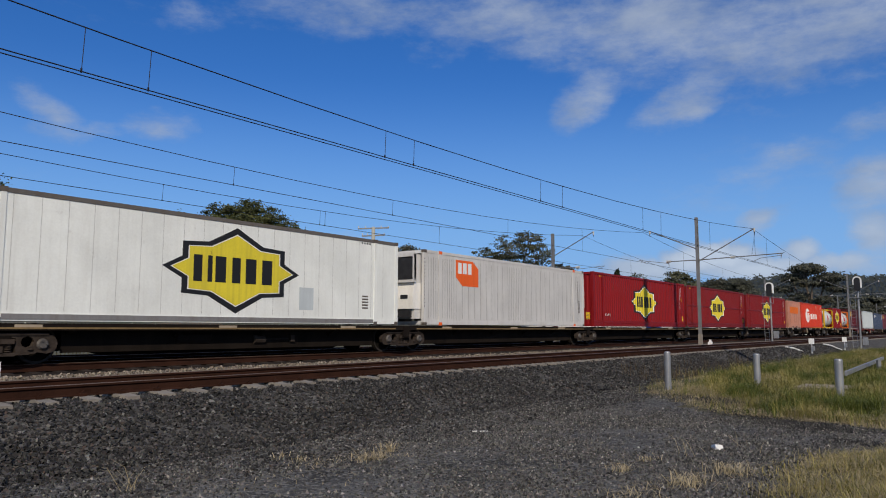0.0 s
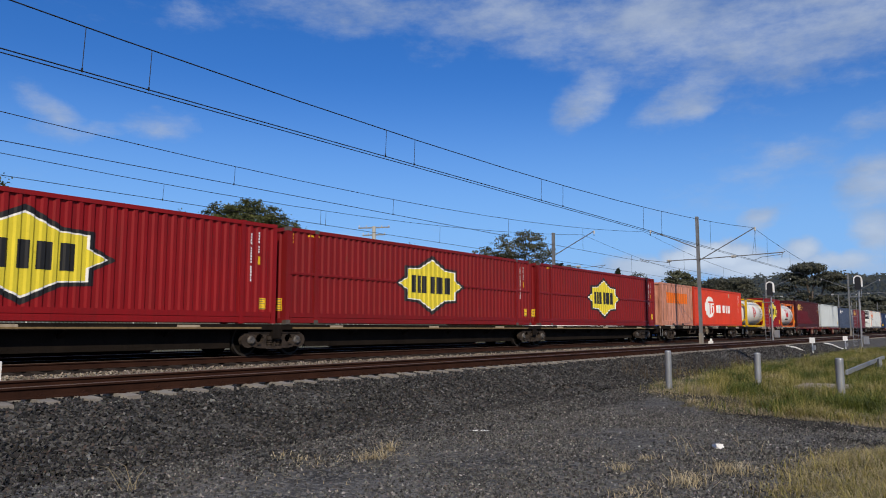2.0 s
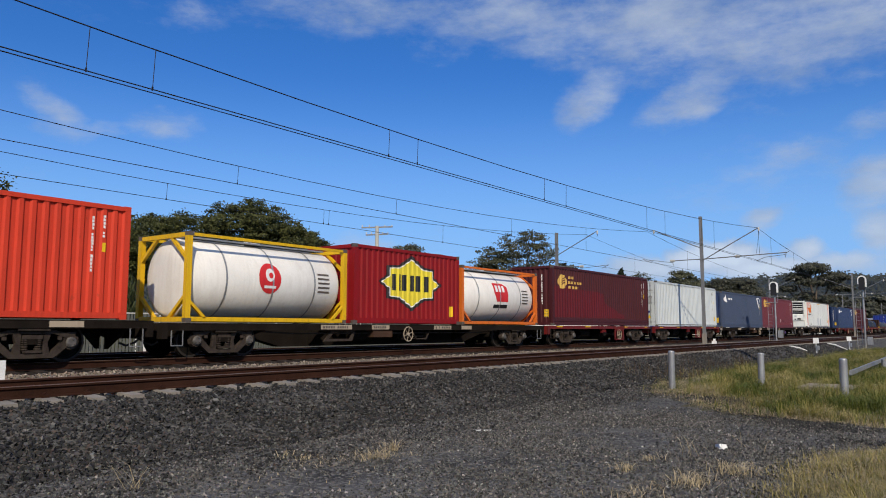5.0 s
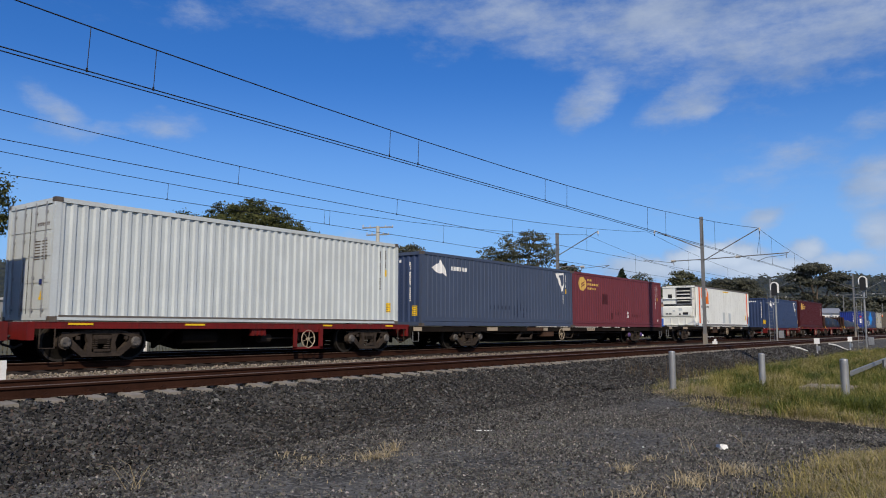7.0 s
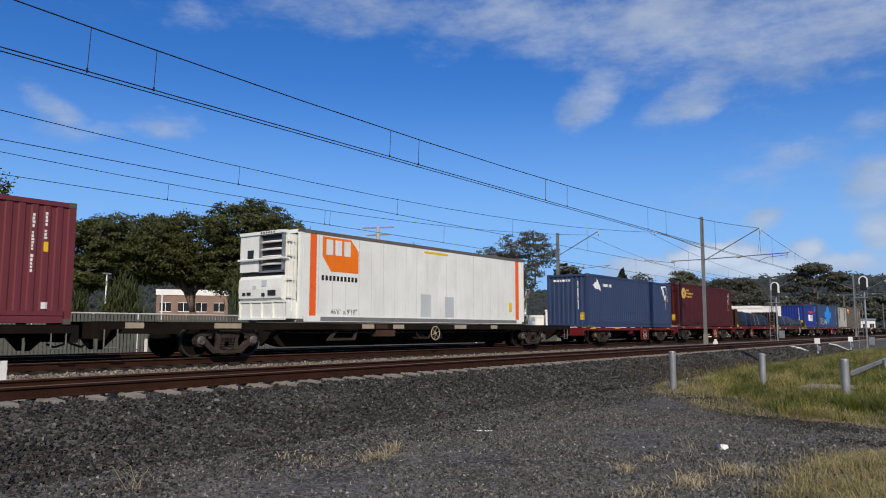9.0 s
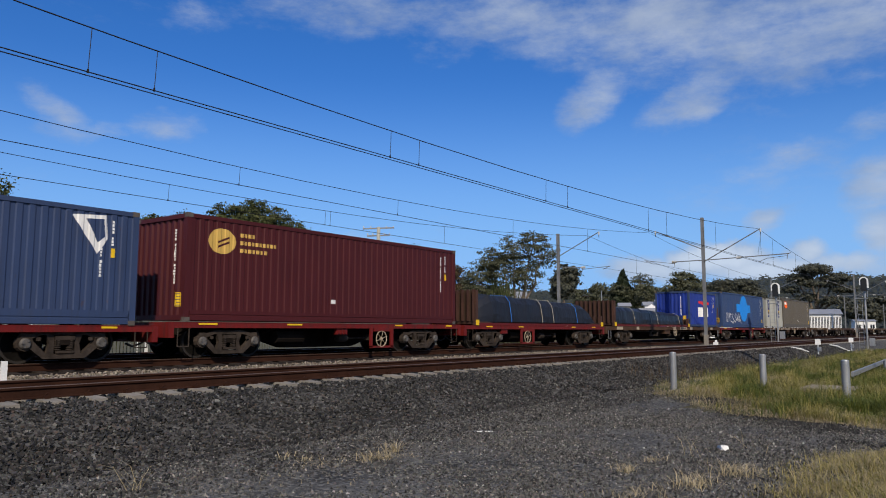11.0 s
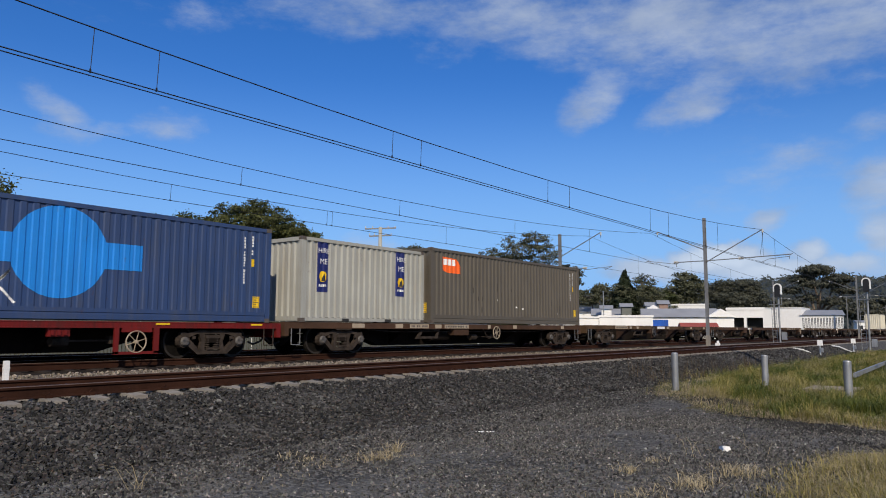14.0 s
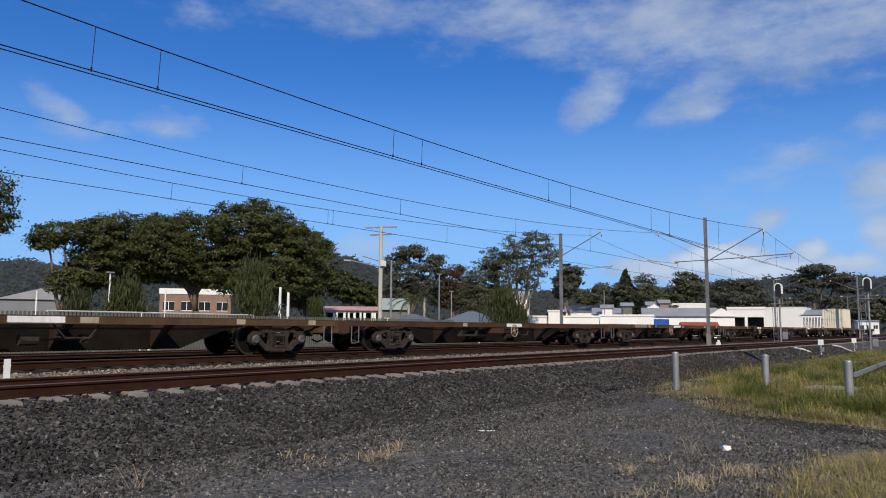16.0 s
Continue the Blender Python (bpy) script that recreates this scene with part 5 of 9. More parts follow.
# ---- the train: what runs in it, from its head ----
# five articulated platforms that share their bogies
for k, (a, b, bg) in enumerate(((5.2, 20.95, [2.0, 15.75]), (20.95, 36.1, [15.15]), (36.1, 51.45, [15.35]), (51.45, 66.95, [15.5]), (66.95, 82.6, [13.45]))):
    wagon("dark articulated container platform with yellowed edge strip", a, b - a, bg, 0.93, "under", "artic", True, 0.16,
          [((b - a) * 0.5 - 0.3, (b - a) * 0.5 + 0.3, "tan"), (2.2, 2.8, "tan"), ((b - a) - 3.4, (b - a) - 2.7, "tan")], None, (k == 0, k == 4), False, "edgepipe")
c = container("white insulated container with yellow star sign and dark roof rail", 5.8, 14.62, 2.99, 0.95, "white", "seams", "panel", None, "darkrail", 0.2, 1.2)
star_sign(c, 7.5, 1.52, 4.6, 2.35, False)
boxes("lower_band", M["greyrail"], c, (1.3, 13.3, -HALF - 0.004, -HALF + 0.005, 0.06, 0.19))
decal(c, "label_patch", rect(9.9, 10.5, 0.45, 1.15), M["whitegrey"], 0.004)
decal(c, "data_strip", [rect(12.75, 13.05, 0.55 + k * 0.1, 0.6 + k * 0.1) for k in range(5)], M["casting"], 0.004)
decal(c, "hazard_strip", [rect(0.25 + k * 0.13, 0.32 + k * 0.13, 2.80, 2.86) for k in range(5)] + [rect(12.7 + k * 0.13, 12.77 + k * 0.13, 2.78, 2.84) for k in range(4)], M["black"], 0.004)

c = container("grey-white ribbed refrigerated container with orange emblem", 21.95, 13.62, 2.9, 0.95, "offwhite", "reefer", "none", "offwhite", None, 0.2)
reefer_unit(c, 2.9, True)
for x in (1.05, 12.5):
    boxes("inner_post", M["offwhite"], c, (x - 0.11, x + 0.11, -HALF - 0.004, -HALF + 0.03, 0.12, 2.8))
    for z in (0.0, 2.78):
        boxes("corner_casting", M["signorange"], c, (x - 0.1, x + 0.1, -HALF - 0.008, -HALF + 0.06, z, z + 0.12))
decal(c, "stud_strip", [rect(0.02, 0.06, 0.7 + 0.14 * k, 0.75 + 0.14 * k) for k in range(14)], M["machine"], 0.03)
decal(c, "emblem", [(2.1, 1.95), (2.1, 2.65), (3.3, 2.65), (3.72, 2.35), (3.72, 1.6), (2.55, 1.6)], M["signorange"], 0.005)
decal(c, "emblem_bar", [*bars(2.2, 3.25, 2.1, 2.55, 3, 0.25)], M["signwhite"], 0.009)
decal(c, "data_strip", [rect(12.95, 13.15, 0.7 + k * 0.07, 0.74 + k * 0.07) for k in range(9)] + [rect(12.9, 12.96, 1.2 + k * 0.13, 1.28 + k * 0.13) for k in range(9)], M["casting"], 0.005)

for q, mid, cm, lab in ((36.75, False, "red", "dark red corrugated container with yellow star sign"), (51.75, True, "red2", "worn red container with mid rail and yellow star sign"),
                        (67.35, True, "red2", "worn red container with mid rail and yellow star sign")):
    L = 14.6 if not mid else 14.85
    c = container(lab, q, L, 2.99, 0.95, cm, "wave", "panel", None, None, 0.34, 1.25, mid, "casting" if mid else "red", None, True)
    star_sign(c, 7.35, 1.52, 4.15, 2.1)
    id_marks(c, L, 2.99)
    end_marks(c, 2.99)
    decal(c, "hazard_strip", [rect(0.9 + k * 0.1, 0.96 + k * 0.1, 2.76, 2.82) for k in range(5)] + [rect(0.25, 0.31, 2.5 + 0.12 * k, 2.57 + 0.12 * k) for k in range(3)], M["signyellow"], 0.005)
    if not mid:
        writing(c, "48' x 9'10\"", 1.44, 0.60, 0.185, M["signwhite"])
        star_sign(c, 0.15, 2.35, 1.25, 0.85, True, True)

# salmon 20 ft and red 40 ft
wagon("grimy brown flat wagon with cream stencil panels", 82.85, 20.0, [2.3, 17.1], 0.985, "under", "flat", False, 0.2,
      [(2.1, 2.9, "tan"), (4.6, 5.7, "tan"), (6.1, 6.3, "tan"), (9.4, 9.8, "tan"), (11.2, 12.5, "tan"), (14.6, 15.0, "tan"), (17.4, 18.2, "tan"), (0.1, 0.3, "tan")], 9.6)
c = container("faded salmon container with orange panel and rust", 83.4, 6.06, 2.82, 1.0, "pink", "broad", "panel", None, None, 0.3, 0.0, False, "pink")
decal(c, "orange_panel", rect(0.95, 5.0, 1.5, 2.2), M["orange"], 0.005)
# black plates stand for the shaded openings of the fork pockets
for x in (1.9, 3.7):
    boxes("fork_pocket", M["gasket"], c, (x, x + 0.4, -HALF - 0.002, -HALF + 0.02, 0.04, 0.15))
c = container("bright red corrugated container with white globe emblem", 89.9, 12.19, 2.82, 1.0, "brightred", "wave", "panel", None, None, 0.17, 0.0, False, "brightred")
decal(c, "globe", disc(3.65, 1.42, 1.12, 0.8, 32), M["signwhite"], 0.005)
decal(c, "globe_cut", [rect(3.2, 4.8, 1.72, 1.86), rect(3.55, 3.75, 0.9, 1.72), [(4.0, 1.0), (4.5, 1.0), (4.25, 1.5)], rect(4.1, 4.8, 1.5, 1.6)], M["brightred"], 0.009)
decal(c, "name_bar", bars(5.1, 6.5, 1.02, 1.62, 2, 0.3) + bars(6.75, 9.0, 1.02, 1.62, 5, 0.35), M["signwhite"], 0.005)
id_marks(c, 12.19, 2.82, plate=None)
decal(c, "patch", rect(8.55, 8.85, 2.3, 2.6), M["tan"], 0.005)

# tanks with a red container between them
wagon("grimy brown flat wagon with cream stencil panels", 103.1, 20.0, [2.0, 17.5], 0.93, "under", "flat", False, 0.2,
      [(5.6, 7.0, "tan"), (8.0, 8.9, "tan"), (11.5, 12.6, "tan"), (13.3, 14.0, "tan")], 9.9)
tank_container("cream tank container in yellow frame with red emblem", 103.75, 6.06, 2.46, 0.95, M["frameyellow"], "circle")
c = container("dark red corrugated container with yellow star sign", 110.15, 6.06, 2.72, 0.95, "red", "wave", "panel", None, None, 0.2)
star_sign(c, 3.1, 1.5, 3.5, 1.9)
decal(c, "yellow_plate", rect(5.4, 5.65, 0.3, 0.7), M["signyellow"], 0.005)
tank_container("cream tank container in orange frame with red emblem", 116.4, 6.06, 2.42, 0.95, M["frameorange"], "flag")

# two red single wagons
RED_MARKS = [(0.9, 1.5, YP), (4.0, 4.6, YP), (9.0, 9.4, YP), (12.0, 12.4, YP)]
wagon("red container wagon with brake wheel panel and yellow markers", 123.5, 13.2, [2.0, 10.9], 0.94, "wagonred", "red", False, 0.16, RED_MARKS, 8.3)
c = container("dark maroon container with gold disc and repainted panel", 123.95, 12.19, 2.93, 0.95, "maroon", "wave", "panel", None, None, 0.36, 0, False, "casting", None, True)
decal(c, "repaint_patch", [(0.3, 0.42), (8.7, 0.42), (8.5, 0.62), (7.9, 0.72), (7.2, 0.95), (6.4, 1.1), (5.95, 1.3), (5.9, 1.7), (5.2, 1.82), (2.6, 1.86), (0.3, 1.95)], M["repaint"], 0.003)
decal(c, "gold_disc", disc(1.1, 2.18, 0.46, 0.36, 28), M["gold"], 0.005)
decal(c, "disc_bar", [[(0.98, 1.98), (1.36, 2.14), (1.36, 2.2), (0.98, 2.04)], [(0.98, 2.1), (1.36, 2.26), (1.36, 2.32), (0.98, 2.16)], [(0.98, 2.22), (1.36, 2.38), (1.36, 2.43), (0.98, 2.27)]], M["maroon"], 0.009)
decal(c, "name_bar", bars(1.75, 2.35, 2.35, 2.48, 4) + bars(1.75, 3.2, 2.1, 2.23, 10) + bars(1.75, 2.85, 1.86, 1.99, 7), M["gold"], 0.005)
id_marks(c, 12.19, 2.9, plate=None)
end_marks(c, 2.9)
wagon("red container wagon with brake wheel panel and yellow markers", 137.1, 13.3, [1.8, 11.3], 0.94, "wagonred", "red", False, 0.16, RED_MARKS, 8.4)
c = container("pale grey-white corrugated container with double doors", 137.55, 12.19, 2.896, 0.945, "whitegrey", "wave", "door", None, None, 0.14)
id_marks(c, 12.19, 2.896, "casting", "signyellow")
boxes("bottom_channel", M["darkrail"], c, (0.2, 12.0, -HALF - 0.001, -HALF + 0.003, 0.105, 0.15))
boxes("notice", M["bannerblue"], c, (0.008, 0.014, -0.75, -0.6, 0.86, 0.99))
bm = bmesh.new()
bm.faces.new([bm.verts.new((0.012, y, z)) for y, z in ((-0.85, 0.5), (-0.6, 0.5), (-0.72, 0.74))])
part("warning_triangle", bm, M["signyellow"], c)
boxes("data_strip", M["casting"], c, *[(0.010, 0.014, -0.9, -0.65, 1.45 + k * 0.07, 1.48 + k * 0.07) for k in range(7)], *[(0.010, 0.014, -0.55, -0.3, 1.45 + k * 0.07, 1.48 + k * 0.07) for k in range(7)],
      *[(0.010, 0.014, -0.95 + k * 0.09, -0.9 + k * 0.09, 2.25, 2.33) for k in range(7)])

# slate blue and faded maroon 40 ft on one long wagon
wagon("grimy brown flat wagon with cream stencil panels", 150.35, 25.4, [3.95, 21.15], 0.88, "under", "flat", False, 0.2,
      [(0.3, 0.8, "tan"), (5.2, 6.0, "tan"), (9.9, 10.4, "tan"), (11.9, 12.7, "tan"), (14.6, 15.5, "tan"), (19.0, 19.4, "tan"), (8.5, 10.0, "wagonbrown")], 11.7, purple=1)
for q, cm, lab in ((151.1, "slate", "faded slate blue container with white emblem"), (202.55, "navy", "navy blue container with white emblem")):
    c = container(lab, q, 12.19, 2.85, 0.88, cm, "shallow", "panel", "slate" if cm == "slate" else None, None, 0.36, 0, False, "casting", "navy" if cm == "slate" else None, True)
    decal(c, "emblem", disc(1.15, 2.25, 0.36, 0.2, 14), M["signwhite"], 0.005)
    decal(c, "emblem", [[(0.65, 2.25), (0.85, 2.12), (0.85, 2.38)], [(1.3, 2.1), (1.6, 1.95), (1.5, 2.3)], [(1.0, 2.35), (1.2, 2.62), (1.35, 2.35)]], M["signwhite"], 0.004)
    decal(c, "name_bar", bars(1.85, 3.0, 2.22, 2.38, 6, 0.25), M["signwhite"], 0.005)
    decal(c, "shield", [(10.5, 2.62), (11.35, 2.68), (11.4, 2.1), (11.15, 1.72), (10.95, 2.0)], M["signwhite"], 0.005)
    decal(c, "shield_field", [(10.85, 2.55), (11.28, 2.58), (11.32, 2.15), (11.15, 2.0)], M[cm], 0.009)
    id_marks(c, 12.19, 2.85, plate=None)
    end_marks(c, 2.85)
    decal(c, "name_bar", bars(-0.2, 0.85, 2.45, 2.56, 6, 0.25), M["signwhite"], 0.005, end=True)
    decal(c, "patch", [rect(4.7 + 0.3 * k, 4.78 + 0.3 * k, 0.75, 0.92) for k in range(6)] + [rect(7.4 + 0.3 * k, 7.48 + 0.3 * k, 0.7, 0.84) for k in range(3)], M["slatedark"], 0.004)
    if cm == "slate":
        decal(c, "paint_smear", [[(x, z0), (x + w, z0 + 0.03), (x + w * 0.8, z1), (x + w * 0.3, z1 + 0.05)] for x, w, z0, z1 in ((6.62, 0.10, 0.5, 0.9), (6.85, 0.14, 0.42, 1.22), (7.12, 0.08, 0.7, 1.05), (7.35, 0.12, 0.4, 0.62))], M["slatedark"], 0.004)
for q, cm, lab, base, H in ((163.35, "rose", "faded maroon container with gold disc", 0.885, 2.85), (216.12, "brown", "brown-red container with gold disc", 1.0, 2.93)):
    c = container(lab, q, 12.19, H, base, cm, "shallow", "panel", None, None, 0.3, 0, False, "casting", None, True)
    decal(c, "gold_disc", disc(1.15, 2.25, 0.46, 0.36, 28), M["gold"], 0.005)
    decal(c, "disc_bar", [[(1.0, 2.05 + d), (1.38, 2.21 + d), (1.38, 2.27 + d), (1.0, 2.11 + d)] for d in (0, 0.13)], M[cm], 0.009)
    decal(c, "name_bar", bars(1.75, 2.3, 2.42, 2.53, 4) + bars(1.75, 3.1, 2.2, 2.31, 10) + bars(1.75, 2.75, 1.98, 2.09, 7), M["gold"], 0.005)
    id_marks(c, 12.19, H, plate=None)
    end_marks(c, H)
    if cm == "rose":
        decal(c, "repair_patch", rect(3.5, 4.25, 1.25, 1.8), M["brown"], 0.004)
        decal(c, "patch", [rect(4.6, 4.85, 0.45, 0.8)] + [rect(4.95 + 0.22 * k, 5.02 + 0.22 * k, 0.68, 0.84) for k in range(6)] + [rect(7.6 + 0.25 * k, 7.67 + 0.25 * k, 0.6, 0.75) for k in range(6)], M["maroon"], 0.004)
        decal(c, "white_strip", [rect(6.8 + 0.16 * k, 6.88 + 0.16 * k, z, z + 0.14) for k in (0, 1) for z in (0.55, 0.75)] + [rect(11.5, 11.65, 0.35, 0.5)], M["signwhite"], 0.005)
    else:
        writing(c, "EMPTY LIFT ONLY", 5.0, -0.0 + 0.05, 0.14, M["signwhite"])
        decal(c, "white_strip", rect(5.4, 5.62, 0.62, 0.74), M["signwhite"], 0.005)

# refrigerated container on a part-empty wagon
wagon("grimy brown flat wagon with cream stencil panels", 176.1, 24.4, [3.95, 20.9], 0.97, "under", "flat", False, 0.2,
      [(0.8, 1.3, "tan"), (3.4, 4.3, "tan"), (9.3, 9.9, "tan"), (10.0, 10.6, "wagonbrown"), (10.9, 11.5, "tan"), (14.6, 15.4, "tan"), (17.2, 17.7, "tan")], 13.3)
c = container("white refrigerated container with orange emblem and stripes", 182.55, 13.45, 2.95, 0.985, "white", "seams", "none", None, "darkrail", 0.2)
reefer_unit(c, 2.95)
boxes("lower_band", M["greyrail"], c, (0.9, 12.8, -HALF - 0.004, -HALF + 0.005, 0.06, 0.19))
for x in (0.42, 12.75):
    decal(c, "orange_stripe", rect(x, x + 0.28, 0.22, 2.83), M["signorange"], 0.004)
decal(c, "emblem", [(0.95, 2.15), (0.95, 2.78), (2.25, 2.78), (2.62, 2.4), (2.62, 1.66), (1.35, 1.66)], M["signorange2"], 0.005)
decal(c, "emblem_bar", bars(1.06, 2.28, 2.2, 2.7, 3, 0.25), M["signwhite"], 0.009)
decal(c, "number_bar", bars(0.9, 2.6, 1.36, 1.52, 10, 0.35), M["black"], 0.004)
writing(c, "46'6\" x 9'10\"", 1.35, 0.28, 0.24, M["black"])
decal(c, "access_panel", [rect(6.0, 6.62, 0.25, 1.1), rect(7.5, 8.1, 0.25, 1.05)], M["whitegrey"], 0.004)
decal(c, "yellow_plate", [rect(12.2, 12.45, 0.55, 0.95), rect(6.2, 7.7, 2.66, 2.74)], M["signyellow"], 0.004)

# blue and brown containers on red wagons
wagon("red container wagon with brake wheel panel and yellow markers", 201.9, 13.5, [2.6, 11.2], 0.88, "wagonred", "red", False, 0.16, RED_MARKS, 8.3)
wagon("red container wagon with brake wheel panel and yellow markers", 215.7, 13.0, [2.0, 10.6], 0.985, "wagonred", "red", False, 0.16, RED_MARKS, 8.3)


M["rackred"] = paint("dark_red_rack_paint", (0.12, 0.012, 0.012), 0.7, gc=(0.06, 0.022, 0.018))


def flat_rack(label, q, L, base, load, wall_h, prof, straps, wmat):
    """A flat rack with a ribbed end wall; its sheeted load is a thing of its own."""
    r = thing("flat_rack", label, "flat rack", "containers on the train")
    r["q"], r["base"] = q, base
    for s in (-1, 1):
        a, b2 = sorted((s * 1.2, s * 1.08))
        boxes("side_rail", M["rackred"], r, (0.0, L, a, b2, 0.0, 0.10))
    boxes("deck", M["rust"], r, (0.05, L - 0.05, -1.07, 1.07, 0.05, 0.15))
    for x0 in (0.0, L - 0.14):
        wprof = corrugation(-1.1, 1.1, "wave")
        # sheet coloured darker than its ribs, as the shade between them
        wall = part("end_wall", sheet_y(wprof, x0 + 0.05, 0.17, wall_h if x0 == 0 else 0.5, 1), M["gusset"], r, "rusty ribbed end wall")
        for k in range(9):
            y = -1.1 + 2.2 * k / 8
            boxes("rib", M["rust"], wall, (x0 - 0.07, x0 + 0.05, y - 0.03, y + 0.03, 0.17, (wall_h if x0 == 0 else 0.5) + 0.03))
        for y0 in (-1.219, 1.06):
            boxes("wall_post", M["rust"], wall, (x0 - 0.02, x0 + 0.15, y0, y0 + 0.15, 0.0, wall_h if x0 == 0 else 0.55))
            boxes("twist_lock", M["signyellow"], r, (x0, x0 + 0.22, y0 - 0.02, y0 + 0.1, -0.0, 0.22))
    t = thing("sheeted_load", load, "tarpaulin load", "loads on the train")
    t["q"], t["base"] = q + 0.3, base + 0.155
    L2, nx, verts, faces = L - 0.5, 70, [], []
    for i in range(nx + 1):
        u = i / nx
        x = u * L2
        hh = np.interp(u, [p[0] for p in prof], [p[1] for p in prof])
        wd = np.interp(u, [p[0] for p in prof], [p[2] for p in prof])
        sec = [(-1.14 * wd, 0.0), (-1.13 * wd, 0.25 * hh), (-1.04 * wd, 0.72 * hh), (-0.82 * wd, 0.95 * hh), (-0.3 * wd, hh), (0.3 * wd, hh), (0.82 * wd, 0.95 * hh), (1.04 * wd, 0.72 * hh), (1.14 * wd, 0.0)]
        for j, (y, z) in enumerate(sec):
            k = noise.noise(Vector((x * 1.3 + q, y * 2.5, z * 2.5))) * 0.05 + noise.noise(Vector((x * 5 + q, y * 6, z * 3))) * 0.025
            sag = 0.03 * math.sin(x * 2 * math.pi / 1.7) * (0.2 + z)
            verts.append((x + k * 0.6, y * (1 + k * 0.6), max(0.0, z + (k - sag * 0.5) * (1 if z > 0.05 else 0))))
    m9 = 9
    for i in range(nx):
        for j in range(m9 - 1):
            faces.append((i * m9 + j, (i + 1) * m9 + j, (i + 1) * m9 + j + 1, i * m9 + j + 1))
    faces.append(tuple(range(m9))[::-1])
    faces.append(tuple(nx * m9 + j for j in range(m9)))
    ob = new("tarpaulin", rough_mesh("tarpaulin", verts, faces, M[wmat], False))
    ob.parent = t
    for u, sm in straps:
        hh = float(np.interp(u, [p[0] for p in prof], [p[1] for p in prof]))
        wd = float(np.interp(u, [p[0] for p in prof], [p[2] for p in prof]))
        pts = [(u * L2, y * wd * 1.02 + (-0.012 if y < 0 else 0.012), z * hh + 0.02) for y, z in ((-1.16, -0.02), (-1.13, 0.27), (-1.04, 0.74), (-0.82, 0.98), (0, 1.03), (0.82, 0.98), (1.04, 0.74), (1.16, -0.02))]
        bm = bmesh.new()
        for a, b2 in zip(pts, pts[1:]):
            bar(bm, a, b2, 0.035, 0.012)
        part("strap", bm, M[sm], t)
    return r


wagon("red container wagon with brake wheel panel and yellow markers", 228.95, 13.1, [2.0, 10.85], 0.97, "wagonred", "red", False, 0.16, [(1.6, 2.1, YP), (4.2, 4.6, YP), (9.3, 9.7, YP), (11.6, 12.0, YP)], 5.0)
flat_rack("rusty red flat rack with ribbed end wall", 229.75, 12.0, 0.975, "long load under dark blue tarpaulin with straps", 1.45,
          [(0, 0.45, 0.7), (0.05, 0.95, 0.9), (0.1, 1.2, 1), (0.55, 1.08, 1), (0.84, 0.98, 1), (0.9, 0.8, 0.98), (1, 0.15, 0.8)], ((0.22, "strapblue"), (0.46, "strap"), (0.555, "strap"), (0.77, "strapblue")), "tarpblue")
wagon("brown flat wagon with cream stencil panels", 242.3, 20.3, [2.7, 17.5], 1.0, "wagonbrown", "flat", False, 0.22,
      [(1.4, 2.2, "tan"), (4.2, 4.6, "tan"), (10.3, 10.8, "tan"), (11.6, 12.9, "tan"), (13.6, 14.1, "tan"), (18.0, 18.5, "tan")], 10.5)
flat_rack("rusty flat rack with brown ribbed end wall", 243.4, 12.2, 1.005, "long load under wrinkled black tarpaulin with straps", 1.42,
          [(0, 0.6, 0.7), (0.03, 0.9, 0.9), (0.12, 0.98, 1), (0.4, 0.92, 0.95), (0.9, 0.72, 0.95), (0.95, 0.62, 0.95), (1, 0.1, 0.8)], ((0.23, "strap"), (0.46, "strap"), (0.55, "strap"), (0.885, "strap")), "tarp")
c = container("royal blue corrugated container with white blocks and red eagle", 255.8, 6.06, 2.5, 1.01, "royal", "wave", "panel", "navy", None, 0.17)
decal(c, "name_block", [rect(2.0, 2.2, 0.72, 1.4), rect(2.3, 2.95, 0.72, 1.4), rect(3.15, 3.55, 0.72, 1.4), rect(3.85, 4.15, 0.72, 1.4)], M["signwhite"], 0.005)
decal(c, "eagle_shape", [(2.05, 1.85), (2.05, 1.68), (2.8, 1.62), (3.0, 1.5), (3.25, 1.5), (3.4, 1.62), (4.3, 1.62), (4.3, 1.8), (3.5, 1.82)], M["signred"], 0.005)
id_marks(c, 6.06, 2.5, plate=None)
end_marks(c, 2.5)

wagon("red container wagon with brake wheel panel and yellow markers", 262.85, 13.1, [1.9, 10.8], 0.97, "wagonred", "red", False, 0.16, RED_MARKS, 8.5)
c = container("weathered blue container with bright blue cross patch and graffiti", 263.3, 12.19, 2.78, 0.985, "steelblue", "shallow", "panel", None, None, 0.3, 0, False, "casting", None, True)
decal(c, "blue_patch", disc(6.05, 1.58, 1.12, 1.08, 32), M["cyan"], 0.005)
decal(c, "blue_patch", [rect(4.0, 5.05, 1.27, 1.93), rect(7.05, 8.1, 1.25, 1.9)], M["cyan"], 0.0055)


def stroke(c, pts, width, material):
    """One brushed line that follows the points."""
    for (ax, az), (bx, bz) in zip(pts, pts[1:]):
        d = Vector((bx - ax, bz - az))
        if d.length < 1e-4:
            continue
        d.normalize()
        ax, az, bx, bz = ax - d.x * width * 0.4, az - d.y * width * 0.4, bx + d.x * width * 0.4, bz + d.y * width * 0.4
        d *= width / 2
        decal(c, "graffiti_stroke", [(ax - d.y, az + d.x), (ax + d.y, az - d.x), (bx + d.y, bz - d.x), (bx - d.y, bz + d.x)], material, 0.007)


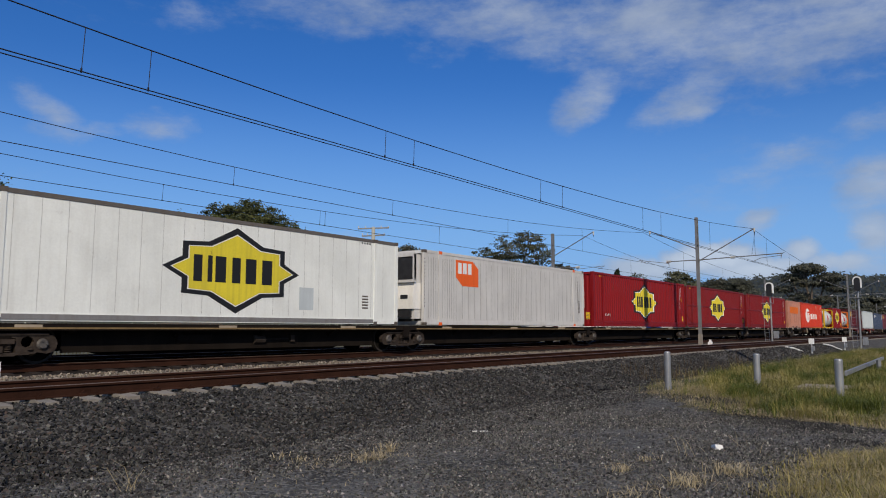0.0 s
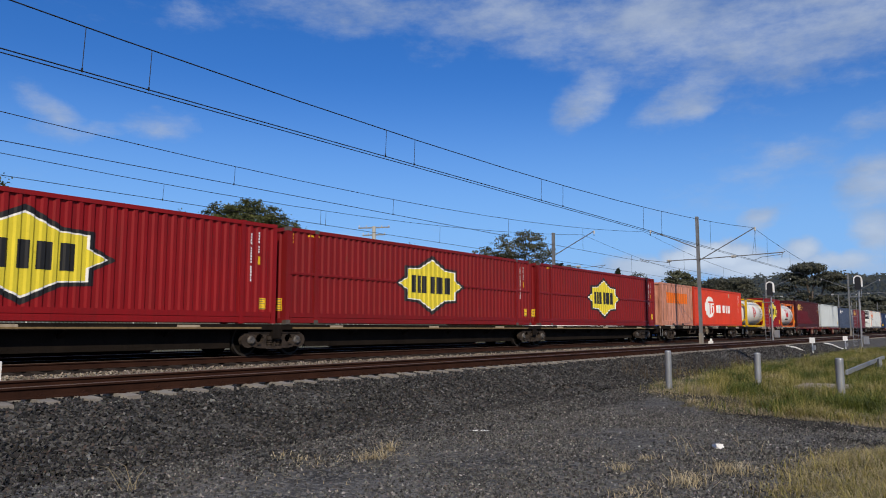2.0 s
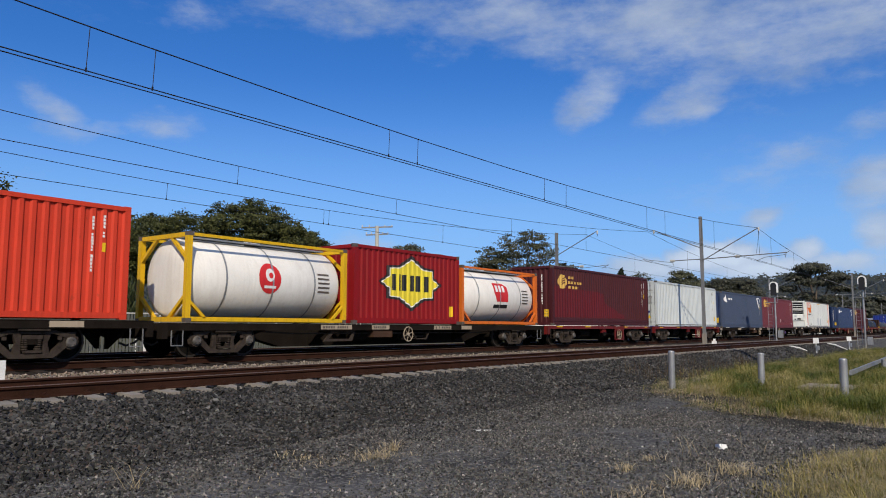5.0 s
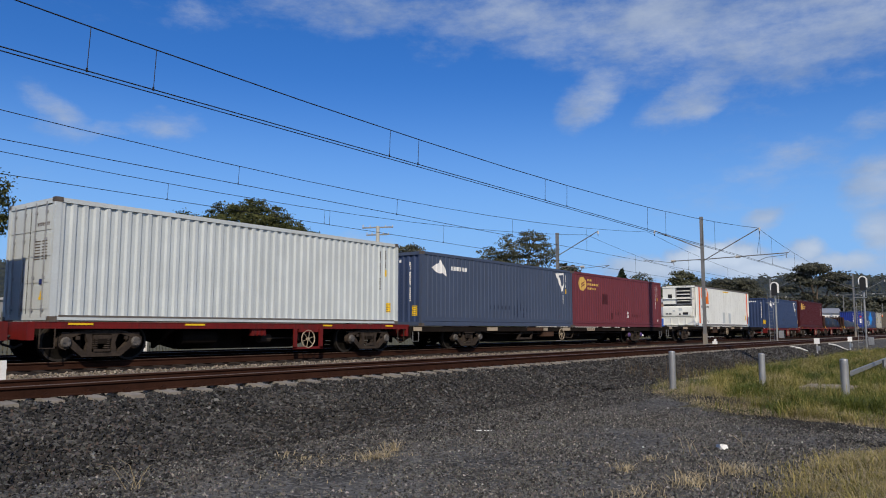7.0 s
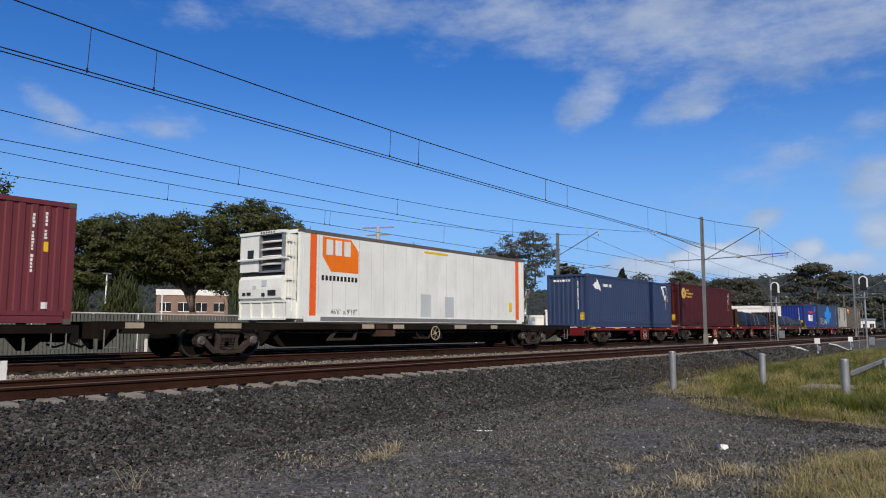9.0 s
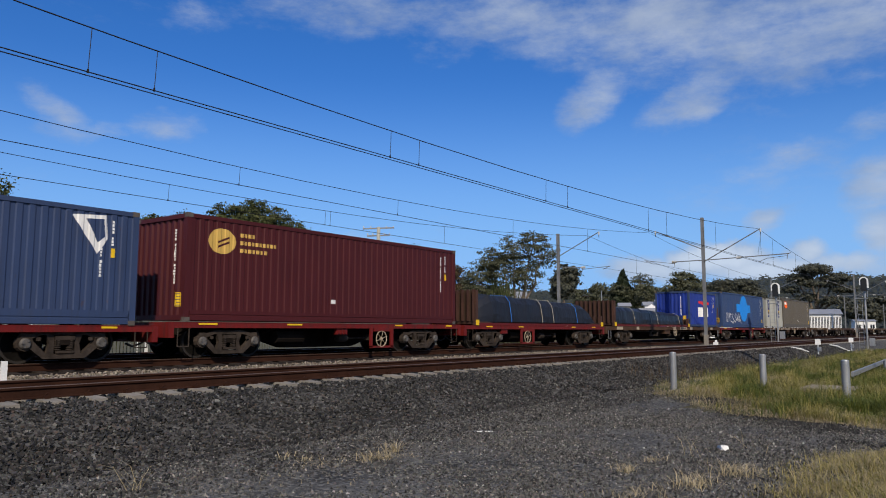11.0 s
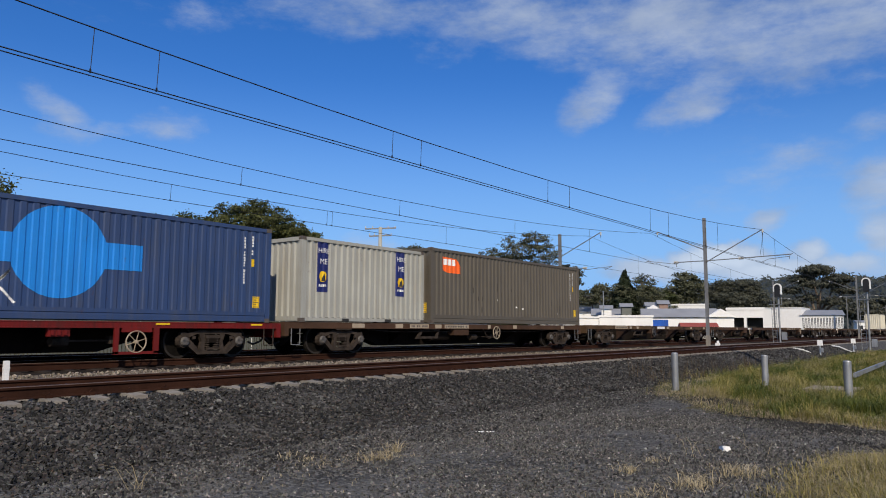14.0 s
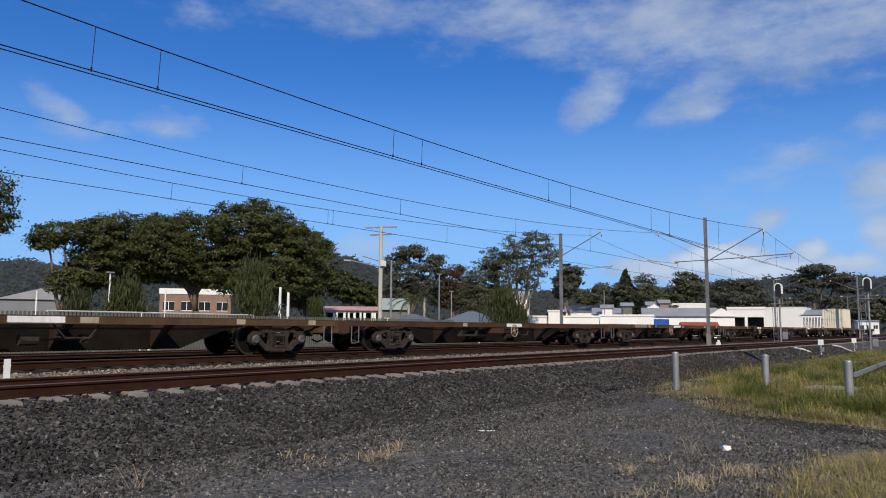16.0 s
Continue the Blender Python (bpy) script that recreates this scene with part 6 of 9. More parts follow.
def arc(cx, cz, rx, rz, a0, a1, n=9):
    return [(cx + rx * math.cos(a0 + (a1 - a0) * k / n), cz + rz * math.sin(a0 + (a1 - a0) * k / n)) for k in range(n + 1)]


def scrawl(c, x, z, h):
    """A loose sprayed scrawl of loops and slashes."""
    w = M["signwhite"]
    stroke(c, arc(x + 0.22, z + h * 0.55, 0.17, h * 0.5, 1.2, 7.6), 0.05, w)
    stroke(c, [(x + 0.62, z + h * 0.95), (x + 0.56, z + h * 0.1)], 0.05, w)
    stroke(c, [(x + 0.58, z + h * 0.5), (x + 0.88, z + h * 0.62), (x + 0.98, z + h), (x + 0.9, z + h * 0.12)], 0.045, w)
    stroke(c, arc(x + 1.28, z + h * 0.52, 0.2, h * 0.42, 1.0, 5.4), 0.05, w)
    stroke(c, arc(x + 1.74, z + h * 0.68, 0.15, h * 0.26, 0.8, 4.2) + arc(x + 1.7, z + h * 0.18, 0.22, h * 0.28, 1.3, -2.9), 0.055, w)
    stroke(c, [(x + 2.08, z + h * 0.15), (x + 2.13, z + h * 0.2)], 0.06, w)
    stroke(c, arc(x + 2.5, z + h * 0.75, 0.14, h * 0.24, 0.8, 4.2) + arc(x + 2.45, z + h * 0.3, 0.18, h * 0.26, 1.3, -2.8), 0.05, w)
    stroke(c, [(x + 2.72, z + h * 0.9), (x + 2.86, z + h * 0.25), (x + 3.0, z + h * 0.85)], 0.045, w)
    stroke(c, arc(x + 3.08, z + h * 0.4, 0.11, h * 0.22, 0, 6.3), 0.045, w)
    stroke(c, [(x + 3.32, z + h * 0.98), (x + 3.26, z + h * 0.15), (x + 3.48, z + h * 0.2)], 0.045, w)
    stroke(c, [(x + 3.56, z + h * 0.95), (x + 3.52, z + h * 0.1), (x + 3.6, z + h * 0.5), (x + 3.86, z + h * 0.9), (x + 3.62, z + h * 0.5), (x + 4.0, z - h * 0.05)], 0.05, w)


scrawl(c, 1.1, 0.42, 0.72)
decal(c, "rust_streak", [[(y, z0), (y + wd, z0 + 0.04), (y + wd * 0.7, z1), (y + wd * 0.2, z1 + 0.1)] for y, wd, z0, z1 in ((-0.52, 0.12, 0.3, 0.9), (-0.9, 0.09, 0.25, 1.5), (0.3, 0.1, 1.5, 2.2))], M["rust"], 0.006, end=True)
id_marks(c, 12.19, 2.78)
end_marks(c, 2.78)

# hire container and taupe container
wagon("brown flat wagon with cream stencil panels", 276.1, 19.5, [2.55, 17.5], 1.02, "wagonbrown", "flat", False, 0.2,
      [(2.9, 3.5, "tan"), (5.1, 5.5, "tan"), (5.9, 7.0, "tan"), (7.4, 7.8, "tan"), (8.0, 9.6, "tan"), (11.0, 11.2, "tan"), (13.0, 13.3, "tan"), (17.4, 17.7, "tan")], 11.6)
c = container("light grey-green container with two dark blue banners", 276.7, 6.06, 2.68, 1.03, "hiregrey", "wave", "panel", None, None, 0.14)
for x in (0.68, 4.5):
    decal(c, "banner", rect(x, x + 0.5, 0.95, 2.6), M["bannerblue"], 0.005)
    decal(c, "banner_disc", disc(x + 0.25, 1.45, 0.17, 0.17, 18), M["signyellow"], 0.009)
    decal(c, "banner_mark", [(x + 0.2, 1.3), (x + 0.36, 1.3), (x + 0.3, 1.55)], M["black"], 0.012)
    decal(c, "banner_bar", bars(x + 0.06, x + 0.44, 1.12, 1.2, 6), M["signwhite"], 0.009)
    for word, z, dx in (("HIRE", 2.2, 0.02), ("ME", 1.85, 0.1)):
        writing(c, word, x + dx, z, 0.24 if word == "HIRE" else 0.26, M["signwhite"])
# pocket openings drawn as black plates, their shade in the colour
for x in (1.8, 3.9):
    boxes("fork_pocket", M["gasket"], c, (x, x + 0.32, -HALF - 0.002, -HALF + 0.02, 0.02, 0.12))
c = container("taupe grey container with worn orange emblem", 283.2, 12.25, 2.9, 1.04, "taupe", "wave", "panel", None, None, 0.34, 0, False, "casting", None, True)
decal(c, "emblem", [(0.75, 2.1), (0.75, 2.6), (1.75, 2.55), (1.95, 2.2), (1.95, 1.98), (1.05, 1.98)], M["signorange"], 0.005)
decal(c, "emblem_bar", bars(0.8, 1.6, 2.28, 2.52, 3, 0.25), M["signwhite"], 0.009)
rnd = random.Random(12)
M["scuff"] = mat("dark_rubbed_scuff", (0.045, 0.04, 0.035), 0.85)
decal(c, "scuff", [[(x, z), (x + 0.05, z + 0.02), (x + 0.045, z + h), (x + 0.01, z + h + 0.04)] for x, z, h in [(rnd.uniform(2.2, 11.0), rnd.uniform(0.45, 1.6), rnd.uniform(0.12, 0.42)) for _ in range(16)]], M["scuff"], 0.004)
decal(c, "white_strip", [rect(x, x + 0.06, z, z + 0.07) for x, z in ((6.2, 0.72), (6.75, 0.66), (4.6, 0.98), (10.0, 0.5))], M["signwhite"], 0.005)
id_marks(c, 12.25, 2.9)
end_marks(c, 2.9)

# empty wagons that follow
EMPTY = [(3.6, 5.3, "tan"), (5.6, 5.9, "tan"), (6.6, 6.9, "tan"), (9.85, 11.1, "signwhite"), (11.45, 11.9, "tan"), (15.9, 16.2, "tan"), (18.6, 18.9, "tan")]
for k, (q, L) in enumerate([(296.2 + 20.25 * n, 19.9) for n in range(7)]):
    wagon("empty brown skeleton flat wagon with stencil panels", q, L, [2.6, 17.55], 1.06 if k < 2 else 1.1, "ochre" if k != 1 else "wagonbrown", "empty", False, 0.2, EMPTY if k % 2 == 0 else EMPTY[2:4], 9.2 if k % 2 == 0 else 10.4)
c = container("cream corrugated container on a flat wagon", 409.0, 6.06, 2.59, 1.12, "cream", "wave", "panel")

# ---- masts and wires ----
mast(47.2, 15.0, -0.25, 7.95, [(-1, 5.15, (3.5, 6.96), (2.05, 5.2, 5.05, 5.34), (3.4, 4.92)), (1, 5.95, (3.1, 7.3), (1.75, 5.22, 1.95, 5.2), (3.5, 5.2))])
mast(46.5, 25.0, -0.4, 7.6, [(-1, 6.0, (3.16, 7.49), (1.8, 5.22, 1.95, 5.08), (3.55, 4.9))])
span(11.6, -18.2, 47.2, 4.95, 6.96, 5.6, (5.72, 6.9, 13.15, 14.25, 20.8, 22.3, 29.5, 31.6, 36.6, 38.6), None, True)
span(11.6, 47.2, 107.0, 4.95, 6.96, 5.6, (50.5, 57, 62, 67, 72, 80, 88, 96), None, True)
span(18.55, -14.0, 47.2, 5.22, 7.25, 5.77, (14.0, 21.5, 30, 38))
span(18.55, 47.2, 107.0, 5.22, 7.25, 5.77, (55, 65, 75, 85, 95))
span(22.7, -14.0, 46.5, 5.2, 7.3, 5.75, (14.2, 21.6, 21.9, 30, 38))
span(22.7, 46.5, 107.0, 5.2, 7.3, 5.75, (55, 65, 75, 85, 95))
# farther masts and their wires
for x in (107.0, 165.0, 225.0):
    mast(x, 15.0, -0.25, 7.95, [(-1, 5.15, (3.5, 6.96), (2.05, 5.2, 5.05, 5.34), (3.4, 4.92)), (1, 5.95, (3.1, 7.3), (1.75, 5.22, 1.95, 5.2), (3.5, 5.2))])
    mast(x, 25.0, -0.4, 7.6, [(-1, 6.0, (3.16, 7.49), (1.8, 5.22, 1.95, 5.08), (3.55, 4.9))])
for x0, x1 in ((107.0, 165.0), (165.0, 225.0)):
    for y in (11.6, 18.55, 22.7):
        span(y, x0, x1, 5.1, 7.1, 5.7, [x0 + 10 * k for k in range(1, 6)])

# ---- trees ----
def leaf_mat(name, a, b, c):
    """Leaves in three tones that vary from clump to clump."""
    m = bpy.data.materials.new(name)
    m.use_nodes = True
    nt = m.node_tree
    N, L = nt.nodes.new, nt.links.new
    bs = nt.nodes["Principled BSDF"]
    bs.inputs["Roughness"].default_value = 0.6
    bs.inputs["Specular IOR Level"].default_value = 0.25
    geo, ramp, tc, nz, add = N("ShaderNodeNewGeometry"), N("ShaderNodeValToRGB"), N("ShaderNodeTexCoord"), N("ShaderNodeTexNoise"), N("ShaderNodeMath")
    nz.inputs["Scale"].default_value, nz.inputs["Detail"].default_value = 0.6, 3
    L(tc.outputs["Object"], nz.inputs["Vector"])
    add.operation = "MULTIPLY_ADD"
    L(geo.outputs["Random Per Island"], add.inputs[0])
    add.inputs[1].default_value = 0.55
    L(nz.outputs["Fac"], add.inputs[2])
    r = ramp.color_ramp
    r.elements[0].position, r.elements[0].color = 0.35, (*a, 1)
    r.elements[1].position, r.elements[1].color = 0.95, (*c, 1)
    r.elements.new(0.65).color = (*b, 1)
    L(add.outputs[0], ramp.inputs["Fac"]), L(ramp.outputs["Color"], bs.inputs["Base Color"])
    tr, mx = N("ShaderNodeBsdfTranslucent"), N("ShaderNodeMixShader")
    L(ramp.outputs["Color"], tr.inputs["Color"])
    mx.inputs[0].default_value = 0.22
    out = nt.nodes["Material Output"]
    L(bs.outputs[0], mx.inputs[1]), L(tr.outputs[0], mx.inputs[2]), L(mx.outputs[0], out.inputs["Surface"])
    return m


M["fig"] = leaf_mat("dark_fig_leaves", (0.020, 0.026, 0.009), (0.052, 0.060, 0.018), (0.11, 0.118, 0.038))
M["gum"] = leaf_mat("dull_gum_leaves", (0.035, 0.040, 0.022), (0.075, 0.080, 0.045), (0.13, 0.135, 0.08))
# olive leaves greyed to carry the haze in front of far trees
M["farleaf"] = leaf_mat("haze_greyed_olive_leaves", (0.032, 0.035, 0.026), (0.064, 0.068, 0.048), (0.115, 0.118, 0.085))
M["rustleaf"] = leaf_mat("rusty_brown_leaves", (0.04, 0.027, 0.014), (0.075, 0.052, 0.027), (0.12, 0.085, 0.045))
M["pine"] = leaf_mat("dark_pine_needles", (0.012, 0.020, 0.011), (0.025, 0.036, 0.018), (0.045, 0.06, 0.03))
M["oakleaf"] = leaf_mat("olive_needle_foliage", (0.022, 0.030, 0.010), (0.045, 0.056, 0.018), (0.075, 0.088, 0.03))
M["bark"] = mat("grey_brown_bark", (0.14, 0.11, 0.085), 0.9, 0, 0.35, 3, 25, 0.4, 20)
M["palebark"] = mat("pale_gum_bark", (0.42, 0.38, 0.32), 0.85, 0, 0.3, 3, 25, 0.3, 20)


def quads_mesh(name, centres, normals, sizes, material, aspect=1.0):
    """Many small leaf faces in one mesh."""
    n = len(centres)
    up = np.random.normal(size=(n, 3))
    a = np.cross(normals, up)
    a /= np.linalg.norm(a, axis=1)[:, None] + 1e-9
    b = np.cross(normals, a)
    b /= np.linalg.norm(b, axis=1)[:, None] + 1e-9
    s = sizes[:, None]
    pts = np.stack([centres - a * s, centres - b * s * aspect * 0.6, centres + a * s, centres + b * s * aspect * 0.6], 1).reshape(-1, 3)
    me = bpy.data.meshes.new(name)
    me.vertices.add(4 * n)
    me.vertices.foreach_set("co", pts.astype(np.float32).ravel())
    me.loops.add(4 * n)
    me.loops.foreach_set("vertex_index", np.arange(4 * n, dtype=np.int32))
    me.polygons.add(n)
    me.polygons.foreach_set("loop_start", np.arange(0, 4 * n, 4, dtype=np.int32))
    me.update()
    me.materials.append(material)
    return me


def limb(bm, p, q, r0, r1, bend, rnd, n=4):
    p, q = Vector(p), Vector(q)
    pts = [p] + [p.lerp(q, k / n) + Vector((rnd.uniform(-1, 1), rnd.uniform(-1, 1), rnd.uniform(-0.5, 0.5))) * bend * (1 if k < n else 0) for k in range(1, n + 1)]
    path_tube(bm, pts, r0, 7, r1)


def tree(label, x, y, blobs, leaf, bark="bark", z0=-0.6, trunk=0.35, size=0.15, dens=1.0, clump=1.0, seed=1, leaves=48):
    """blobs: (dx, dy, z, spread, half height, density) of the masses of the crown."""
    rnd, rng = random.Random(seed), np.random.default_rng(seed)
    np.random.seed(seed)
    t = thing("tree", label, "tree", "trees behind the railway")
    t.location = (x, y, z0)
    bm = bmesh.new()
    low = min(b[2] - b[4] for b in blobs) - z0
    fork = Vector((0, 0, max(low * 0.6, 0.8)))
    limb(bm, (0, 0, -0.2), fork, trunk, trunk * 0.75, 0.12, rnd)
    cs, ns = [], []
    for dx, dy, z, rx, rz, d in blobs:
        c = Vector((dx, dy, z - z0))
        limb(bm, fork, c, trunk * 0.55, trunk * 0.16, 0.35, rnd, 5)
        k = int(26 * d * dens * (rx * rx * rz) ** 0.5) + 12
        v = rng.normal(size=(k, 3))
        v /= np.linalg.norm(v, axis=1)[:, None]
        rad = rng.uniform(0.45, 1.05, size=(k, 1)) ** 0.6
        cl = np.array(c) + v * rad * np.array([rx, rx * 0.9, rz])
        for j in range(0, k, max(1, k // 9)):
            limb(bm, c, cl[j], trunk * 0.16, trunk * 0.04, 0.2, rnd, 3)
        m = leaves
        cr = clump * rng.uniform(0.55, 1.0, size=(k, 1, 1))
        off = rng.normal(size=(k, m, 3)) * np.array([0.52, 0.52, 0.2]) * cr
        cs.append((cl[:, None, :] + off).reshape(-1, 3))
        nn = np.repeat(v, m, axis=0) * 0.6 + np.array([0, 0, 0.5]) + rng.normal(size=(k * m, 3)) * 0.6
        ns.append(nn)
    part("trunk", bm, M[bark], t, smooth=True)
    cs, ns = np.concatenate(cs), np.concatenate(ns)
    ns /= np.linalg.norm(ns, axis=1)[:, None]
    ob = new("crown", quads_mesh("crown", cs, ns, rng.uniform(0.6, 1.2, len(cs)) * size, M[leaf]))
    ob.parent = t
    return t


FIG = "large dark green fig tree with spreading crown"
GUM = "tall gum tree with open olive crown"
tree(FIG, 30.7, 65.1, [(0.3, -0.1, 9.0, 2.8, 0.9, 0.7), (-1.3, 0.7, 8.2, 1.5, 0.8, 0.55), (1.9, -0.9, 5.8, 2.2, 1.6, 0.9), (0.7, -0.3, 4.6, 2.2, 1.3, 0.9), (2.6, -1.2, 7.6, 1.6, 1.2, 0.6)], "fig", size=0.12, leaves=80, clump=0.75, seed=2)
tree(FIG, 37.9, 65.9, [(-0.5, 0.3, 9.2, 5.3, 2.3, 1), (-1.7, 1.0, 6.7, 4.1, 2.4, 1), (1.3, -0.7, 7.7, 4.1, 2.6, 1), (-2.5, 1.4, 9.7, 2.9, 1.4, 0.8)], "fig", trunk=0.5, size=0.12, leaves=80, clump=0.75, seed=3)
tree(FIG, 43.7, 64.6, [(-0.5, 0.3, 9.7, 4.5, 2.8, 1), (-1.8, 1.2, 7.1, 4.2, 2.2, 1), (0.7, -0.5, 6.6, 3.6, 2.2, 0.9), (-2.3, 1.5, 10.6, 3.3, 1.4, 0.8)], "fig", trunk=0.5, size=0.12, leaves=80, clump=0.75, seed=4)
tree(FIG, 46.7, 57.4, [(-1.1, 0.8, 10.3, 4.9, 2.9, 1.7), (1.1, -0.9, 8.1, 4.4, 3.2, 1.2), (-2.2, 1.7, 6.9, 3.4, 2.9, 1), (0.3, -0.3, 5.3, 4.9, 1.9, 0.9)], "fig", trunk=0.55, size=0.12, leaves=80, clump=0.75, seed=5)
tree(FIG, 53.8, 59.2, [(-0.1, 0.1, 9.4, 2.7, 1.9, 1.5), (0.2, -0.2, 7.2, 2.8, 2.6, 1.3), (-0.6, 0.6, 5.0, 2.7, 2.3, 1)], "fig", trunk=0.45, size=0.12, leaves=80, clump=0.75, seed=6)
tree("dark green tree with dense crown at the line side", 14.9, 39.3, [(0.0, 0.0, 7.2, 1.0, 1.4, 1), (0.15, -0.05, 5.9, 1.0, 0.6, 1), (-0.9, 0.4, 6.6, 1.5, 1.4, 1)], "fig", size=0.085, clump=0.55, dens=1.7, trunk=0.25, seed=7)
tree("dark tree with broken crown above house roofs", 72.9, 60.9, [(-0.1, 0.2, 10.6, 2.4, 0.9, 0.6), (-1.5, 1.7, 9.0, 1.7, 1.1, 0.55), (1.3, -1.5, 8.6, 2.3, 1.2, 0.55), (2.1, -2.5, 9.8, 1.0, 0.6, 0.5), (-0.6, 0.6, 7.2, 2.6, 1.1, 0.5), (1.2, -1.2, 6.4, 2.2, 1.0, 0.5), (-1.0, 1.1, 5.2, 2.2, 1.2, 0.7)], "farleaf", size=0.16, clump=0.85, seed=8)
tree("rusty brown leaved tree beside the gum", 80.4, 59.4, [(-0.2, 0.3, 7.2, 2.5, 2.2, 0.9), (0.7, -0.9, 5.2, 2.3, 1.9, 0.9), (-0.9, 1.2, 5.2, 1.9, 1.7, 0.8)], "rustleaf", size=0.17, seed=9)
tree(GUM, 71.5, 44.1, [(-0.1, 0.2, 10.0, 2.5, 1.5, 0.42), (1.2, -2.0, 10.9, 1.7, 1.0, 0.4), (-1.5, 2.4, 8.7, 2.1, 1.3, 0.5), (1.7, -2.8, 9.0, 1.7, 1.6, 0.42), (-0.7, 1.0, 7.4, 3.0, 1.7, 0.6), (-2.1, 3.2, 6.1, 2.3, 1.9, 0.9), (0.9, -1.4, 6.8, 1.8, 1.5, 0.4), (-2.6, 3.9, 4.0, 2.4, 1.6, 0.9)], "gum", "bark", size=0.12, clump=0.7, dens=1.2, seed=10)
tree("narrow dark tree with upright crown", 97.2, 51.0, [(0.1, -0.2, 8.4, 1.3, 2.0, 0.6), (-0.3, 0.5, 7.0, 1.7, 1.7, 0.6)], "farleaf", size=0.3, seed=11)
tree("grey-green tree among hillside houses", 138.9, 56.6, [(0.1, -0.2, 9.5, 2.4, 2.0, 0.9), (0.5, -1.1, 7.3, 3.5, 2.3, 0.9), (-1.4, 3.3, 7.7, 2.9, 2.3, 0.9), (0.9, -2.2, 5.2, 4, 1.6, 0.9)], "gum", size=0.2, clump=0.9, dens=0.6, seed=12)
tree("grey-green tree among hillside houses", 144.4, 68.8, [(0.3, -0.7, 9.4, 2.0, 1.2, 0.8), (-1.0, 2.0, 7.8, 3.7, 1.7, 0.8), (1.3, -2.8, 7.2, 2.7, 1.7, 0.8)], "gum", size=0.2, clump=0.9, dens=0.6, seed=13)
tree("low green tree behind the white shed", 154.1, 58.9, [(0.2, -0.7, 6.7, 2.8, 2.3, 0.9), (-0.4, 0.9, 7.3, 1.9, 1.9, 0.9), (0, 0, 4.8, 3.2, 2, 0.9)], "oakleaf", size=0.26, clump=1.1, dens=0.7, seed=14)
tree("pale-limbed gum tree behind the mast", 160.5, 56.3, [(0.1, -0.5, 11.8, 2.5, 1.8, 0.5), (-0.5, 1.4, 9.3, 2.6, 2.4, 0.5), (0.7, -2.0, 10.0, 3.2, 3.0, 0.6), (0, 0, 7, 3.2, 2.2, 0.6)], "gum", "palebark", size=0.24, clump=1.1, dens=0.8, seed=15)
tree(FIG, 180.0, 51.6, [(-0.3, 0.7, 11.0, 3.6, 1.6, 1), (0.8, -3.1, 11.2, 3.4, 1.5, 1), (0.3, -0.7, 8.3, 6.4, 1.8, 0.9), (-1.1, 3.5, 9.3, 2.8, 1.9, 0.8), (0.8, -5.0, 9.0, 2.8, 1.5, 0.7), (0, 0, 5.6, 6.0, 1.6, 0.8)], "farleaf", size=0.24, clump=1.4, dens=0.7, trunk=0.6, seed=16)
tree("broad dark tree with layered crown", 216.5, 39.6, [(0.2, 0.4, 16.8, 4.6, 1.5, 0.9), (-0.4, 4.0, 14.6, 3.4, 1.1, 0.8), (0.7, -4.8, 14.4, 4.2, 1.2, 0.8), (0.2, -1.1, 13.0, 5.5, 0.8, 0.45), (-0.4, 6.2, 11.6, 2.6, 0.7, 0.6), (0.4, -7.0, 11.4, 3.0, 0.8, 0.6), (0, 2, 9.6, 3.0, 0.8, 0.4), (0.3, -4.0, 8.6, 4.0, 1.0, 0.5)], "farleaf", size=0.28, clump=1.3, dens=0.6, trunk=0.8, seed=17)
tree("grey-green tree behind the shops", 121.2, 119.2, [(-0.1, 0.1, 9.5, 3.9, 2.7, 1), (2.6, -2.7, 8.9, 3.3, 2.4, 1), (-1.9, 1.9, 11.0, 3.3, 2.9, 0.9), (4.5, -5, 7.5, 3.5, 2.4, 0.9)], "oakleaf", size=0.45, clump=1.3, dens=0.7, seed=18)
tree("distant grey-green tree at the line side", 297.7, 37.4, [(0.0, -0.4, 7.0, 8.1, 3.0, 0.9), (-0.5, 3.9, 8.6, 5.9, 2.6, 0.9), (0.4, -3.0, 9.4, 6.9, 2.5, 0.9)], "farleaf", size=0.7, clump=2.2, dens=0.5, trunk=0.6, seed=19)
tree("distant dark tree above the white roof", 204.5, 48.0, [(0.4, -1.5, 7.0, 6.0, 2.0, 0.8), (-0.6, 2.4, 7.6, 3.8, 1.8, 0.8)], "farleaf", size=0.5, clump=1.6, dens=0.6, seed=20)


